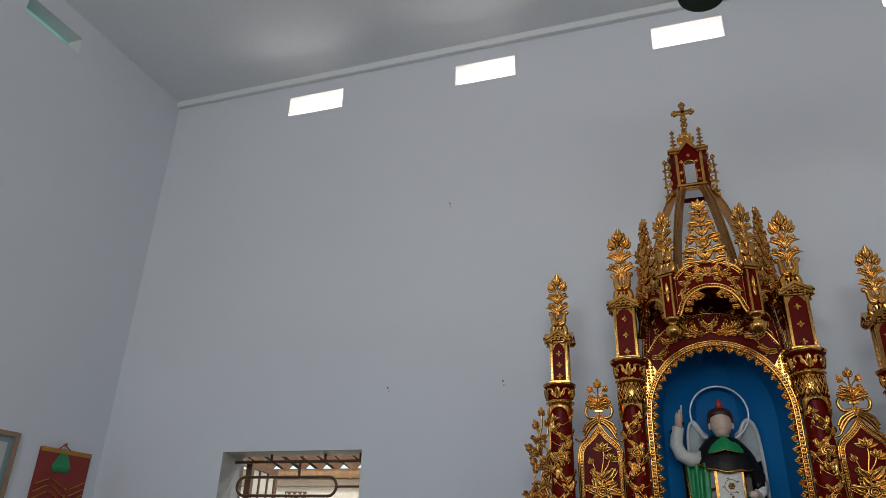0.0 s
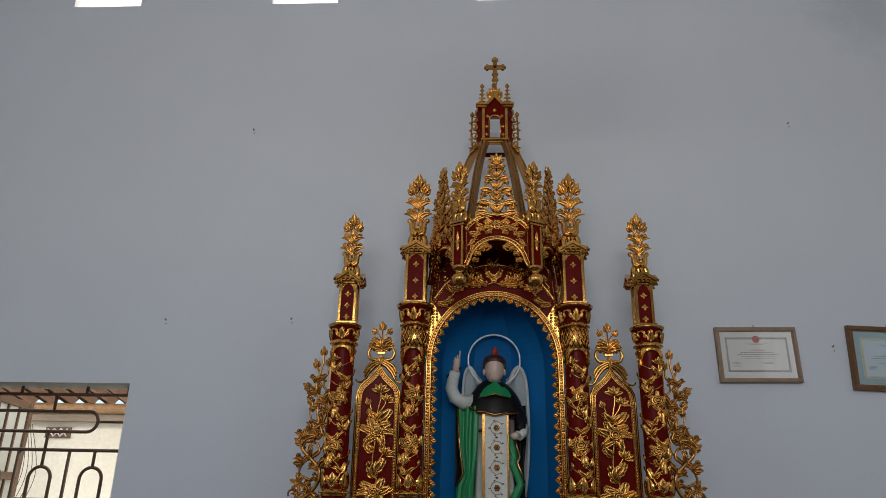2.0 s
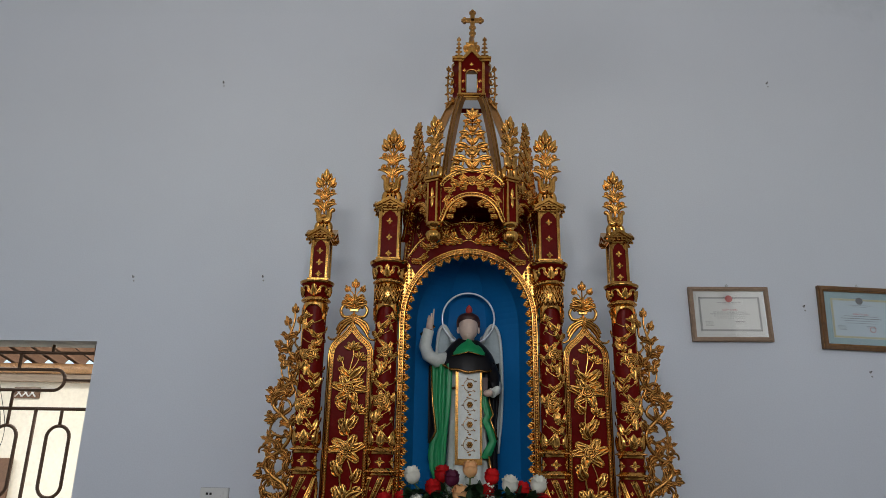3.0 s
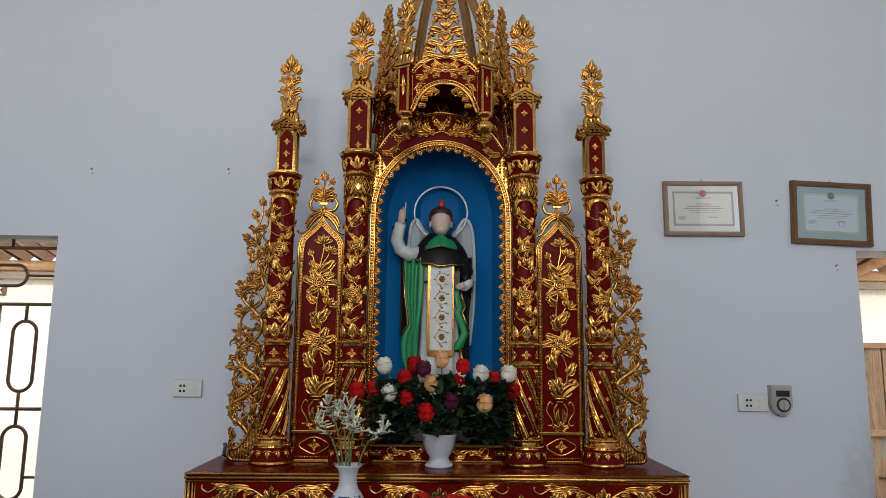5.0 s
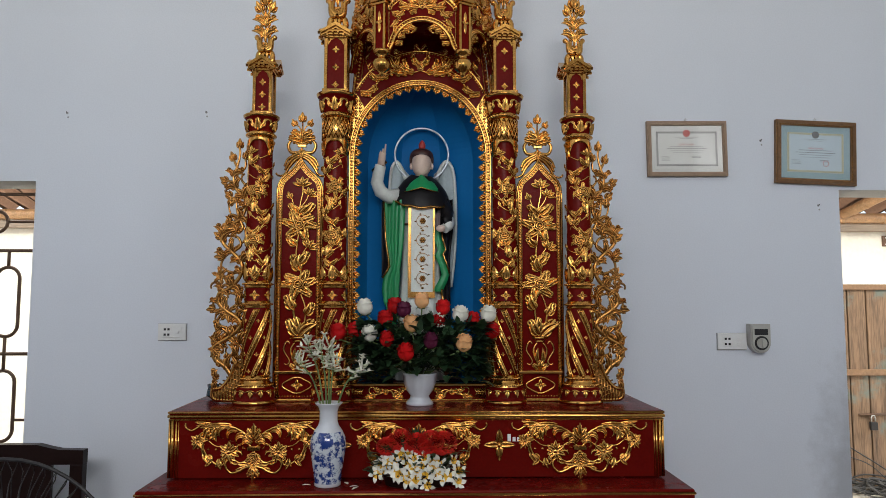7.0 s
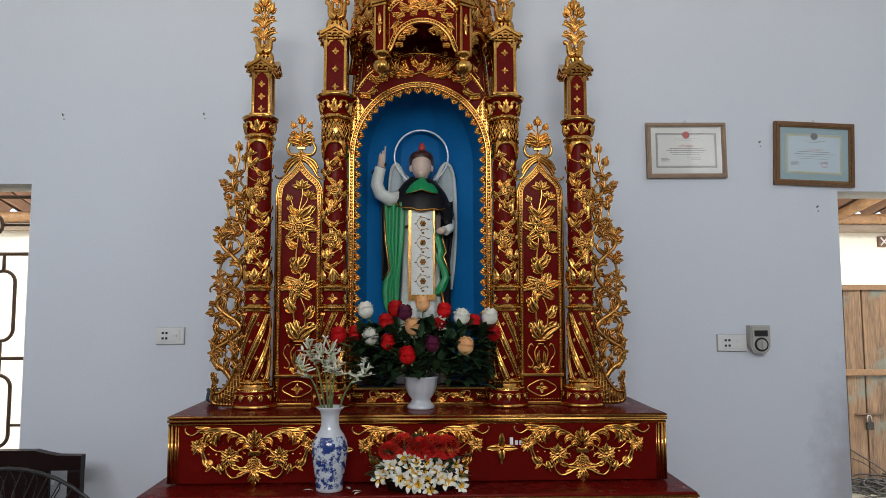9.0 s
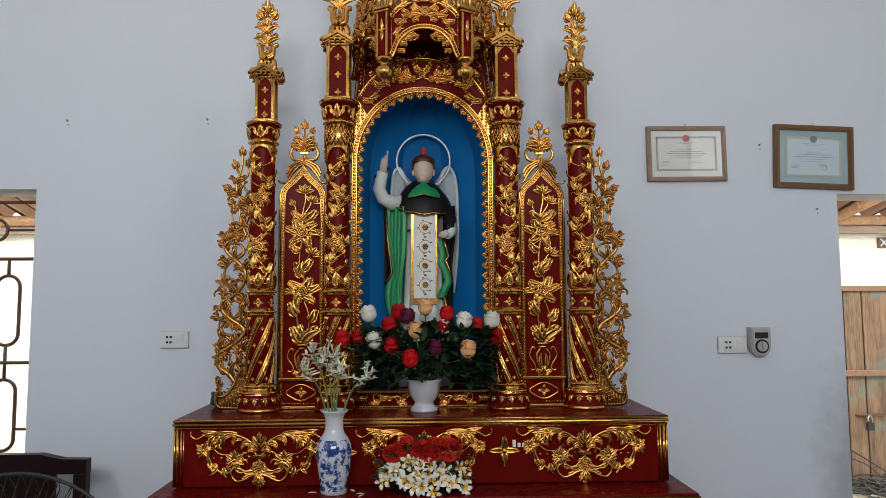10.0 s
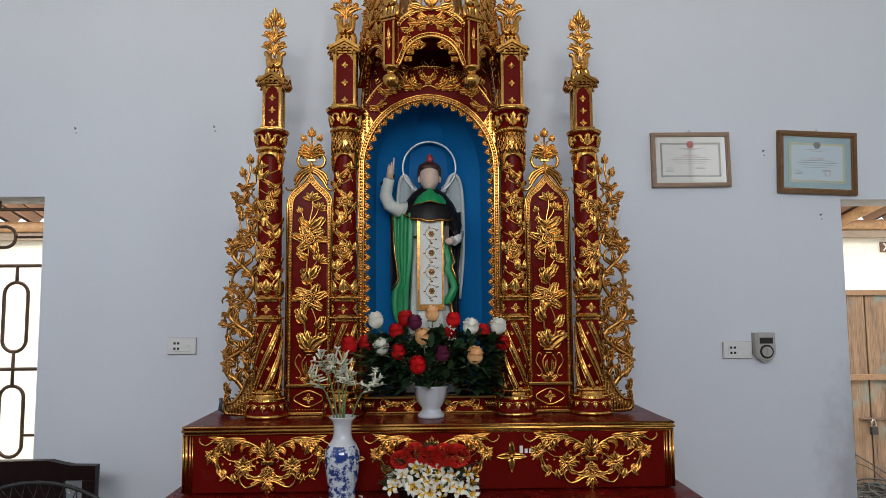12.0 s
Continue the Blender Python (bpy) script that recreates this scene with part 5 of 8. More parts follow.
def crown_post(a):
    """A red post of the crown with a hanging onion drop and a finial, at the corner turned by a degrees."""
    r = AR * 1.0
    t = radians(a)
    x, y = AX + r * math.sin(t), AY - r * math.cos(t)
    m = Matrix.Translation((x, y, 0)) @ Matrix.Rotation(t, 4, "Z")
    bm = bmesh.new()
    add_box(bm, -0.019, 0.019, -0.014, 0.014, 2.427, 2.59, 0.002)
    p = part("crown_post", move_all(bm, lambda c: m @ c), M_RED, shrine, "red canopy post with a gilded hanging drop")
    bm = bmesh.new()
    for s in (-1, 1):
        for yy in (-0.014, 0.014):
            add_box(bm, s * 0.019 - 0.004, s * 0.019 + 0.004, yy - 0.004, yy + 0.004, 2.427, 2.59, 0.0015)
    add_box(bm, -0.028, 0.028, -0.023, 0.023, 2.588, 2.598, 0.003)
    add_box(bm, -0.033, 0.033, -0.028, 0.028, 2.598, 2.608, 0.003)
    add_leaf(bm, 0, 2.525, 90, 0.04, 0.006, 0.006, 0.014, n=4)
    add_leaf(bm, 0, 2.525, 270, 0.04, 0.006, 0.006, 0.014, n=4)
    add_leaf(bm, 0, 2.525, 0, 0.014, 0.005, 0.006, 0.014, n=4)
    add_leaf(bm, 0, 2.525, 180, 0.014, 0.005, 0.006, 0.014, n=4)
    part("gilt_edge", move_all(bm, lambda c: m @ c), M_GOLD, p)
    bm = bmesh.new()
    add_lathe(bm, [(0.020, 2.458), (0.034, 2.454), (0.035, 2.446), (0.026, 2.44), (0.017, 2.432), (0.018, 2.424), (0.032, 2.416), (0.037, 2.402), (0.033, 2.386), (0.020, 2.374), (0.010, 2.368), (0.012, 2.362), (0.004, 2.356)][::-1], seg=36, flute=12, flute_depth=0.07, band=(2.372, 2.414))
    part("drop", move_all(bm, lambda c: m @ Vector((c.x * 0.86, c.y * 0.86, 2.430 + (c.z - 2.458) * 0.92))), M_GOLD, p, "gilded onion-shaped drop")
    bm = finial_relief(0.265, 0.066)
    part("finial", move_all(bm, lambda c: m @ (c + Vector((0, 0, 2.604)))), M_GOLD, p, "gilded carved leaf finial")


for ang in (-30, 30):
    crown_post(ang)


def canopy_edge(s):
    """The leaning beaded outer edge of the canopy, with its red side field and small finial."""
    lo, hi = 2.330, 2.655
    lean = lambda z: 0.268 - 0.036 * ((z - lo) / (hi - lo)) ** 1.4
    zs = [lo + (hi - lo) * i / 14 for i in range(15)]
    bm = bmesh.new()
    add_band(bm, [(s * 0.150, z) for z in zs], [(s * lean(z), z) for z in zs], -0.250, -0.232)
    bmesh.ops.recalc_face_normals(bm, faces=bm.faces)
    p = part("canopy_side", bm, M_RED, shrine, "red side field of the canopy with a beaded gilded edge")
    bm = bmesh.new()
    for o, r in ((0.0, 0.0055), (0.024, 0.0030)):
        add_tube(bm, [(s * (lean(z) - o), 0, z) for z in zs], r, 6)
    add_beads(bm, [(s * (lean(z) - 0.012), z) for z in zs], 0.0068, 0.0145, 0.0)
    for k in range(4):
        z = lo + 0.05 + 0.072 * k
        add_stem(bm, [(s * 0.225, z - 0.03), (s * 0.205, z), (s * 0.222, z + 0.03)], 0.0036, 0.0, 0.7, curl=0.6 * s)
        add_leaf(bm, s * 0.215, z, 90 + s * 50, 0.040, 0.009, 0.009, 0.0, lobes=1, bend=-s * 30)
    part("edge_carving", move_all(bm, shifted(AX, -0.252)), M_GOLD, p)
    bm = finial_relief(0.215, 0.050)
    part("finial", move_all(bm, shifted(AX + s * 0.236, -0.240, hi - 0.01)), M_GOLD_DARK, p, "gilded carved leaf finial")


for side in (-1, 1):
    canopy_edge(side)


def crown_top():
    # ceiling of the canopy
    bm = bmesh.new()
    hexa = [(AX + 0.235 * math.sin(radians(30 + 60 * k)), AY - 0.235 * math.cos(radians(30 + 60 * k))) for k in range(6)]
    a = [bm.verts.new((x, y, 2.565)) for x, y in hexa]
    b = [bm.verts.new((x, y, 2.585)) for x, y in hexa]
    bm.faces.new(a[::-1])
    bm.faces.new(b)
    for i in range(6):
        j = (i + 1) % 6
        bm.faces.new((a[i], a[j], b[j], b[i]))
    bmesh.ops.recalc_face_normals(bm, faces=bm.faces)
    part("canopy_ceiling", bm, M_RED, shrine)
    cb = part("canopy_back", box(-0.20, 0.20, -0.262, -0.235, 2.40, 2.60, 0.003), M_RED, shrine)
    bm = bmesh.new()
    add_rosette(bm, 0, 2.50, 0.02, 7, 0.0)
    for s in (-1, 1):
        for x, z, a, l in ((0.02, 2.50, 15, 0.06), (0.02, 2.49, -25, 0.06), (0.06, 2.50, 30, 0.05), (0.06, 2.48, -30, 0.05), (0.10, 2.49, 10, 0.06), (0.0, 2.51, 60, 0.04)):
            add_leaf(bm, s * x, z, a if s > 0 else 180 - a, l, 0.012, 0.010, 0.0, lobes=2)
    add_tube(bm, [(-0.2, 0, 2.445), (0.2, 0, 2.445)], 0.005, 6)
    part("leaf_carving", move_all(bm, shifted(0, -0.262)), M_GOLD, cb)
    # ribs
    for k in (-2, -1, 0, 1):
        t = radians(30 + 60 * k)
        bm = bmesh.new()
        pts = []
        for i in range(13):
            u = i / 12
            r = 0.215 * (1 - u) ** 0.72 + 0.060 * u
            pts.append((r, 2.585 + (3.075 - 2.585) * u))
        for off, w, dd in ((0.0, 0.009, 0.015),):
            rows = []
            for r, z in pts:
                q = []
                for sx, sr in ((-1, -1), (1, -1), (1, 1), (-1, 1)):
                    q.append(bm.verts.new((AX + (r + sr * dd) * math.sin(t) + sx * w * math.cos(t), AY - (r + sr * dd) * math.cos(t) + sx * w * math.sin(t), z)))
                rows.append(q)
            for q, p in zip(rows, rows[1:]):
                for i in range(4):
                    bm.faces.new((q[i], q[(i + 1) % 4], p[(i + 1) % 4], p[i]))
        for sx in (-1, 1):
            add_tube(bm, [(AX + (r + 0.016) * math.sin(t) + sx * 0.009 * math.cos(t), AY - (r + 0.016) * math.cos(t) + sx * 0.009 * math.sin(t), z) for r, z in pts], 0.004, 6, mi=1)
        bmesh.ops.recalc_face_normals(bm, faces=bm.faces)
        part("rib", bm, (M_BROWNRED, M_GOLD_DARK), shrine, "curved brown-red rib edged with gilding")
    # lantern: an arched front and back under a gable, canted sides, corner spires and scrolled brackets
    z0, z1 = 3.058, 3.232
    FW, FY, SX = 0.050, 0.062, 0.078
    lan = None
    for turn in (0, 180):
        m = Matrix.Translation((AX, AY, 0)) @ Matrix.Rotation(radians(turn), 4, "Z")
        f = lambda c: m @ Vector((c.x, c.y - FY, c.z))
        bm = bmesh.new()
        hole = [(-0.025, z0 + 0.026), (-0.025, z1 - 0.062)] + arc(0, z1 - 0.062, 0.025, 180, 0, 8) + [(0.025, z1 - 0.062), (0.025, z0 + 0.026)]
        rim = [(-FW, z0 + 0.01), (-FW, z1 - 0.03)] + [(-FW + 2 * FW * i / 8, z1 - 0.004 + 0.052 * (1 - abs(i - 4) / 4)) for i in range(9)] + [(FW, z1 - 0.03), (FW, z0 + 0.01)]
        if lan is None:
            add_band(bm, hole, rim, 0.0, 0.010)
            add_box(bm, -FW, FW, 0.0, 0.010, z0 + 0.006, z0 + 0.026)
            bmesh.ops.recalc_face_normals(bm, faces=bm.faces)
            lan = part("lantern", move_all(bm, f), M_RED, shrine, "small red and gilded lantern turret with a cross")
        else:
            part("lantern_sill", move_all(box(-FW, FW, 0.0, 0.010, z0 - 0.006, z0 + 0.012), f), M_RED, lan)
            continue
        gilt = lambda name, q: part(name, move_all(q, f), M_GOLD, lan)
        gilt("arch_moulding", add_tube(bmesh.new(), [(x, -0.001, z) for x, z in hole], 0.0032, 6))
        for x, z in ((-0.036, z0 + 0.040), (0.036, z0 + 0.040), (-0.036, z0 + 0.080), (0.036, z0 + 0.080), (-0.031, z1 - 0.042), (0.031, z1 - 0.042), (0, z1 - 0.012)):
            bm = bmesh.new()
            add_quatrefoil(bm, x, z, 0.0085)
            gilt("floret", bm)
        for s in (-1, 1):
            gilt("post", box(s * FW - 0.006, s * FW + 0.006, -0.007, 0.006, z0, z1, 0.002))
            bm = bmesh.new()
            for zz, o in ((z1 - 0.002, 0.0), (z1 + 0.008, 0.006)):
                add_box(bm, s * (FW + 0.006) - 0.022 - o, s * (FW + 0.006) + 0.022 + o, -0.014 - o, 0.016, zz, zz + 0.010, 0.002)
            gilt("cornice", bm)
        bm = bmesh.new()
        add_band(bm, [(-FW * 0.82, z1 - 0.006), (0, z1 + 0.046), (FW * 0.82, z1 - 0.006)], [(-FW * 0.86, z1 + 0.014), (0, z1 + 0.068), (FW * 0.86, z1 + 0.014)], -0.014, 0.012)
        bmesh.ops.recalc_face_normals(bm, faces=bm.faces)
        gilt("gable", bm)
        bm = bmesh.new()
        for zz, o in ((z0 - 0.006, 0.004), (z0 + 0.004, 0.010)):
            add_box(bm, -FW - o, FW + o, -0.010 - o, 0.012, zz, zz + 0.010, 0.002)
        gilt("base_moulding", bm)
    for s in (-1, 1):
        # canted side walls
        for d in (-1, 1):
            t = math.atan2(FY - 0.008, SX - FW) * s * d * -1
            cx, cy = AX + s * (FW + SX) / 2, AY + d * (FY + 0.008) / 2
            mm = Matrix.Translation((cx, cy, 0)) @ Matrix.Rotation(t, 4, "Z")
            half = math.hypot(FY - 0.008, SX - FW) / 2
            part("lantern_side", move_all(box(-half, half, -0.004, 0.004, z0, z1 + 0.006), lambda c: mm @ c), M_RED, lan)
            for name, lo, hi in (("cornice", z1 + 0.004, z1 + 0.018), ("base_moulding", z0 - 0.006, z0 + 0.010)):
                part(name, move_all(box(-half - 0.004, half + 0.004, -0.010, 0.010, lo, hi, 0.002), lambda c: mm @ c), M_GOLD_DARK, lan)
        # spires on the front corners
        bm = bmesh.new()
        add_tube(bm, [(0, 0, 0), (0, 0, 0.098)], 0.0045, 6, taper=0.5)
        for k in range(4):
            for q in (-1, 1):
                add_leaf(bm, 0, 0.008 + 0.020 * k, 90 - q * 48, 0.021 - 0.003 * k, 0.0062 - 0.0008 * k, 0.006, 0.0, bend=-q * 45, both=True, n=4)
            add_leaf(bm, 0, 0.006 + 0.020 * k, 90, 0.020, 0.0055, 0.006, 0.002, both=True, n=4)
        add_bud(bm, 0, 0.088, 90, 0.020)
        part("spire", move_all(bm, shifted(AX + s * (FW + 0.006), AY - FY, z1 + 0.016)), M_GOLD_DARK, lan)
        # scrolled brackets on the flanks
        bm = bmesh.new()
        add_tube(bm, [(0.022, 0, z0 - 0.02), (0.030, 0, z0 + 0.06), (0.026, 0, z1 - 0.014)], 0.0038, 6)
        add_bud(bm, 0.026, z1 - 0.018, 90, 0.022)
        for z in (z0 - 0.004, z0 + 0.040, z0 + 0.084, z0 + 0.122):
            add_stem(bm, [(0.0, z + 0.012), (0.014, z), (0.026, z + 0.012)], 0.0042, 0, 0.7, curl=0.6)
            add_leaf(bm, 0.024, z, -10, 0.018, 0.006, 0.006, 0, both=True, n=4)
            add_leaf(bm, 0.010, z, 100, 0.030, 0.009, 0.008, 0, both=True, n=5)
        add_leaf(bm, 0.014, z0 + 0.006, -60, 0.044, 0.011, 0.010, 0, both=True)
        mm = Matrix.Translation((AX + s * (SX - 0.004), AY - 0.02, 0)) @ Matrix.Diagonal((s, 1, 1, 1))
        part("bracket", move_all(bm, lambda c: mm @ c), M_GOLD_DARK, lan)
    # roof and cross
    bm = bmesh.new()
    add_lathe(bm, [(0.058, 3.240), (0.044, 3.266), (0.026, 3.305), (0.018, 3.335), (0.022, 3.346), (0.012, 3.366), (0.012, 3.395)], (AX, AY, 0), 6)
    part("lantern_roof", bm, M_BROWNRED, lan)
    bm = bmesh.new()
    for k in range(6):
        add_leaf(bm, 0, 3.34, 90 + (k - 2.5) * 34, 0.034, 0.009, 0.008, 0.012, both=True)
        add_leaf(bm, (k - 2.5) * 0.009, 3.30, 90 + (2.5 - k) * 8, 0.036, 0.008, 0.008, 0.026, n=5)
    part("roof_leaves", move_all(bm, shifted(AX, AY)), M_GOLD, lan)
    bm = bmesh.new()
    add_box(bm, -0.010, 0.010, -0.008, 0.008, 3.39, 3.52, 0.003)
    add_box(bm, -0.036, 0.036, -0.008, 0.008, 3.468, 3.487, 0.003)
    for x, z in ((0, 3.518), (-0.036, 3.4775), (0.036, 3.4775), (0, 3.41), (0, 3.44)):
        for dx, dz in ((0, 0.008), (0.008, 0), (-0.008, 0), (0, -0.008)):
            add_dome(bm, x + dx, z + dz, 0.008, 0.004, 0.7)
            add_dome(bm, x + dx, z + dz, 0.008, -0.004, -0.7)
    part("cross", move_all(bm, shifted(AX + 0.004, AY, 0.008)), M_GOLD_DARK, lan, "gilded cross with trefoil ends")


M_BROWNRED = material("brown_red_lacquer", (0.31, 0.150, 0.050), 0.32, 0.55, vary=0.25, scale=18, fine=120, bump=0.15)
crown_top()

# ---- more materials ----
# grey of the chipped plaster at the nails and of the sockets' painted shadow line
M_CHIP_SHADE = material("plaster_chip_and_rim_shade", (0.33, 0.33, 0.34), 0.9, vary=0.2, scale=60)
M_WHITE = material("white_plastic", (0.72, 0.72, 0.70), 0.35, vary=0.04, scale=20)
M_DARK = material("dark_plastic", (0.022, 0.021, 0.021), 0.4, vary=0.1, scale=20, spec=0.3)
M_PORCELAIN = material("white_porcelain", (0.58, 0.60, 0.63), 0.12, vary=0.04, scale=10, bump=0.02, coat=0.4)
M_BLUEWHITE = material("blue_and_white_porcelain", (0.56, 0.61, 0.66), 0.12, vary=0.04, scale=10, bump=0.02, coat=0.4, spot=((0.020, 0.046, 0.20), 44, 0.462))
M_LEAF = material("rose_leaf", (0.018, 0.045, 0.016), 0.45, vary=0.35, scale=30, fine=160, bump=0.2)
M_STEM = material("green_stem", (0.11, 0.17, 0.05), 0.5, vary=0.25, scale=30)
M_PETAL_WHITE = material("white_petal", (0.78, 0.76, 0.65), 0.55, vary=0.08, scale=40, bump=0.1)
M_BUD = material("pale_green_bud", (0.48, 0.52, 0.36), 0.55, vary=0.2, scale=40)
M_PETAL_RED = material("red_petal", (0.50, 0.007, 0.008), 0.55, vary=0.25, scale=40, bump=0.1, per_object=0.2, spec=0.2)
M_PETAL_PEACH = material("peach_petal", (0.86, 0.46, 0.20), 0.5, vary=0.12, scale=40, bump=0.1)
M_PETAL_PURPLE = material("purple_petal", (0.10, 0.008, 0.035), 0.5, vary=0.25, scale=40, bump=0.1)
M_PETAL_YELLOW = material("yellow_heart", (0.80, 0.45, 0.03), 0.5, vary=0.15, scale=60)
M_CUT_RED = material("red_blossom", (0.72, 0.024, 0.016), 0.6, vary=0.3, scale=60)
M_HABIT = material("statue_white_paint", (0.62, 0.64, 0.60), 0.45, vary=0.12, scale=12)
M_SKIN = material("statue_flesh_paint", (0.64, 0.48, 0.39), 0.45, vary=0.08, scale=14)
M_BLACK = material("statue_black_paint", (0.010, 0.009, 0.010), 0.38, vary=0.2, scale=12, spec=0.15)
M_GREEN = material("statue_green_paint", (0.012, 0.26, 0.085), 0.4, vary=0.15, scale=12)
M_HAIR = material("statue_brown_paint", (0.05, 0.016, 0.012), 0.5, vary=0.2, scale=30)
M_FLAME = material("statue_red_paint", (0.38, 0.03, 0.02), 0.45, vary=0.2, scale=40)
M_WING = material("statue_grey_paint", (0.34, 0.40, 0.42), 0.5, vary=0.14, scale=18)
M_HALO = material("halo_metal", (0.60, 0.62, 0.66), 0.35, 0.6, vary=0.08, scale=30)
M_FRAMEWOOD = material("pale_frame_wood", (0.30, 0.20, 0.13), 0.5, vary=0.2, scale=30)
M_FRAMEGILT = material("bronze_frame", (0.16, 0.08, 0.032), 0.45, 0.3, vary=0.3, scale=60)
M_PAPER = material("paper", (0.52, 0.53, 0.51), 0.8, vary=0.03, scale=8, bump=0.02)
M_PAPERBLUE = material("pale_blue_paper", (0.38, 0.46, 0.51), 0.8, vary=0.03, scale=8, bump=0.02)
M_MAT = material("blue_mount", (0.22, 0.32, 0.35), 0.7, vary=0.04, scale=8, bump=0.02)
M_INK = material("ink", (0.12, 0.12, 0.12), 0.8, vary=0.1, scale=40, bump=0.0)
M_INKRED = material("red_ink", (0.40, 0.12, 0.11), 0.8, vary=0.2, scale=40, bump=0.0)
M_INKGOLD = material("ochre_ink", (0.40, 0.33, 0.10), 0.8, vary=0.2, scale=40, bump=0.0)
M_STEEL = material("steel", (0.45, 0.45, 0.44), 0.35, 0.9, vary=0.2, scale=40)
M_FANGREEN = material("green_enamel", (0.008, 0.045, 0.035), 0.35, vary=0.12, scale=12)
M_CABLE = material("black_cable", (0.03, 0.028, 0.025), 0.6, vary=0.2, scale=30)
M_BAG = material("dark_blue_film", (0.02, 0.045, 0.06), 0.25, vary=0.4, scale=30, bump=0.6)
M_CAL = material("red_print", (0.24, 0.02, 0.012), 0.5, vary=0.15, scale=10)
M_CALGOLD = material("gold_print", (0.45, 0.20, 0.02), 0.5, vary=0.25, scale=16)


def glass(name, tint=(1, 1, 1)):
    m = bpy.data.materials.new(name)
    m.use_nodes = True
    b = m.node_tree.nodes["Principled BSDF"]
    b.inputs["Base Color"].default_value = (*tint, 1)
    b.inputs["Transmission Weight"].default_value = 1.0
    b.inputs["Roughness"].default_value = 0.02
    b.inputs["IOR"].default_value = 1.45
    return m


M_GLASS = glass("picture_glass")


# ---- the statue in the niche ----
def add_shell(bm, rows, mi, closed=False):
    """Skins a grid of points."""
    v = [[bm.verts.new(p) for p in r] for r in rows]
    for a, b in zip(v, v[1:]):
        n = len(a)
        for i in range(n if closed else n - 1):
            j = (i + 1) % n
            f = bm.faces.new((a[i], a[j], b[j], b[i]))
            f.material_index, f.smooth = mi, True
    return v


def add_ball(bm, c, rx, ry, rz, mi, seg=14, rings=9):
    rows = []
    for k in range(rings + 1):
        t = math.pi * k / rings - math.pi / 2
        rows.append([(c[0] + rx * max(0.02, math.cos(t)) * math.cos(2 * math.pi * i / seg), c[1] + ry * max(0.02, math.cos(t)) * math.sin(2 * math.pi * i / seg), c[2] + rz * math.sin(t)) for i in range(seg)])
    add_shell(bm, rows, mi, True)


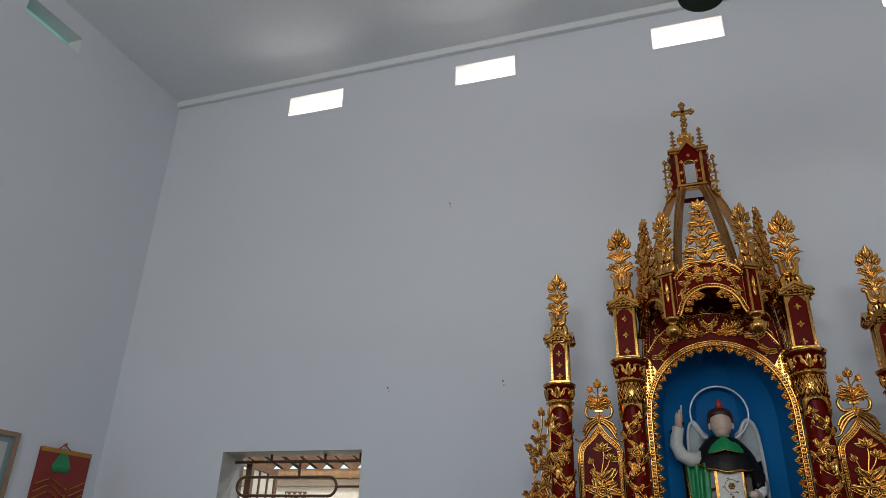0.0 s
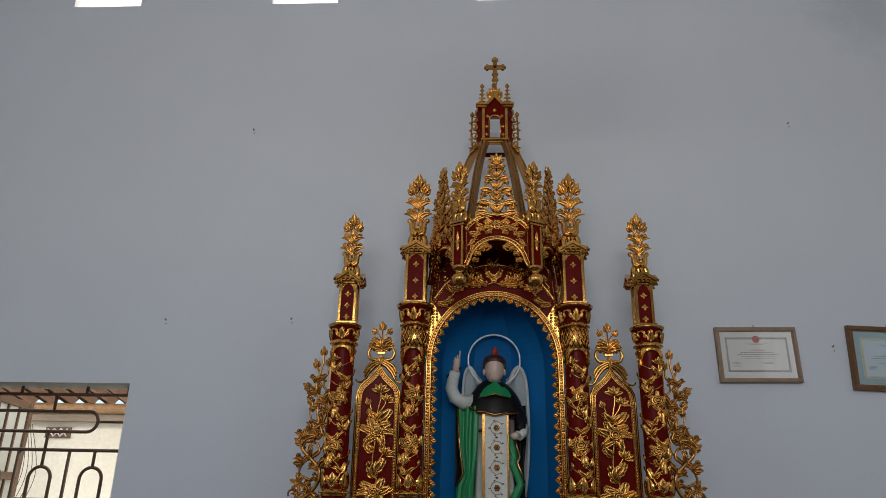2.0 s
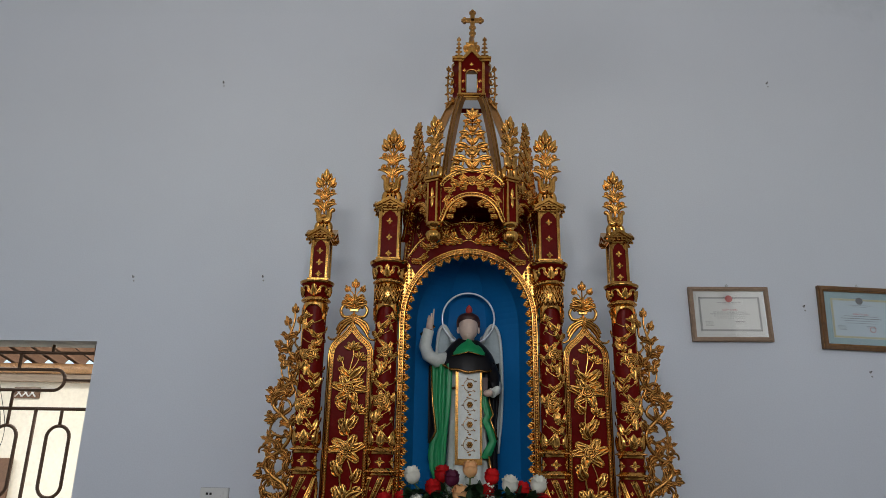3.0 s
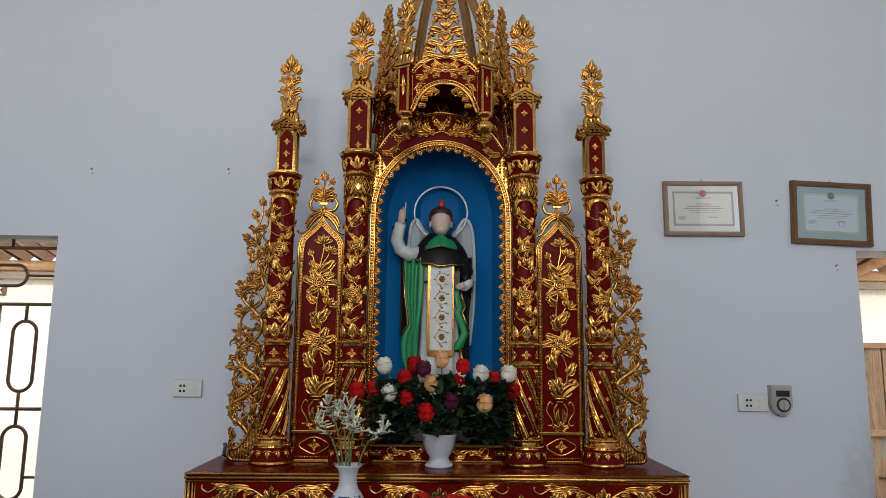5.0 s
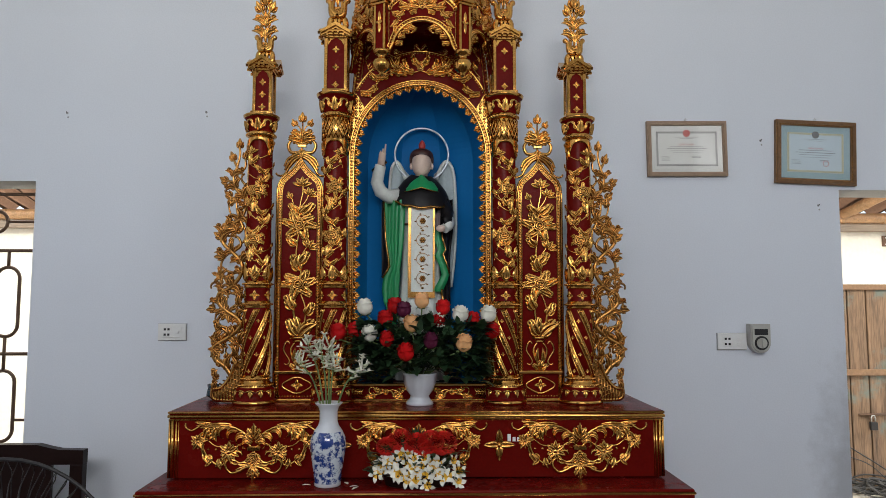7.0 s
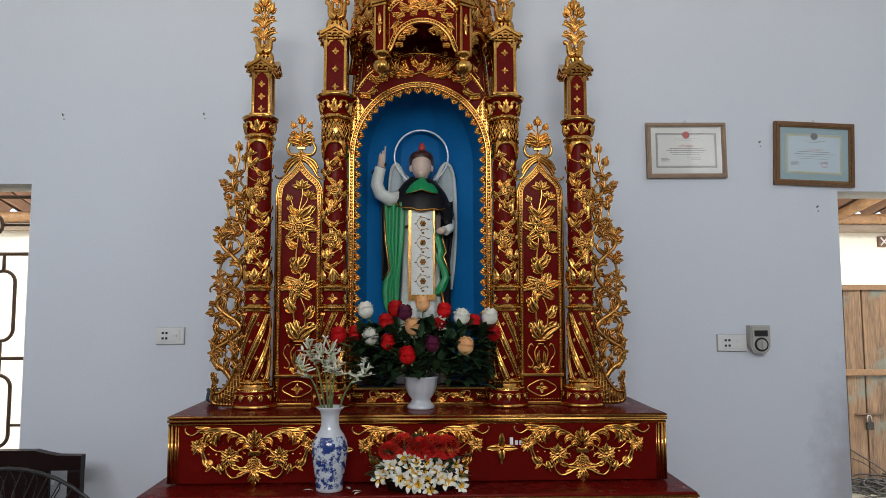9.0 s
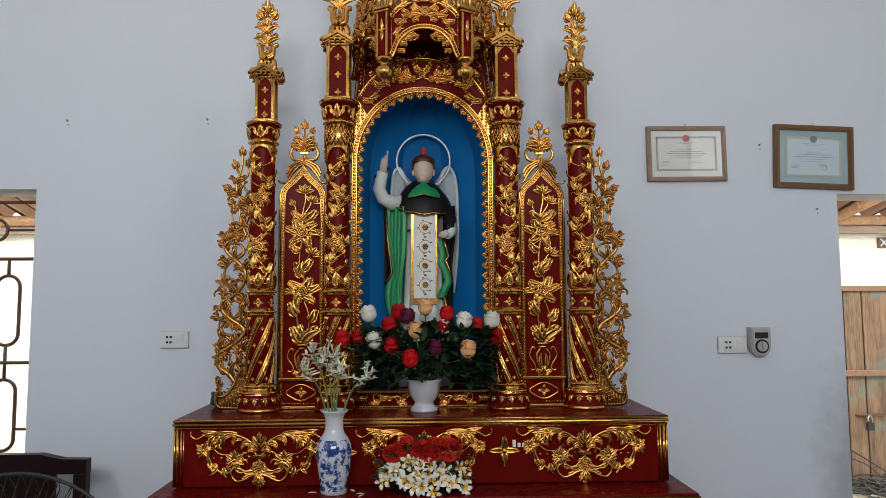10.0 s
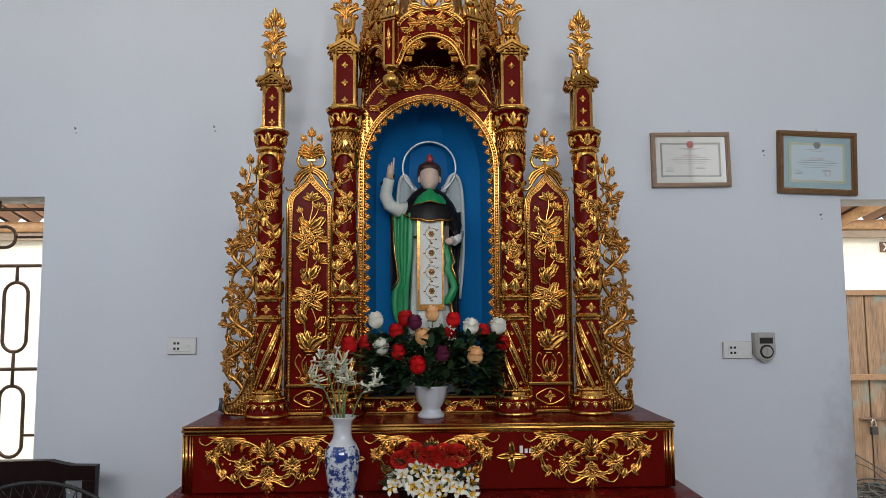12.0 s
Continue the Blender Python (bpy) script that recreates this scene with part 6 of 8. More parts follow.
def statue():
    WHITE, SKIN, BLACK, GREEN, HAIR, FLAME, WING, HALO, GOLD = range(9)
    bm = bmesh.new()
    ox, oy = 0.004, -0.135
    # habit with folds
    rows = []
    for z, rx, ry, fold in ((1.247, 0.100, 0.075, 0.10), (1.30, 0.098, 0.072, 0.10), (1.45, 0.088, 0.066, 0.09), (1.6, 0.079, 0.06, 0.07), (1.75, 0.074, 0.055, 0.05), (1.85, 0.071, 0.052, 0.03), (1.93, 0.084, 0.05, 0.0), (1.99, 0.088, 0.048, 0.0), (2.035, 0.05, 0.035, 0.0)):
        rows.append([(ox + rx * math.cos(a) * (1 + fold * math.cos(11 * a + z * 3)), oy + ry * math.sin(a) * (1 + fold * math.cos(11 * a + z * 3)), z) for a in [2 * math.pi * i / 66 for i in range(66)]])
    add_shell(bm, rows, WHITE, True)
    # scapular with gilt borders
    def strip(x0, x1, z0, z1, off, mi, n=8):
        rows = []
        for k in range(n + 1):
            z = z0 + (z1 - z0) * k / n
            y = oy - 0.062 - off - 0.010 * (1.95 - z)
            rows.append([(x0 + (x1 - x0) * i / 4, y + 0.25 * abs(x0 + (x1 - x0) * i / 4 - ox - 0.02) ** 1.6, z) for i in range(5)])
        v = add_shell(bm, rows, mi)
    strip(-0.044, 0.056, 1.575, 1.955, 0.004, WHITE)
    for x0, x1, z0, z1 in ((-0.046, -0.035, 1.572, 1.93), (0.050, 0.057, 1.572, 1.93), (-0.046, 0.058, 1.566, 1.588)):
        strip(x0, x1, z0, z1, 0.007, GOLD)
    # gilt flowers in rings of tendrils down the scapular
    for z in (1.640, 1.715, 1.790, 1.865):
        y = oy - 0.070 - 0.010 * (1.95 - z)
        for i in range(6):
            q = 2 * math.pi * i / 6
            add_ball(bm, (ox + 0.006 + 0.0075 * math.cos(q), y, z + 0.0075 * math.sin(q)), 0.0052, 0.004, 0.0052, GOLD, 8, 5)
        add_ball(bm, (ox + 0.006, y - 0.002, z), 0.004, 0.004, 0.004, GOLD, 8, 5)
        add_tube(bm, [(ox + 0.006 + 0.024 * math.cos(q), y + 0.003, z + 0.024 * math.sin(q)) for q in [0.5 + 5.0 * i / 16 for i in range(17)]], 0.0013, 5, mi=GOLD)
        for q in (0.6, 1.9, 3.2, 4.5, 5.4):
            add_ball(bm, (ox + 0.006 + 0.029 * math.cos(q), y + 0.003, z + 0.029 * math.sin(q)), 0.0044, 0.002, 0.0026, GOLD, 6, 4)
        add_ball(bm, (ox + 0.006, y + 0.002, z - 0.037), 0.006, 0.003, 0.004, GOLD, 8, 5)
    add_tube(bm, [(ox - 0.074, oy - 0.028, 1.858), (ox - 0.060, oy - 0.044, 1.855), (ox - 0.044, oy - 0.056, 1.858)], 0.005, 6, mi=HAIR)
    # cloak: green lining on one side, black on the other
    def drape(pts, mi, thick=0.010):
        rows = [[(ox + x + 0.003 * math.sin(z * 17 + x * 60), oy + y - 0.009 * math.sin(x * 210 + z * 3), z) for x, y in q] for z, q in pts]
        add_shell(bm, rows, mi)
        add_shell(bm, [[(x, y + thick, z) for x, y, z in r][::-1] for r in rows], mi)
    N = 10
    drape([(z, [(-(w0 + (w1 - w0) * i / N), -0.058 + 0.05 * i / N + 0.014 * math.sin(i * 1.9)) for i in range(N + 1)]) for z, w0, w1 in ((1.95, 0.060, 0.150), (1.80, 0.070, 0.141), (1.72, 0.075, 0.130), (1.675, 0.078, 0.134), (1.645, 0.080, 0.152), (1.60, 0.085, 0.154), (1.55, 0.090, 0.146), (1.50, 0.094, 0.126), (1.40, 0.098, 0.112))], GREEN)
    drape([(z, [(-(w0 + w1 * i / 3), -0.014 + 0.02 * i / 3) for i in range(4)]) for z, w0, w1 in ((1.95, 0.146, 0.012), (1.80, 0.140, 0.022), (1.72, 0.130, 0.030), (1.675, 0.132, 0.026), (1.645, 0.150, 0.006))], BLACK)
    gilt = [(1.95, 0.150), (1.80, 0.141), (1.72, 0.130), (1.69, 0.126), (1.672, 0.134), (1.645, 0.154)]
    add_tube(bm, [(ox - w, oy - 0.024, z) for z, w in gilt], 0.0052, 6, mi=GOLD)
    add_tube(bm, [(ox - w, oy - 0.030, z) for z, w in ((1.50, 0.120), (1.46, 0.112), (1.40, 0.108), (1.36, 0.104))], 0.006, 6, mi=GOLD)
    drape([(z, [(w0 + (w1 - w0) * i / N, -0.055 + 0.05 * i / N + 0.010 * math.sin(i * 1.7)) for i in range(N + 1)]) for z, w0, w1 in ((1.96, 0.05, 0.125), (1.85, 0.07, 0.125), (1.72, 0.066, 0.118), (1.6, 0.08, 0.115), (1.45, 0.085, 0.118), (1.3, 0.08, 0.12))], BLACK)
    drape([(z, [(w0 + 0.034 * i / 4, -0.069 + 0.012 * i / 4 + 0.004 * math.sin(i * 2)) for i in range(5)]) for z, w0 in ((1.85, 0.044), (1.80, 0.048), (1.755, 0.062), (1.730, 0.052), (1.69, 0.068), (1.655, 0.078), (1.62, 0.062), (1.59, 0.048))], GREEN)
    add_tube(bm, [(ox + w, oy - 0.062, z) for z, w in ((1.83, 0.080), (1.79, 0.086), (1.755, 0.098), (1.735, 0.086), (1.70, 0.100), (1.66, 0.112))], 0.0042, 6, mi=GOLD)
    add_tube(bm, [(ox + w, oy - 0.060, z) for z, w in ((1.60, 0.080), (1.55, 0.088), (1.50, 0.098))], 0.006, 6, mi=GOLD)
    # shoulder cape and collar
    rows = []
    for z, rx, ry in ((1.918, 0.113, 0.078), (1.93, 0.113, 0.078), (1.96, 0.108, 0.073), (1.99, 0.097, 0.066), (2.02, 0.074, 0.052), (2.048, 0.042, 0.038)):
        rows.append([(ox + rx * math.cos(a), oy + ry * math.sin(a), z + (0.012 + 0.022 * (math.cos(a) < 0)) * (abs(math.cos(a)) ** 2) * (1 if z < 1.97 else 0.4) + 0.003 * math.sin(9 * a) * (z < 1.95)) for a in [2 * math.pi * i / 40 for i in range(40)]])
    add_shell(bm, rows, BLACK, True)
    add_tube(bm, [(ox + 0.114 * math.cos(a), oy + 0.080 * math.sin(a), 1.917 + (0.012 + 0.022 * (math.cos(a) < 0)) * math.cos(a) ** 2 + 0.003 * math.sin(9 * a)) for a in [2 * math.pi * i / 40 for i in range(40)]], 0.0055, 6, mi=GOLD, closed=True)
    rows = []
    for z, rx, ry in ((1.996, 0.084, 0.081), (2.008, 0.083, 0.076), (2.030, 0.068, 0.062), (2.056, 0.033, 0.038)):
        rows.append([(ox + rx * math.cos(a), oy + ry * math.sin(a), z - 0.012 * abs(math.sin(2 * a)) + 0.002 * math.sin(14 * a)) for a in [2 * math.pi * i / 40 for i in range(40)]])
    add_shell(bm, rows, GREEN, True)
    add_tube(bm, [(ox + 0.085 * math.cos(a), oy + 0.082 * math.sin(a), 1.995 - 0.012 * abs(math.sin(2 * a))) for a in [2 * math.pi * i / 48 for i in range(48)]], 0.0022, 5, mi=GOLD, closed=True)
    # head, kept plain
    add_lathe(bm, [(0.026, 2.03), (0.024, 2.05), (0.024, 2.08)], (ox, oy - 0.004, 0), 14, mi=SKIN)
    add_ball(bm, (ox, oy - 0.012, 2.103), 0.040, 0.043, 0.054, SKIN, 20, 14)
    add_ball(bm, (ox, oy - 0.020, 2.072), 0.026, 0.030, 0.024, SKIN, 16, 10)
    add_ball(bm, (ox, oy - 0.001, 2.138), 0.047, 0.047, 0.030, HAIR, 20, 12)
    for s in (-1, 1):
        add_ball(bm, (ox + s * 0.043, oy - 0.003, 2.122), 0.006, 0.014, 0.024, HAIR, 10, 7)
        add_ball(bm, (ox + s * 0.042, oy - 0.008, 2.094), 0.006, 0.008, 0.014, SKIN, 10, 7)
    add_lathe(bm, [(0.009, 2.160), (0.0135, 2.168), (0.014, 2.178), (0.010, 2.188), (0.004, 2.195), (0.001, 2.198)], (ox + 0.002, oy - 0.02, 0), 10, mi=FLAME, squash=0.7)
    # raised arm
    add_tube(bm, [(ox - 0.085, oy - 0.012, 1.975), (ox - 0.13, oy - 0.03, 1.965), (ox - 0.162, oy - 0.045, 1.985), (ox - 0.175, oy - 0.055, 2.02), (ox - 0.168, oy - 0.062, 2.055), (ox - 0.160, oy - 0.066, 2.085)], 0.030, 14, mi=WHITE, taper=0.72)
    add_tube(bm, [(ox - 0.192, oy - 0.064, 2.062), (ox - 0.176, oy - 0.070, 2.074), (ox - 0.156, oy - 0.072, 2.084), (ox - 0.140, oy - 0.066, 2.100)], 0.0075, 8, mi=GOLD)
    add_tube(bm, [(ox - 0.158, oy - 0.066, 2.085), (ox - 0.155, oy - 0.068, 2.115), (ox - 0.152, oy - 0.07, 2.135)], 0.016, 10, mi=SKIN, taper=0.8)
    for dx, h, r in ((0.008, 0.168, 0.0042), (0.0, 0.150, 0.0045), (-0.008, 0.142, 0.004), (-0.012, 0.13, 0.004)):
        add_tube(bm, [(ox - 0.153 + dx, oy - 0.07, 2.12), (ox - 0.150 + dx * 1.2, oy - 0.075, 2.0 + h)], r, 7, mi=SKIN, taper=0.7)
    # arm with a book
    add_tube(bm, [(ox + 0.082, oy - 0.005, 1.96), (ox + 0.104, oy - 0.04, 1.90), (ox + 0.098, oy - 0.072, 1.865), (ox + 0.080, oy - 0.082, 1.86)], 0.027, 12, mi=BLACK, taper=0.8)
    add_tube(bm, [(ox + 0.112, oy - 0.050, 1.868), (ox + 0.104, oy - 0.074, 1.845), (ox + 0.090, oy - 0.088, 1.833)], 0.024, 12, mi=WHITE, taper=0.8)
    add_ball(bm, (ox + 0.076, oy - 0.104, 1.832), 0.018, 0.013, 0.014, SKIN, 10, 7)
    add_box(bm, ox + 0.056, ox + 0.074, oy - 0.100, oy - 0.072, 1.828, 1.892, 0.0, HAIR)
    # wings behind
    for s, pts in ((-1, ((-0.065, 2.05, 0.02), (-0.085, 2.10, 0.03), (-0.105, 2.12, 0.035), (-0.125, 2.08, 0.04), (-0.132, 1.95, 0.045), (-0.13, 1.75, 0.03), (-0.125, 1.60, 0.01))), (1, ((0.06, 2.05, 0.025), (0.085, 2.11, 0.035), (0.11, 2.12, 0.045), (0.133, 2.06, 0.05), (0.14, 1.9, 0.055), (0.136, 1.75, 0.04), (0.122, 1.61, 0.008)))):
        line = smooth_line([(p[0], p[1]) for p in pts], 5)
        inner_x = 0.05 * s
        rows = []
        for q in line:
            rows.append([(ox + inner_x + (q[0] - inner_x) * u, oy + 0.055 + 0.012 * math.sin(u * 9) - 0.02 * u, q[1] - 0.05 * (1 - u)) for u in (0, 0.2, 0.4, 0.6, 0.8, 1.0)])
        add_shell(bm, rows, WING)
        add_shell(bm, [[(x, y + 0.01, z) for x, y, z in r][::-1] for r in rows], WING)
        add_tube(bm, [(ox + q[0], oy + 0.036, q[1]) for q in line], 0.008, 7, mi=WHITE, taper=0.6)
    # halo ring on its stem
    add_tube(bm, [(ox + 0.109 * math.cos(a), oy + 0.03, 2.150 + 0.109 * math.sin(a)) for a in [2 * math.pi * i / 48 for i in range(48)]], 0.0042, 8, mi=HALO, closed=True)
    add_tube(bm, [(ox, oy + 0.03, 2.04), (ox, oy + 0.035, 1.98)], 0.004, 6, mi=HALO)
    bmesh.ops.recalc_face_normals(bm, faces=bm.faces)
    st = mesh_ob("statue", bm, (M_HABIT, M_SKIN, M_BLACK, M_GREEN, M_HAIR, M_FLAME, M_WING, M_HALO, M_GOLD_DARK))
    tagged(st, "painted robed statue with halo and raised arm in the blue niche", "statue")


statue()


# ---- flowers ----
def rose_mesh(name, mat):
    bm = bmesh.new()
    for ring, (n, r, h, open_) in enumerate(((3, 0.009, 0.056, -0.1), (5, 0.015, 0.058, 0.0), (6, 0.020, 0.054, 0.10), (5, 0.022, 0.045, 0.32))):
        for i in range(n):
            a0 = 2 * math.pi * i / n + ring * 0.7
            rows = []
            for k, cup in enumerate((0.42, 0.92, 1.14, 1.16, 1.06, 1.02)):
                t = k / 5
                rr = r * cup + (open_ * 0.020 if k == 5 else open_ * 0.006 * t)
                w = (0.45 + 0.85 * math.sin(math.pi * (0.12 + 0.70 * t))) * math.pi / n * 1.15
                zz = h * t - (open_ * 0.006 if k == 5 else 0.0)
                rows.append([((rr + 0.0012 * u * (k > 2)) * math.cos(a0 + u * w), (rr + 0.0012 * u * (k > 2)) * math.sin(a0 + u * w), zz - (0.005 * u * u if k == 5 else 0)) for u in (-1, -0.5, 0, 0.5, 1)])
            add_shell(bm, rows, 0)
    for i in range(5):
        a = 2 * math.pi * i / 5
        rows = [[(0.004 * math.cos(a - 0.5), 0.004 * math.sin(a - 0.5), -0.004), (0.004 * math.cos(a + 0.5), 0.004 * math.sin(a + 0.5), -0.004)], [(0.02 * math.cos(a - 0.3), 0.02 * math.sin(a - 0.3), 0.004), (0.02 * math.cos(a + 0.3), 0.02 * math.sin(a + 0.3), 0.004)], [(0.03 * math.cos(a), 0.03 * math.sin(a), 0.0), (0.03 * math.cos(a) + 0.0005, 0.03 * math.sin(a), 0.0)]]
        add_shell(bm, rows, 1)
    me = bpy.data.meshes.new(name)
    bm.to_mesh(me)
    bm.free()
    me.materials.append(mat)
    me.materials.append(M_STEM)
    return me


def add_blade(bm, base, direction, length, width, droop=0.3, mi=0, n=4):
    """A thin pointed leaf or petal along a direction."""
    d = Vector(direction).normalized()
    s = d.cross(Vector((0, 0, 1)))
    s = s.normalized() if s.length > 0.05 else Vector((1, 0, 0))
    p = Vector(base)
    rows = []
    for k in range(n + 1):
        t = k / n
        w = width * math.sin(math.pi * (0.08 + 0.9 * t) ** 0.8)
        up = Vector((0, 0, 1)) * (0.25 * w)
        rows.append([tuple(p - s * w + up), tuple(p), tuple(p + s * w + up)])
        p = p + (d + Vector((0, 0, -droop * t))).normalized() * (length / n)
    add_shell(bm, rows, mi)


def rose_arrangement():
    px, py = 0.003, -0.44
    py = -0.375
    pot = empty("flower_pot", (px, py, BT), label="white glazed footed pot of artificial roses", category="flower pot")
    bm = bmesh.new()
    add_lathe(bm, [(0.047, 0), (0.050, 0.004), (0.047, 0.012), (0.036, 0.022), (0.033, 0.032), (0.046, 0.05), (0.056, 0.075), (0.059, 0.098), (0.062, 0.106), (0.064, 0.112), (0.060, 0.114), (0.055, 0.104), (0.050, 0.09)], (px, py, BT), 40, flute=10, flute_depth=0.025, band=(0.04, 0.1))
    part("pot", bm, M_PORCELAIN, pot, "white glazed pot")
    meshes = {"r": rose_mesh("rose", M_PETAL_RED), "w": rose_mesh("rose", M_PETAL_WHITE), "p": rose_mesh("rose", M_PETAL_PEACH), "v": rose_mesh("rose", M_PETAL_PURPLE)}
    words = {"r": "red rose", "w": "white rose", "p": "peach rose", "v": "dark purple rose"}
    rnd = random.Random(5)
    for k, (c, x, z, d) in enumerate((("w", -0.194, 1.527, 0.0), ("r", -0.287, 1.438, 0.0), ("r", -0.226, 1.442, 0.01), ("w", -0.172, 1.436, -0.05), ("r", -0.121, 1.485, -0.02), ("r", -0.113, 1.418, -0.06), ("v", -0.057, 1.519, 0.0), ("p", -0.028, 1.470, -0.07), ("p", 0.006, 1.551, 0.0), ("r", -0.046, 1.371, -0.09), ("r", 0.081, 1.527, 0.0), ("r", 0.063, 1.474, -0.03), ("v", 0.038, 1.412, -0.08), ("w", 0.141, 1.501, -0.02), ("r", 0.186, 1.485, 0.02), ("p", 0.151, 1.402, -0.07), ("w", 0.242, 1.501, 0.01), ("r", 0.254, 1.444, 0.0), ("r", -0.09, 1.53, 0.04))):
        o = new("rose", meshes[c])
        o.parent = pot
        o.matrix_parent_inverse = Matrix.Translation(-pot.location)
        tilt = Vector((x * 0.9, d * 2 - 0.12, 1.0)).normalized()
        o.matrix_basis = Matrix.Translation((px + x, py + d, z - 0.025)) @ tilt.to_track_quat("Z", "Y").to_matrix().to_4x4() @ Matrix.Rotation(rnd.uniform(0, 6), 4, "Z") @ Matrix.Scale(rnd.uniform(0.95, 1.08), 4)
        tagged(o, words[c])
        stalk = bmesh.new()
        add_tube(stalk, [(px + x * 0.08, py, BT + 0.1), (px + x * 0.6, py + d * 0.6, BT + 0.1 + (z - BT - 0.1) * 0.6), (px + x, py + d, z - 0.025)], 0.0025, 6)
        part("flower_stem", stalk, M_STEM, pot)
    bm = bmesh.new()
    for k in range(1150):
        a = rnd.uniform(-0.225, 0.23)
        zz = rnd.uniform(1.290, 1.485) - abs(a) * 0.10
        if abs(a) < 0.08 and zz < 1.31:
            continue
        x, y = px + a, py + rnd.uniform(-0.09, 0.04) * (1.1 - abs(a) * 2)
        add_blade(bm, (x, y, zz), (a * 3 + rnd.uniform(-0.7, 0.7), rnd.uniform(-0.9, 0.2), rnd.uniform(-0.2, 0.7)), rnd.uniform(0.035, 0.062), rnd.uniform(0.010, 0.019), 0.5)
    tagged(part("leaves", bm, M_LEAF, pot, "dark green rose leaves"), kind="stuff")
    bm = bmesh.new()
    for k in range(16):
        add_ball(bm, (px + 0.075 + rnd.uniform(-0.012, 0.012), py - 0.07 + rnd.uniform(-0.01, 0.01), 1.46 + rnd.uniform(-0.03, 0.05)), 0.0032, 0.0032, 0.0032, 0, 6, 4)
    tagged(part("filler_blossom", bm, M_PETAL_WHITE, pot), kind="stuff")


rose_arrangement()


def tuberose_vase():
    vx, vy = -0.29, -0.597
    v = empty("porcelain_vase", (vx, vy, LT), label="blue and white porcelain vase with tuberose stems", category="vase")
    bm = bmesh.new()
    add_lathe(bm, [(0.040, 0, 1), (0.043, 0.003, 1), (0.043, 0.012, 0), (0.047, 0.05, 0), (0.055, 0.10, 0), (0.058, 0.125, 0), (0.056, 0.15, 0), (0.046, 0.172, 1), (0.033, 0.19, 1), (0.029, 0.205, 1), (0.029, 0.235, 1), (0.034, 0.25, 1), (0.044, 0.259, 1), (0.045, 0.263, 1), (0.040, 0.263, 1), (0.028, 0.25, 1), (0.025, 0.22, 1)], (vx, vy, LT), 48)
    part("vase", bm, (M_BLUEWHITE, M_PORCELAIN), v, "white porcelain painted with blue landscape")
    rnd = random.Random(9)
    for tx, tz, ty in ((-0.105, 0.40, 0.0), (-0.08, 0.46, 0.02), (-0.03, 0.44, 0.0), (0.0, 0.45, -0.01), (0.02, 0.40, -0.02), (0.11, 0.38, 0.0)):
        bm = bmesh.new()
        top = Vector((vx + tx, vy + ty, LT + tz))
        base = Vector((vx + tx * 0.12, vy, LT + 0.2))
        mid = base.lerp(top, 0.55) + Vector((-tx * 0.12, 0, 0.02))
        line = smooth_line([base, mid, top], 6)
        add_tube(bm, line, 0.0032, 6, mi=0, taper=0.6)
        for k in range(18):
            p = line[-1 - k // 4] + Vector((rnd.uniform(-0.008, 0.008), rnd.uniform(-0.008, 0.008), rnd.uniform(-0.008, 0.012)))
            a = rnd.uniform(0, 6.28)
            d = Vector((0.55 * math.cos(a) + tx * 2, 0.55 * math.sin(a) - 0.1, rnd.uniform(0.6, 1.3) if k < 7 else 0.1)).normalized()
            e = p + d * rnd.uniform(0.018, 0.032)
            add_tube(bm, [p, p.lerp(e, 0.5), p.lerp(e, 0.85), e], 0.0030, 6, mi=1 if k % 3 == 0 else 2, taper=0.55)
            if rnd.random() < 0.45:
                for i in range(6):
                    b = a + i * 1.05
                    add_blade(bm, e, (math.cos(b) + d.x, math.sin(b) + d.y, 0.5 * d.z + 0.2), 0.019, 0.0050, 0.3, 1, 3)
        part("flower_stem", bm, (M_STEM, M_PETAL_WHITE, M_BUD), v, "tuberose stem with small white flowers")


tuberose_vase()


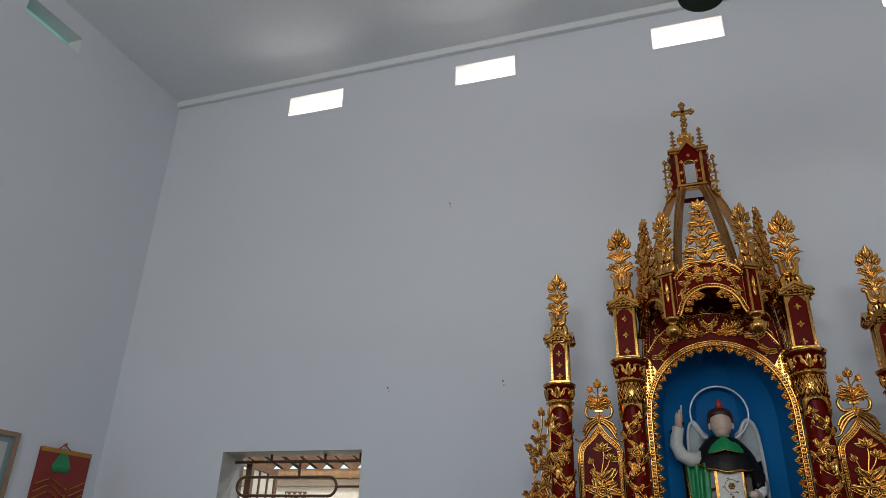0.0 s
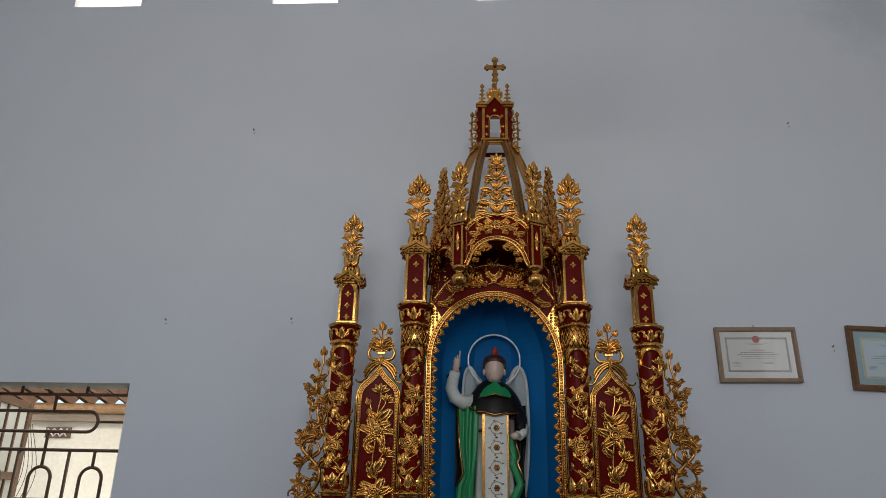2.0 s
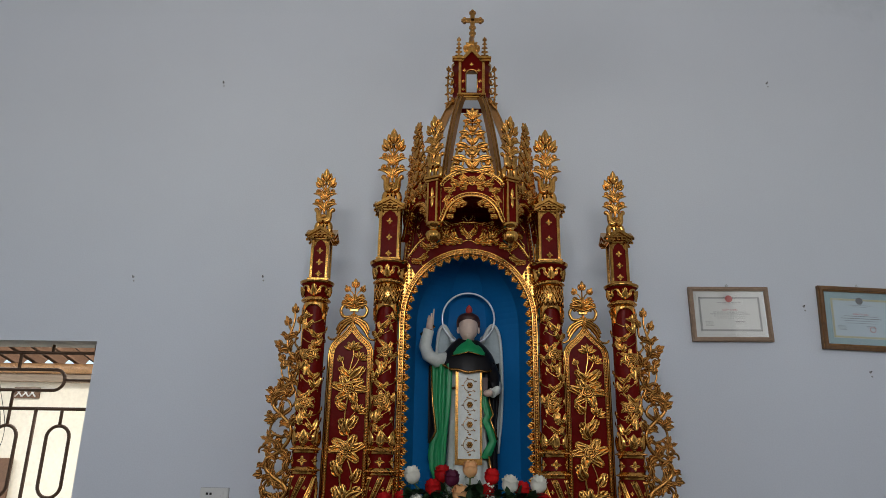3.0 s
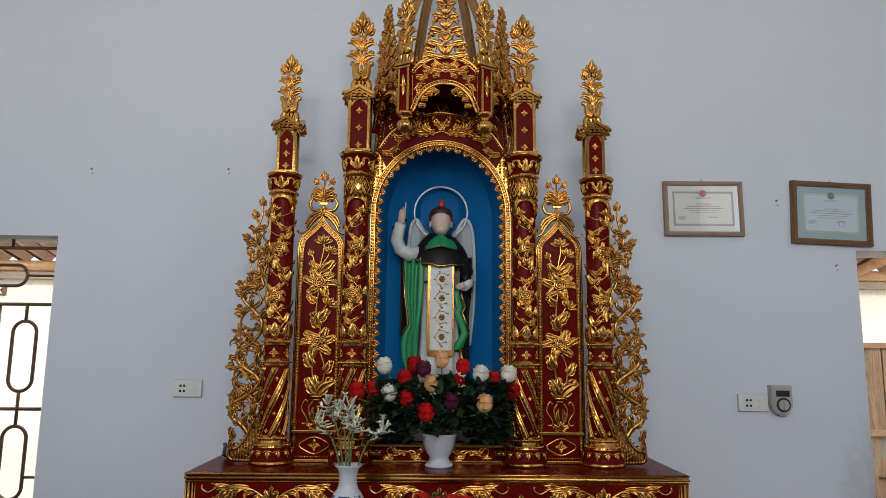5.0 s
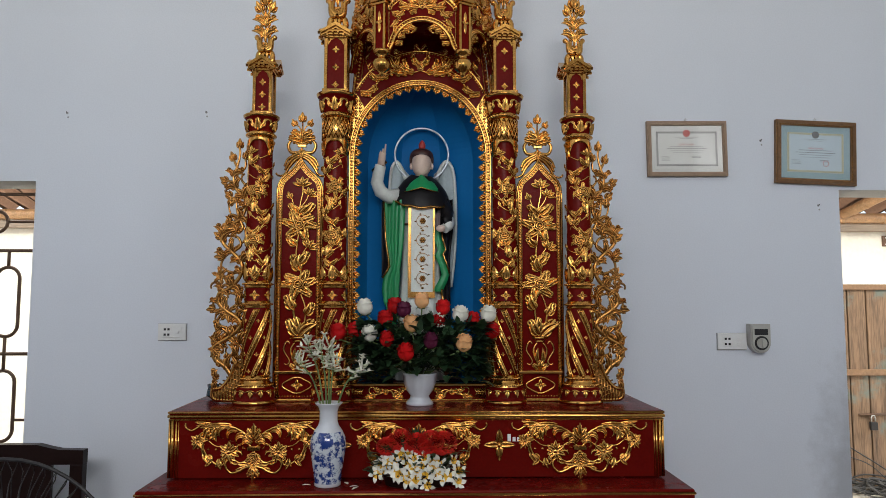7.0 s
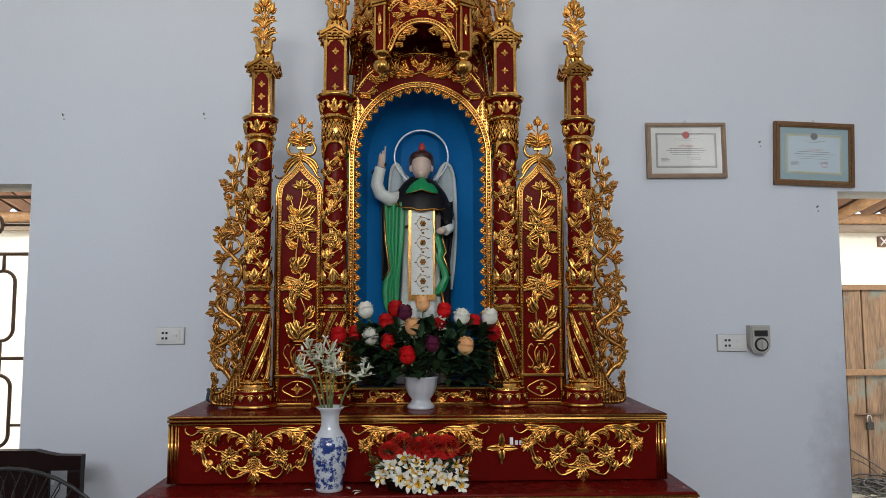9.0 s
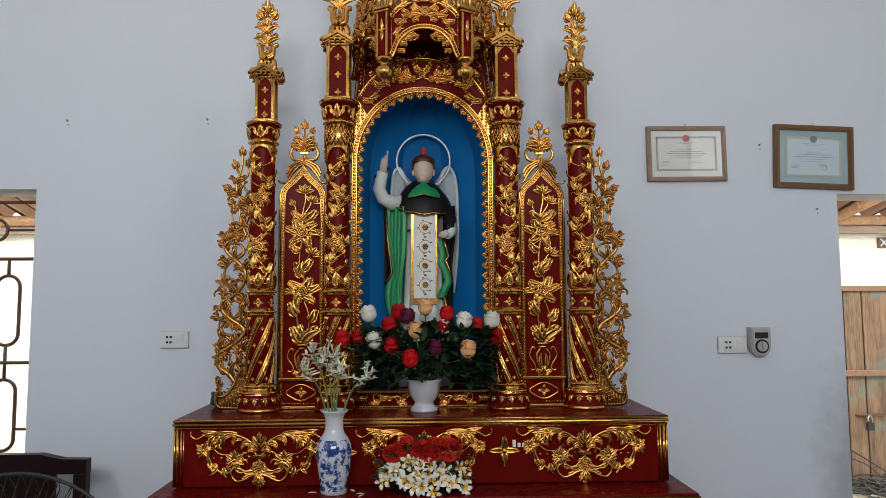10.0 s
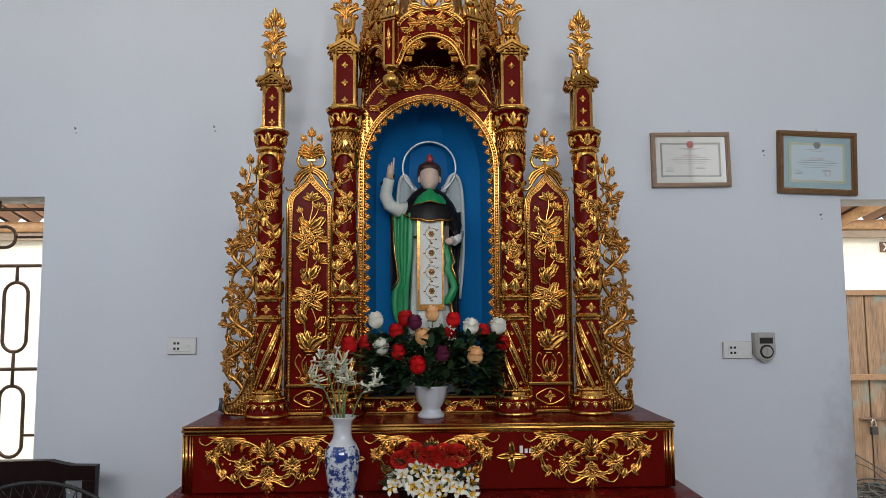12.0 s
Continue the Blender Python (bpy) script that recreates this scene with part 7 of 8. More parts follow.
def plumeria_bowl():
    cx, cy = -0.003, -0.600
    b = empty("flower_bowl", (cx, cy, LT), label="low bowl of white plumeria and red blossoms on the altar table", category="flower bowl")
    bm = bmesh.new()
    add_lathe(bm, [(0.05, 0), (0.054, 0.004), (0.058, 0.03), (0.064, 0.04), (0.060, 0.042), (0.05, 0.03)], (cx, cy, LT), 32)
    for v in bm.verts:
        v.co.x = cx + (v.co.x - cx) * 1.9
    part("bowl", bm, M_DARKWOOD, b)
    fl = bmesh.new()
    for i in range(5):
        a = 2 * math.pi * i / 5
        rows = []
        for k in range(6):
            t = k / 5
            w = 0.0086 * math.sin(math.pi * (0.06 + 0.90 * t) ** 1.1)
            r = 0.003 + 0.030 * t
            tw = 0.25 * t
            z = 0.012 * math.sin(t * math.pi * 0.6)
            c, s = math.cos(a + tw), math.sin(a + tw)
            rows.append([(r * c - u * w * s, r * s + u * w * c, z + 0.002 * u) for u in (-1, 0, 1)])
        vs = [[fl.verts.new(p) for p in r] for r in rows]
        for k in range(5):
            for q in range(2):
                f = fl.faces.new((vs[k][q], vs[k][q + 1], vs[k + 1][q + 1], vs[k + 1][q]))
                f.material_index, f.smooth = (1 if k < 2 else 0), True
    me = bpy.data.meshes.new("plumeria")
    fl.to_mesh(me)
    fl.free()
    me.materials.append(M_PETAL_WHITE)
    me.materials.append(M_PETAL_YELLOW)
    rnd = random.Random(21)
    for k in range(36):
        a = rnd.uniform(-1, 1)
        t = rnd.uniform(0, 1)
        x = cx + a * (0.120 + 0.028 * (1 - t))
        z = LT + 0.012 + 0.095 * t * (1 - 0.25 * a * a)
        y = cy - 0.066 * math.sqrt(max(0, 1 - a * a * 0.8)) * (1.0 - 0.35 * t) + rnd.uniform(0, 0.015)
        o = new("plumeria", me)
        o.parent = b
        o.matrix_parent_inverse = Matrix.Translation(-b.location)
        d = Vector((a * 0.6 + rnd.uniform(-0.4, 0.4), -1, rnd.uniform(-0.2, 0.7))).normalized()
        o.matrix_basis = Matrix.Translation((x, y, z)) @ d.to_track_quat("Z", "Y").to_matrix().to_4x4() @ Matrix.Rotation(rnd.uniform(0, 6), 4, "Z") @ Matrix.Scale(rnd.uniform(0.70, 0.95), 4)
    bm = bmesh.new()
    for k in range(4200):
        g = rnd.choice(((-0.095, 1.085, 0.03), (-0.05, 1.105, 0.038), (0.0, 1.095, 0.035), (0.045, 1.10, 0.038), (0.085, 1.095, 0.04), (0.02, 1.08, 0.03)))
        u = Vector((rnd.gauss(0, 1), rnd.gauss(0, 1), rnd.gauss(0, 1))).normalized()
        p = Vector((cx + g[0], cy - 0.018, g[1])) + Vector((u.x, u.y * 0.9, u.z * 0.8)) * g[2]
        add_blade(bm, p, u + Vector((0, -0.2, 0.1)), 0.0078, 0.0032, 0.1, 0, 2)
    tagged(part("red_blossoms", bm, M_CUT_RED, b, "clusters of small red blossoms"), kind="stuff")
    bm = bmesh.new()
    for k in range(120):
        a = rnd.uniform(-0.14, 0.14)
        add_blade(bm, (cx + a, cy + rnd.uniform(-0.045, 0.03), LT + rnd.uniform(0.03, 0.11)), (a * 5, rnd.uniform(-1, 0.4), rnd.uniform(0, 0.8)), 0.045, 0.010, 0.5)
    for k in range(8):
        add_blade(bm, (cx - 0.005 + (k - 4) * 0.003, cy - 0.01, 1.10), ((k - 4) * 0.16, -0.2, 1), 0.05, 0.006, 0.1)
    tagged(part("leaves", bm, M_LEAF, b), kind="stuff")


plumeria_bowl()
for k, (x, y) in enumerate(((-0.37, -0.61), (-0.225, -0.60), (-0.19, -0.64), (-0.215, -0.63))):
    bm = bmesh.new()
    add_blade(bm, (0, 0, 0.002), (math.cos(k * 2.1), math.sin(k * 2.1), 0.15), 0.03, 0.006, 0.4, 0, 4)
    tagged(mesh_ob("fallen_petal", move_all(bm, shifted(x, y, LT + 0.001)), M_PETAL_WHITE), "small white petal fallen on the red altar table", "petal", group="fallen petals")


# ---- things on the wall ----
def certificate(name, x0, x1, z0, z1, tilt, frame_mat, mount, label):
    w, h = x1 - x0, z1 - z0
    e = empty(name, ((x0 + x1) / 2, -0.002, (z0 + z1) / 2), label=label, category="framed certificate")
    m = Matrix.Rotation(radians(tilt), 4, "Y")

    def P(n, bm, mat, l=""):
        move_all(bm, lambda c: Vector(e.location) + m @ Vector((c.x, c.y, c.z)))
        return part(n, bm, mat, e, l)
    fw = 0.023 if mount else 0.018
    rect = lambda a, b: [(-a, -b), (a, -b), (a, b), (-a, b)]
    bm = bmesh.new()
    add_band(bm, rect(w / 2 - fw, h / 2 - fw), rect(w / 2, h / 2), -0.018, 0.0, closed=True)
    add_band(bm, rect(w / 2 - fw * 0.7, h / 2 - fw * 0.7), rect(w / 2 - fw * 0.25, h / 2 - fw * 0.25), -0.022, -0.017, closed=True)
    bmesh.ops.recalc_face_normals(bm, faces=bm.faces)
    P("frame", bm, frame_mat, "moulded wooden frame")
    a, b = w / 2 - fw, h / 2 - fw
    P("mount", box(-a, a, -0.008, -0.001, -b, b), M_MAT if mount else M_PAPER)
    q = 0.028 if mount else 0.012
    P("paper", box(-a + q, a - q, -0.010, -0.0085, -b + q, b - q), M_PAPERBLUE if mount else M_PAPER, "printed award paper")
    # printed border: two wavy lines that cross, with a thin rule inside
    bm = bmesh.new()
    A, B = a - q - (0.003 if mount else 0.012), b - q - (0.003 if mount else 0.016)
    wave = 0.0026
    for ph in (0, math.pi):
        for x0w, z0w, x1w, z1w in ((-A, -B, A, -B), (A, -B, A, B), (A, B, -A, B), (-A, B, -A, -B)):
            n = int(math.hypot(x1w - x0w, z1w - z0w) / 0.0028)
            ux, uz = (x1w - x0w) / n, (z1w - z0w) / n
            l = math.hypot(ux, uz)
            pts = [(x0w + ux * i + wave * math.sin(i * 1.05 + ph) * uz / l, z0w + uz * i - wave * math.sin(i * 1.05 + ph) * ux / l) for i in range(n + 1)]
            add_band(bm, pts, offset_line(pts, 0.0017), -0.0107, -0.0101)
    add_band(bm, rect(A - 0.0062, B - 0.0062), rect(A - 0.0050, B - 0.0050), -0.0107, -0.0101, closed=True)
    bmesh.ops.recalc_face_normals(bm, faces=bm.faces)
    P("printed_border", bm, M_INKGOLD if mount else M_INK)
    if mount:
        bm = bmesh.new()
        add_beads(bm, [(x, z) for x, z in rect(w / 2 - fw * 0.82, h / 2 - fw * 0.82)] + [(-w / 2 + fw * 0.82, -h / 2 + fw * 0.82)], 0.0042, 0.0105, 0.016)
        add_beads(bm, [(x, z) for x, z in rect(w / 2 - fw * 0.12, h / 2 - fw * 0.12)] + [(-w / 2 + fw * 0.12, -h / 2 + fw * 0.12)], 0.0036, 0.0095, 0.015)
        P("beading", bm, M_GOLD_DARK, "gilt beading on the frame")
    bm = bmesh.new()
    rnd = random.Random(4)
    for k, (zz, half, hh) in enumerate(((0.052, 0.05, 0.0014), (0.046, 0.03, 0.0014), (0.008, 0.072, 0.0022), (-0.001, 0.085, 0.0024), (-0.010, 0.07, 0.0016), (-0.019, 0.06, 0.0014))):
        x = -half
        while x < half:
            l = rnd.uniform(0.005, 0.013)
            add_box(bm, x, min(x + l, half), -0.0108, -0.0101, zz * h / 0.25, zz * h / 0.25 + hh)
            x += l + 0.003
    for k in range(4):
        add_box(bm, -A + 0.02, -A + 0.02 + 0.03 + 0.006 * (k % 2), -0.0108, -0.0101, -0.035 - k * 0.005, -0.0338 - k * 0.005)
    for k in range(2):
        add_box(bm, 0.02, 0.06, -0.0108, -0.0101, -0.033 - k * 0.006, -0.0316 - k * 0.006)
    tagged(P("printed_lines", bm, M_INK), kind="stuff")
    cu = bpy.data.curves.new("title", "FONT")
    cu.body, cu.size, cu.align_x = "GI\u1ea4Y KHEN", 0.0125, "CENTER"
    t = new("title", cu)
    t.data.materials.append(M_INKRED)
    t.parent = e
    t.matrix_parent_inverse = Matrix.Translation(-e.location)
    t.matrix_basis = Matrix.Translation(Vector(e.location)) @ m @ Matrix.Translation((0, -0.0112, 0.014)) @ Matrix.Rotation(radians(90), 4, "X")
    bm = bmesh.new()
    add_lathe(bm, [(0.0155, 0), (0.0155, 0.0008)], seg=20)
    move_all(bm, lambda c: Vector((c.x, -0.0105 - c.z, c.y + B - 0.006)))
    P("emblem", bm, M_INKRED if not mount else M_INK, "round printed emblem")
    if mount:
        bm = bmesh.new()
        add_tube(bm, [(0.045 + 0.012 * math.cos(t2), -0.0106, -0.045 + 0.012 * math.sin(t2)) for t2 in [2 * math.pi * i / 20 for i in range(20)]], 0.0012, 4, closed=True)
        P("red_stamp", bm, M_INKRED)
    g = P("glass_pane", box(-a - 0.002, a + 0.002, -0.0145, -0.0125, -b - 0.002, b + 0.002), M_GLASS)
    g.visible_shadow = False
    bm = bmesh.new()
    add_tube(bm, [(0.0, -0.004, h / 2), (0.004, -0.006, h / 2 + 0.008), (0, -0.006, h / 2 + 0.014), (-0.004, -0.006, h / 2 + 0.008), (-0.002, -0.004, h / 2)], 0.0015, 6)
    P("hanging_hook", bm, M_STEEL)


certificate("framed_certificate", 0.963, 1.306, 2.085, 2.323, -0.5, M_FRAMEWOOD, False, "pale wood framed white award certificate on the wall")
certificate("framed_certificate", 1.516, 1.864, 2.053, 2.328, 2.2, M_FRAMEGILT, True, "bronze framed award certificate with a blue mount")


def socket(x0, z0, w, h, label, flip):
    e = empty("wall_socket", (x0 + w / 2, 0, z0 + h / 2), label=label, category="socket")
    # dark sheet that draws the plate's shadow line, widest below it
    part("shadow_rim", box(x0 - 0.0015, x0 + w + 0.0015, -0.003, -0.0005, z0 - 0.003, z0 + h + 0.001), M_CHIP_SHADE, e)
    part("plate", box(x0, x0 + w, -0.011, -0.003, z0, z0 + h, 0.002), M_WHITE, e)
    part("insert", box(x0 + w * 0.16, x0 + w * 0.84, -0.0135, -0.011, z0 + h * 0.16, z0 + h * 0.84, 0.001), M_WHITE, e)
    for i in range(2):
        for k in range(2):
            x = x0 + w * (0.26 + 0.13 * i)
            z = z0 + h * (0.34 + 0.32 * k)
            part("socket_hole", box(x - 0.0045, x + 0.0045, -0.0145, -0.0133, z - 0.0045, z + 0.0045), M_DARK, e)
    for k in range(2 if flip else 1):
        z = z0 + h * ((0.34 + 0.32 * k) if flip else 0.5)
        part("switch", box(x0 + w * 0.64, x0 + w * 0.76, -0.017, -0.0135, z - 0.006, z + 0.006, 0.001), M_WHITE, e)


socket(-1.076, 1.392, 0.114, 0.067, "white double wall socket with a switch", False)
socket(1.244, 1.354, 0.122, 0.068, "white wall socket beside a plug-in timer", True)


def timer():
    x0, x1, z0, z1 = 1.370, 1.453, 1.341, 1.461
    xc = (x0 + x1) / 2
    e = empty("plug_timer", (xc, -0.002, z0), label="grey plug-in timer with a round dial", category="timer")
    out = [(x0, z1), (x0, z0 + 0.04)] + [(xc + 0.0415 * math.cos(t), z0 + 0.0415 + 0.0415 * math.sin(t)) for t in [math.pi + math.pi * i / 14 for i in range(1, 14)]] + [(x1, z0 + 0.04), (x1, z1)]
    bm = bmesh.new()
    add_prism(bm, out, -0.045, -0.001)
    bmesh.ops.recalc_face_normals(bm, faces=bm.faces)
    bmesh.ops.bevel(bm, geom=[ed for ed in bm.edges if all(v.co.y < -0.04 for v in ed.verts)], offset=0.006, segments=3, affect="EDGES")
    part("housing", bm, M_TIMER, e)
    part("display", box(xc - 0.028, xc + 0.028, -0.0462, -0.0445, z1 - 0.045, z1 - 0.02, 0.0005), M_DARK, e)

    def disc(name, r, y0, y1, mat):
        bm = bmesh.new()
        add_lathe(bm, [(r, 0), (r, y1)], seg=32)
        move_all(bm, lambda c: Vector((xc + c.x, y0 - c.z, z0 + 0.042 + c.y)))
        bmesh.ops.recalc_face_normals(bm, faces=bm.faces)
        part(name, bm, mat, e)
    disc("dial", 0.029, -0.0445, 0.003, M_DARK)
    disc("dial_knob", 0.021, -0.047, 0.005, M_TIMER)
    part("knob_grip", box(xc - 0.003, xc + 0.003, -0.060, -0.051, z0 + 0.024, z0 + 0.06, 0.001), M_TIMER, e)


M_TIMER = material("grey_plastic", (0.42, 0.41, 0.37), 0.45, vary=0.06, scale=20)
timer()

# nails and chipped spots
for x, z in ((-0.909, 2.349), (-1.194, 3.323), (1.433, 3.338), (-1.49, 2.341), (1.46, 2.245), (1.70, 1.965)):
    bm = bmesh.new()
    add_dome(bm, x, z, 0.0055, 0.0, 0.3, 9, 2, 1)
    add_dome(bm, x + 0.004, z - 0.018, 0.004, 0.0, 0.3, 8, 2, 1)
    add_tube(bm, [(x, -0.001, z), (x + 0.001, -0.010, z + 0.003)], 0.0018, 6)
    tagged(mesh_ob("wall_nail", bm, (M_DARK, M_CHIP_SHADE)), "small nail with chipped plaster on the wall", "nail", group="nails in the wall")


# ---- the window, its grille and open casement ----
def translucent(name, colour):
    m = bpy.data.materials.new(name)
    m.use_nodes = True
    nt = m.node_tree
    b = nt.nodes["Principled BSDF"]
    b.inputs["Base Color"].default_value = (*colour, 1)
    b.inputs["Roughness"].default_value = 0.3
    tr = nt.nodes.new("ShaderNodeBsdfTranslucent")
    tr.inputs["Color"].default_value = (*colour, 1)
    mx = nt.nodes.new("ShaderNodeMixShader")
    mx.inputs[0].default_value = 0.85
    nt.links.new(b.outputs[0], mx.inputs[1])
    nt.links.new(tr.outputs[0], mx.inputs[2])
    nt.links.new(mx.outputs[0], nt.nodes["Material Output"].inputs[0])
    return m


M_TEALGLASS = translucent("green_tinted_glass", (0.72, 1.0, 0.96))
M_DUSTY = translucent("dusty_window_glass", (0.62, 0.62, 0.58))


def stadium(cx, cz, hw, hh, n=10):
    """A closed rounded bar shape in x, z: half width and half height."""
    r = min(hw, hh)
    out = []
    for k, (sx, sz) in enumerate(((1, 1), (-1, 1), (-1, -1), (1, -1))):
        for i in range(n + 1):
            a = math.pi / 2 * (k + i / n)
            out.append((cx + sx * (hw - r) + r * math.cos(a), cz + sz * (hh - r) + r * math.sin(a)))
    return out


def window_grille():
    gy = 0.12
    g = empty("window_grille", (-1.995, gy, WIN[2]), label="brown painted iron window grille with oval loops", category="grille")

    def bar(name, pts, r=0.0075, closed=False):
        bm = bmesh.new()
        add_tube(bm, [(x, gy, z) for x, z in pts], r, 8, closed=closed)
        part(name, bm, M_IRON, g)
    x0, x1 = WIN[0], WIN[1]
    for z in (2.013, 1.768, 1.327, 0.93):
        bar("rail", [(x0, z), (x1, z)])
    bar("loop", stadium(-2.07, 1.893, 0.285, 0.045), closed=True)
    bar("tie", [(-1.79, 1.893), (x1, 1.893)], 0.006)
    for x, z0, z1 in ((-1.665, 2.013, 2.05), (-1.86, 2.013, 2.05), (-2.17, 2.013, 2.05), (-2.0, 1.938, 2.013), (-2.005, 1.768, 1.848)):
        bar("tie", [(x, z0), (x, z1)], 0.007)
    for x in (-1.772, -2.005, -2.238):
        bar("loop", stadium(x, 1.548, 0.05, 0.148), closed=True)
        bar("tie", [(x, 1.696), (x, 1.768)], 0.007)
        bar("tie", [(x, 1.40), (x, 1.256)], 0.007)
        bar("loop", stadium(x, 1.108, 0.05, 0.148), closed=True)
    for x in (-1.888, -2.122, -2.335):
        bar("upright", [(x, 0.93), (x, 1.768)], 0.0075)
    bar("tie", [(-1.722, 1.05), (x1, 1.05)], 0.006)


window_grille()


def casement():
    """An open casement leaf standing out from the far side of the window."""
    e = empty("window_casement", (-2.36, 0.2, 0.88), label="dark steel window casement standing open outside", category="window")
    rot = Matrix.Translation((-2.345, 0.205, 0)) @ Matrix.Rotation(radians(104), 4, "Z")
    w = 0.42

    def P(n, bm, mat):
        return part(n, move_all(bm, lambda c: rot @ c), mat, e)
    for x in (0.0, w):
        P("stile", box(x - 0.022, x + 0.022, -0.016, 0.016, 0.88, 2.03, 0.002), M_IRON)
    for z in (0.90, 1.30, 1.66, 2.01):
        P("rail", box(0.022, w - 0.022, -0.014, 0.014, z - 0.018, z + 0.018, 0.002), M_IRON)
    for x in (0.14, 0.28):
        P("glazing_bar", box(x - 0.008, x + 0.008, -0.012, 0.012, 0.918, 1.992, 0.001), M_IRON)
    P("glass_pane", box(0.02, w - 0.02, -0.003, 0.003, 0.9, 2.01), M_DUSTY)


casement()
bm = bmesh.new()
add_box(bm, X0 - 0.13, X0 - 0.10, -1.184, -0.831, 4.136, 4.239)
tagged(mesh_ob("window_1", bm, M_TEALGLASS), "green tinted glass in a high wall opening", "window", kind="structure")


# ---- the yard behind the wall ----
def plank_door():
    e = empty("plank_door", (2.8, 1.58, 0.35), label="weathered wooden plank door with flaking green paint", category="door")
    x = 2.42
    for w in (0.16, 0.2, 0.125, 0.235):
        part("plank", box(x + 0.005, x + w - 0.005, 1.565, 1.592, 0.352, 1.672 - 0.012 * (w > 0.2), 0.003), M_OLDWOOD, e)
        x += w
    part("rail", box(2.43, x - 0.01, 1.545, 1.565, 1.085, 1.125, 0.004), M_OLDPLAIN, e)
    part("rail", box(2.43, x - 0.01, 1.548, 1.565, 1.640, 1.676, 0.004), M_OLDPLAIN, e)
    bm = bmesh.new()
    add_tube(bm, [(2.82, 1.556, 0.835), (3.0, 1.556, 0.838)], 0.008, 8)
    add_tube(bm, [(2.885, 1.556, 0.83), (2.885, 1.54, 0.80), (2.905, 1.54, 0.80), (2.905, 1.556, 0.83)], 0.005, 6)
    part("bolt", bm, M_IRON, e, "rusty iron bolt")
    lock = empty("padlock", (2.9, 1.53, 0.76), label="small steel padlock on the plank door bolt", category="padlock")
    part("lock_body", box(2.872, 2.918, 1.518, 1.542, 0.742, 0.792, 0.004), M_DARK, lock)
    bm = bmesh.new()
    add_tube(bm, [(2.882, 1.53, 0.79), (2.882, 1.53, 0.82), (2.888, 1.53, 0.834), (2.902, 1.53, 0.834), (2.908, 1.53, 0.82), (2.908, 1.53, 0.79)], 0.004, 8)
    part("shackle", bm, M_STEEL, lock)


M_OLDPLAIN = material("bare_old_wood", (0.20, 0.115, 0.060), 0.85, vary=0.3, scale=9, fine=60, bump=0.5)
plank_door()
tagged(mesh_ob("ledge", box(-6, 6.5, 1.2, 1.598, -0.16, 0.345, 0.01), M_CREAM), "low plastered ledge along the lean-to wall", "ledge", kind="structure")


def cable_heap():
    bm = bmesh.new()
    rnd = random.Random(3)
    for k in range(16):
        c = Vector((2.78 + rnd.uniform(-0.1, 0.2), 1.40 + rnd.uniform(-0.05, 0.08), 0.362))
        pts = []
        a0, r = rnd.uniform(0, 6), rnd.uniform(0.06, 0.2)
        for i in range(18):
            a = a0 + i * 0.42
            pts.append(c + Vector((r * math.cos(a) * 1.3, r * 0.5 * math.sin(a), 0.03 + 0.03 * math.sin(a * 1.7 + k) + rnd.uniform(0, 0.01) + 0.003 * k)))
        add_tube(bm, smooth_line(pts, 3), rnd.choice((0.004, 0.005, 0.007)), 6)
    add_tube(bm, smooth_line([Vector((2.55, 1.52, 0.75)), Vector((2.75, 1.5, 0.62)), Vector((2.93, 1.47, 0.5)), Vector((3.0, 1.42, 0.4))], 6), 0.004, 6)
    add_tube(bm, smooth_line([Vector((2.55, 1.52, 0.62)), Vector((2.8, 1.48, 0.55)), Vector((2.95, 1.46, 0.42))], 6), 0.003, 6)
    tagged(mesh_ob("cable_heap", bm, M_CABLE), "tangled heap of dark cables on the ledge", "cables", kind="stuff")


cable_heap()
for x, z in ((-2.86, 1.955), (3.14, 1.965)):
    e = empty("vent_block", (x, 1.6, z - 0.03), label="small dark pierced vent block in the cream wall", category="vent", group="yard vents")
    part("frame", box(x - 0.085, x + 0.085, 1.585, 1.602, z - 0.035, z + 0.035, 0.002), M_SHEET, e)
    bm = bmesh.new()
    for k in range(3):
        add_tube(bm, [(x - 0.07 + k * 0.045, 1.583, z - 0.025), (x - 0.025 + k * 0.045, 1.583, z + 0.025)], 0.005, 5)
        add_tube(bm, [(x - 0.025 + k * 0.045, 1.583, z - 0.025), (x - 0.07 + k * 0.045, 1.583, z + 0.025)], 0.005, 5)
    part("lattice", bm, M_REVEAL, e)
bm = bmesh.new()
for k in range(5):
    add_tube(bm, smooth_line([Vector((-3.05 + 0.015 * k, 1.5, 2.0)), Vector((-3.02 + 0.03 * k, 1.5, 1.7)), Vector((-3.1 + 0.03 * k, 1.52, 1.45)), Vector((-3.16 + 0.02 * k, 1.53, 1.15))], 6), 0.0022, 6)
tagged(mesh_ob("hanging_cables", bm, M_CABLE), "thin cables hanging from the bamboo purlin", "cables")
e = empty("board", (-3.0, 1.57, 0.345), label="grey weathered board leaning on the cream wall", category="board")
part("panel", box(-3.25, -2.86, 1.56, 1.59, 0.35, 1.545, 0.004), M_SHEET, e)


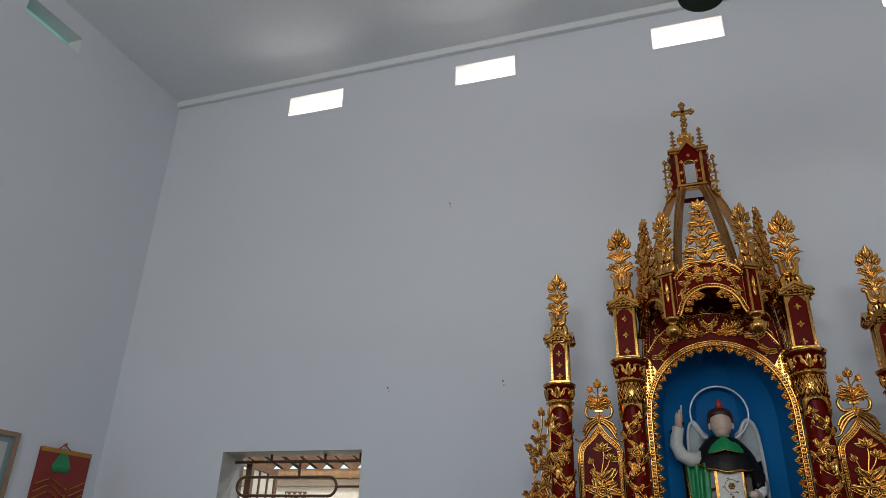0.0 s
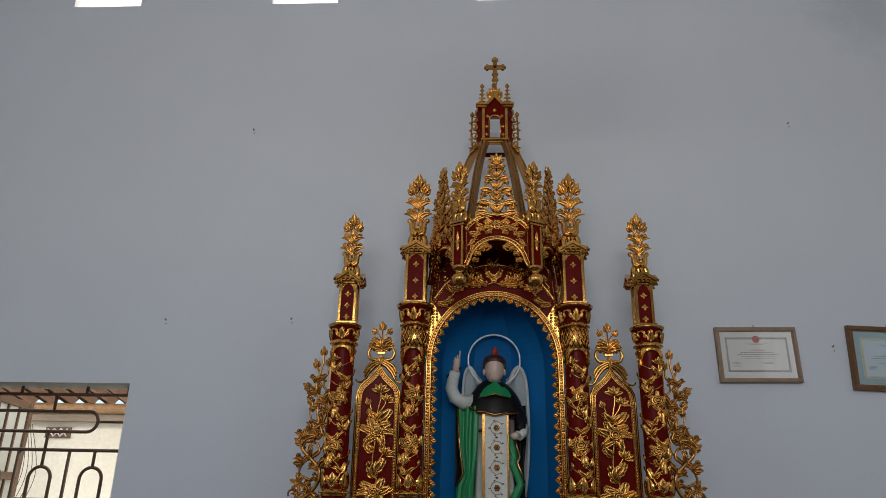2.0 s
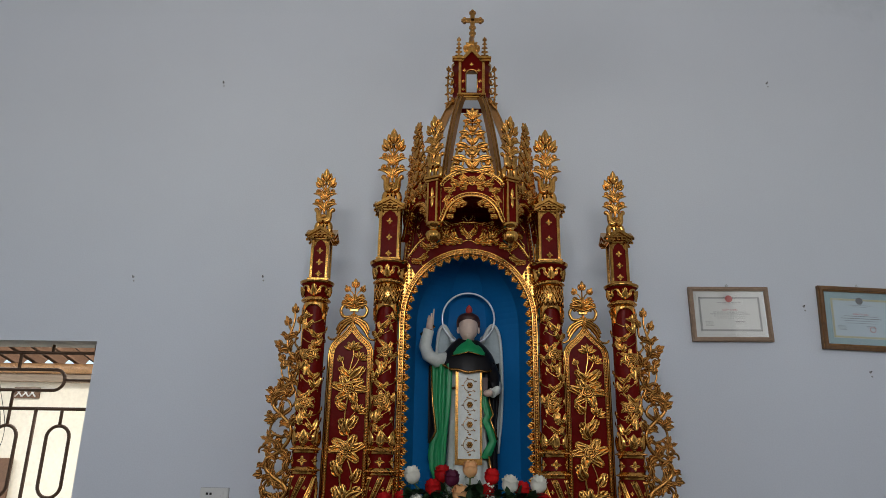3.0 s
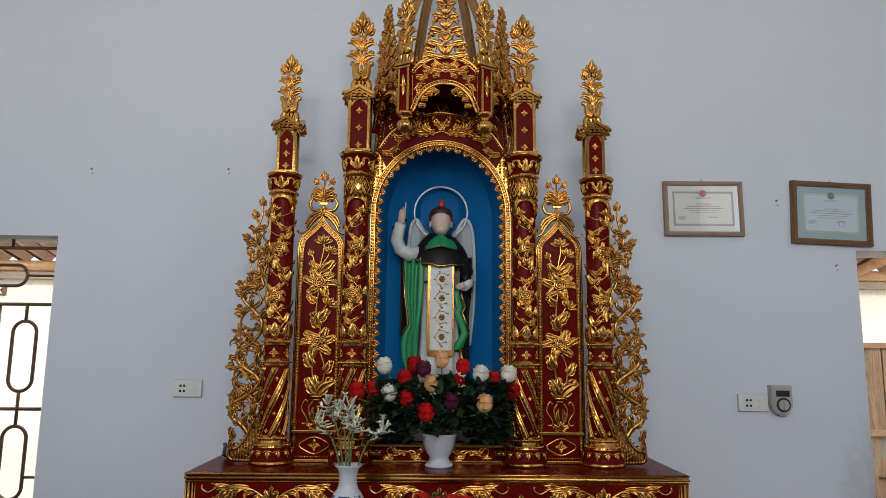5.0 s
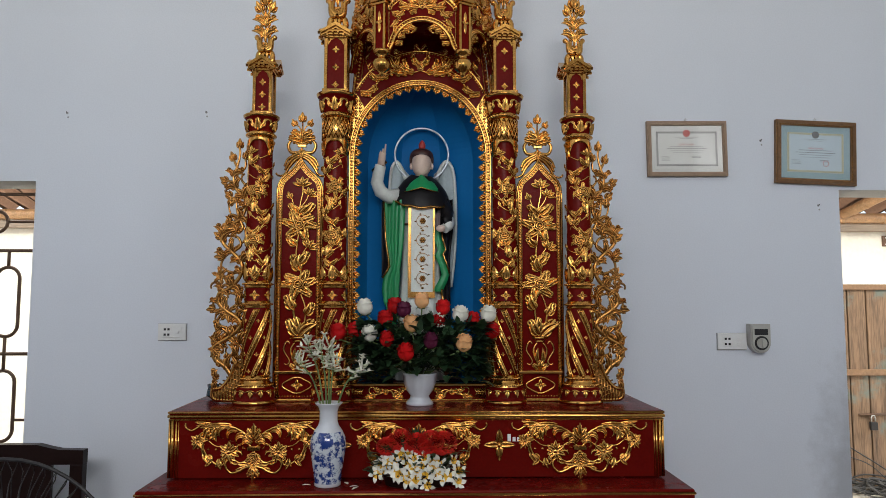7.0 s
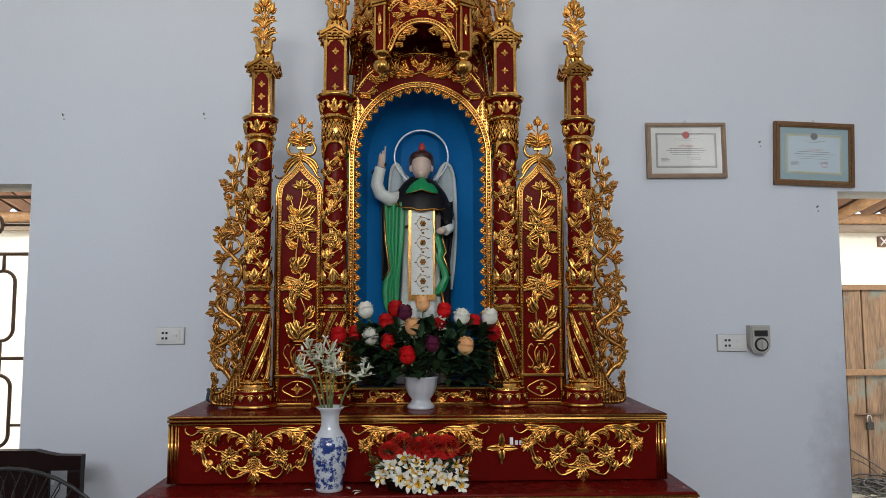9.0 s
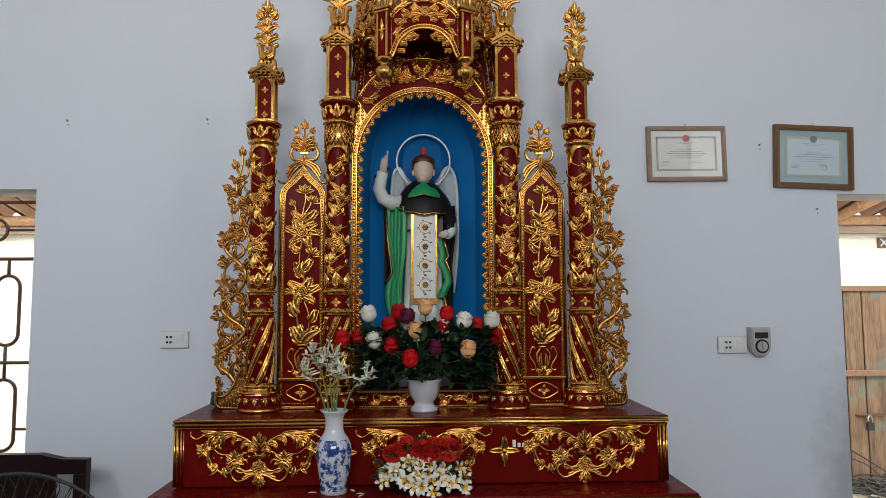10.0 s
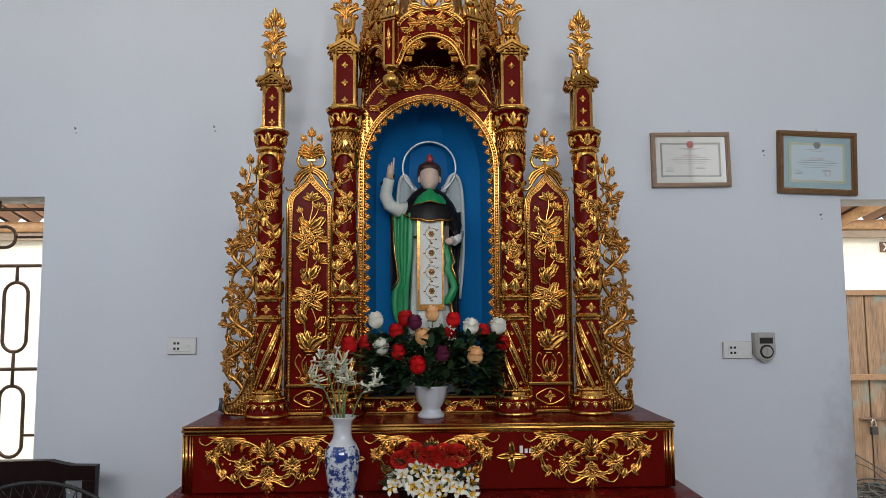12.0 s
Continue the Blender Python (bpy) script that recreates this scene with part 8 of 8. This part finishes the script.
# ---- chair and fan ----
def armchair():
    cx, y = -1.52, -0.25
    e = empty("wooden_armchair", (cx, -0.45, 0), label="dark lacquered wooden armchair by the window", category="chair")
    hw = 0.288
    top = [(-hw, 1.004), (-hw + 0.09, 1.006), (-hw + 0.13, 1.014), (-hw + 0.17, 1.024), (hw - 0.17, 1.024), (hw - 0.13, 1.014), (hw - 0.09, 1.006), (hw, 1.004)]
    low = [(x, 0.952) for x, z in top]
    bm = bmesh.new()
    add_band(bm, [(cx + x, z) for x, z in low], [(cx + x, z) for x, z in top], y - 0.018, y + 0.018)
    bmesh.ops.recalc_face_normals(bm, faces=bm.faces)
    part("top_rail", bm, M_DARKWOOD, e)
    for s in (-1, 1):
        x = cx + s * (hw - 0.024)
        part("back_post", box(x - 0.023, x + 0.023, y - 0.02, y + 0.02, 0.0, 0.953, 0.004), M_DARKWOOD, e)
        part("leg", box(x - 0.023, x + 0.023, -0.78, -0.735, 0.0, 0.64, 0.004), M_DARKWOOD, e)
        part("armrest", box(x - 0.032, x + 0.032, -0.80, y - 0.02, 0.64, 0.665, 0.006), M_DARKWOOD, e)
    for x0, x1 in ((-0.17, 0.17),):
        part("back_panel", box(cx + x0, cx + x1, y - 0.01, y + 0.01, 0.46, 0.95, 0.003), M_DARKWOOD, e)
    part("lower_rail", box(cx - hw + 0.04, cx + hw - 0.04, y - 0.015, y + 0.015, 0.50, 0.55, 0.004), M_DARKWOOD, e)
    part("seat", box(cx - hw, cx + hw, -0.79, y + 0.02, 0.42, 0.455, 0.006), M_DARKWOOD, e)
    bm = bmesh.new()
    for k in range(3):
        add_box(bm, cx + 0.19 + k * 0.0, cx + 0.196, y - 0.02, y - 0.012, 0.905 + k * 0.012, 0.912 + k * 0.012)
    part("inlay", bm, M_PAPER, e)


armchair()


def pedestal_fan():
    cx, cy, cz, R = -0.719, -1.60, 1.035, 0.230
    e = empty("pedestal_fan", (cx, cy, 0), label="black pedestal fan with a round wire guard", category="fan")
    rows = []
    m = Matrix.Translation((cx, cy, cz)) @ Matrix.Rotation(radians(-4), 4, "Z")

    def P(n, bm, mat, l=""):
        return part(n, move_all(bm, lambda c: m @ c), mat, e, l)
    bm = bmesh.new()
    ring = lambda r, y: [(r * math.cos(t), y, r * math.sin(t)) for t in [2 * math.pi * i / 48 for i in range(48)]]
    add_tube(bm, ring(R, 0.0), 0.0036, 6, closed=True)
    P("guard_rim", bm, M_DARK)
    for s, n in ((-1, "front_guard"), (1, "rear_guard")):
        bm = bmesh.new()
        for i in range(60):
            t = 2 * math.pi * i / 60
            line = []
            for k in range(7):
                u = k / 6
                r = 0.045 + (R - 0.045) * u
                a = t + 0.35 * (1 - u) * s
                line.append((r * math.cos(a), s * 0.06 * math.sqrt(max(0, 1 - u ** 2.4)), r * math.sin(a)))
            add_tube(bm, line, 0.0011, 4)
        add_tube(bm, ring(0.13, s * 0.052), 0.0014, 4, closed=True)
        add_tube(bm, ring(0.045, s * 0.06), 0.004, 6, closed=True)
        P(n, bm, M_DARK)
    for k in range(3):
        bm = bmesh.new()
        rows = []
        for i in range(6):
            r = 0.03 + 0.165 * i / 5
            w = (0.35 + 0.35 * math.sin(i / 5 * 2.4))
            rows.append([(r * math.cos(2.1 * k + u * w), 0.03 * u, r * math.sin(2.1 * k + u * w)) for u in (-1, -0.5, 0, 0.5, 1)])
        add_shell(bm, rows, 0)
        P("blade", bm, M_DARK)
    bm = bmesh.new()
    add_lathe(bm, [(0.03, -0.06), (0.05, -0.04), (0.06, 0.02), (0.055, 0.10), (0.03, 0.13)], seg=24)
    move_all(bm, lambda c: Vector((c.x, c.z + 0.06, c.y)))
    P("motor", bm, M_DARK)
    bm = bmesh.new()
    add_lathe(bm, [(0.19, 0.0), (0.19, 0.02), (0.06, 0.045), (0.025, 0.06), (0.016, 0.08), (0.016, cz - 0.02)], (cx + 0.05, cy + 0.11, 0), 32)
    part("stand", bm, M_DARK, e, "black round base and pole")


pedestal_fan()


# ---- side wall and ceiling ----
def calendar():
    e = empty("wall_calendar", (X0 + 0.001, -0.24, 1.75), label="red and gold printed wall calendar hanging on a nail", category="calendar")
    part("sheet", box(X0 + 0.001, X0 + 0.010, -0.405, -0.08, 1.60, 2.035, 0.001), M_CAL, e)
    bm = bmesh.new()
    for k in range(5):
        add_tube(bm, smooth_line([Vector((X0 + 0.011, -0.395, 1.86 - k * 0.035)), Vector((X0 + 0.011, -0.3, 1.89 - k * 0.03)), Vector((X0 + 0.011, -0.2, 1.85 - k * 0.035)), Vector((X0 + 0.011, -0.09, 1.89 - k * 0.03))], 5), 0.010, 5, flat=0.2)
    part("printed_waves", bm, M_CALGOLD, e)
    bm = bmesh.new()
    add_lathe(bm, [(0.045, -0.03), (0.06, 0.0), (0.03, 0.05), (0.004, 0.085)], seg=16, squash=0.05)
    move_all(bm, lambda c: Vector((X0 + 0.011 + c.y, -0.26 + c.x, 1.955 + c.z)))
    part("printed_leaf", bm, M_GREEN, e)
    bm = bmesh.new()
    add_tube(bm, [(X0 + 0.008, -0.30, 2.035), (X0 + 0.01, -0.265, 2.06), (X0 + 0.008, -0.22, 2.035)], 0.004, 6)
    add_tube(bm, [(X0, -0.265, 2.06), (X0 + 0.02, -0.265, 2.065)], 0.005, 6)
    part("hanging_ribbon", bm, M_FLAME, e)
    bm = bmesh.new()
    add_box(bm, X0 + 0.010, X0 + 0.014, -0.405, -0.08, 2.015, 2.037, 0.001)
    part("binding", bm, M_CALGOLD, e)


calendar()


def side_picture():
    e = empty("picture_frame", (X0 + 0.001, -0.8, 1.7), label="brown framed pale print on the side wall", category="picture")
    y0, y1, z0, z1 = -1.0, -0.545, 1.72, 2.075
    bm = bmesh.new()
    rect = lambda d: [(y0 + d, z0 + d), (y1 - d, z0 + d), (y1 - d, z1 - d), (y0 + d, z1 - d)]
    add_band(bm, rect(0.022), rect(0.0), -0.02, 0.0, closed=True)
    bmesh.ops.recalc_face_normals(bm, faces=bm.faces)
    move_all(bm, lambda c: Vector((X0 + 0.001 - c.y, c.x, c.z)))
    bmesh.ops.recalc_face_normals(bm, faces=bm.faces)
    part("frame", bm, M_FRAMEWOOD, e)
    part("mount", box(X0 + 0.002, X0 + 0.008, y0 + 0.022, y1 - 0.022, z0 + 0.022, z1 - 0.022), M_MAT, e)
    part("print", box(X0 + 0.008, X0 + 0.010, y0 + 0.05, y1 - 0.05, z0 + 0.05, z1 - 0.05), M_PAPER, e)


side_picture()


def ceiling_fan():
    cx, cy, cz = 0.12, -1.72, 3.36
    e = empty("ceiling_fan", (cx, cy, H), label="dark green ceiling fan with rounded blades", category="ceiling fan")
    bm = bmesh.new()
    add_lathe(bm, [(0.012, 0.06), (0.012, H - cz - 0.05), (0.06, H - cz - 0.05), (0.07, H - cz)], (cx, cy, cz), 20)
    part("rod", bm, M_FANGREEN, e)
    bm = bmesh.new()
    add_lathe(bm, [(0.05, -0.06), (0.11, -0.045), (0.125, 0.0), (0.11, 0.045), (0.04, 0.07)], (cx, cy, cz), 32)
    part("motor", bm, M_FANGREEN, e)
    for k in range(3):
        a = radians(95 + 120 * k)
        rot = Matrix.Translation((cx, cy, cz)) @ Matrix.Rotation(a, 4, "Z") @ Matrix.Rotation(radians(9), 4, "X")
        line = [(0.13, -0.045), (0.25, -0.062), (0.45, -0.072), (0.58, -0.075)] + [(0.58 + 0.075 * math.sin(t), -0.075 * math.cos(t)) for t in [math.pi * i / 12 for i in range(1, 12)]] + [(0.58, 0.075), (0.45, 0.072), (0.25, 0.062), (0.13, 0.045)]
        bm = bmesh.new()
        lo = [bm.verts.new((x, y, -0.003)) for x, y in line]
        hi = [bm.verts.new((x, y, 0.003)) for x, y in line]
        bm.faces.new(lo[::-1])
        bm.faces.new(hi)
        for i in range(len(lo)):
            j = (i + 1) % len(lo)
            bm.faces.new((lo[i], lo[j], hi[j], hi[i]))
        part("blade", move_all(bm, lambda c: rot @ c), M_FANGREEN, e)


ceiling_fan()


def crumpled_bag():
    bm = bmesh.new()
    rnd = random.Random(2)
    add_ball(bm, (0, 0, 0), 0.026, 0.026, 0.026, 0, 18, 12)
    for v in bm.verts:
        v.co += Vector((noise.noise(v.co * 60), noise.noise(v.co * 60 + Vector((5, 0, 0))), noise.noise(v.co * 60 + Vector((0, 7, 0))))) * 0.016
    lowest = min(v.co.z for v in bm.verts)
    move_all(bm, shifted(-0.772, -0.24, BT - lowest + 0.001))
    tagged(mesh_ob("plastic_bag", bm, M_BAG), "small crumpled dark blue plastic bag on the altar", "plastic bag")


crumpled_bag()


def vent_rubble():
    """Crumbled mortar left in one of the vents."""
    bm = bmesh.new()
    rnd = random.Random(8)
    for k in range(26):
        x = 1.03 + 0.32 * rnd.random()
        r = rnd.uniform(0.004, 0.013) * (1.4 if x > 1.1 else 0.6)
        add_ball(bm, (x, 0.006 + rnd.uniform(0.0, 0.03), 4.10 + r * 0.7), r * 1.4, r, r, 0, 7, 5)
    add_tube(bm, [(1.27, 0.01, 4.105), (1.285, 0.012, 4.135), (1.30, 0.015, 4.15)], 0.004, 5)
    tagged(mesh_ob("mortar_crumbs", bm, M_OLDPLAIN), "brown crumbled mortar in a wall vent", "rubble")


vent_rubble()
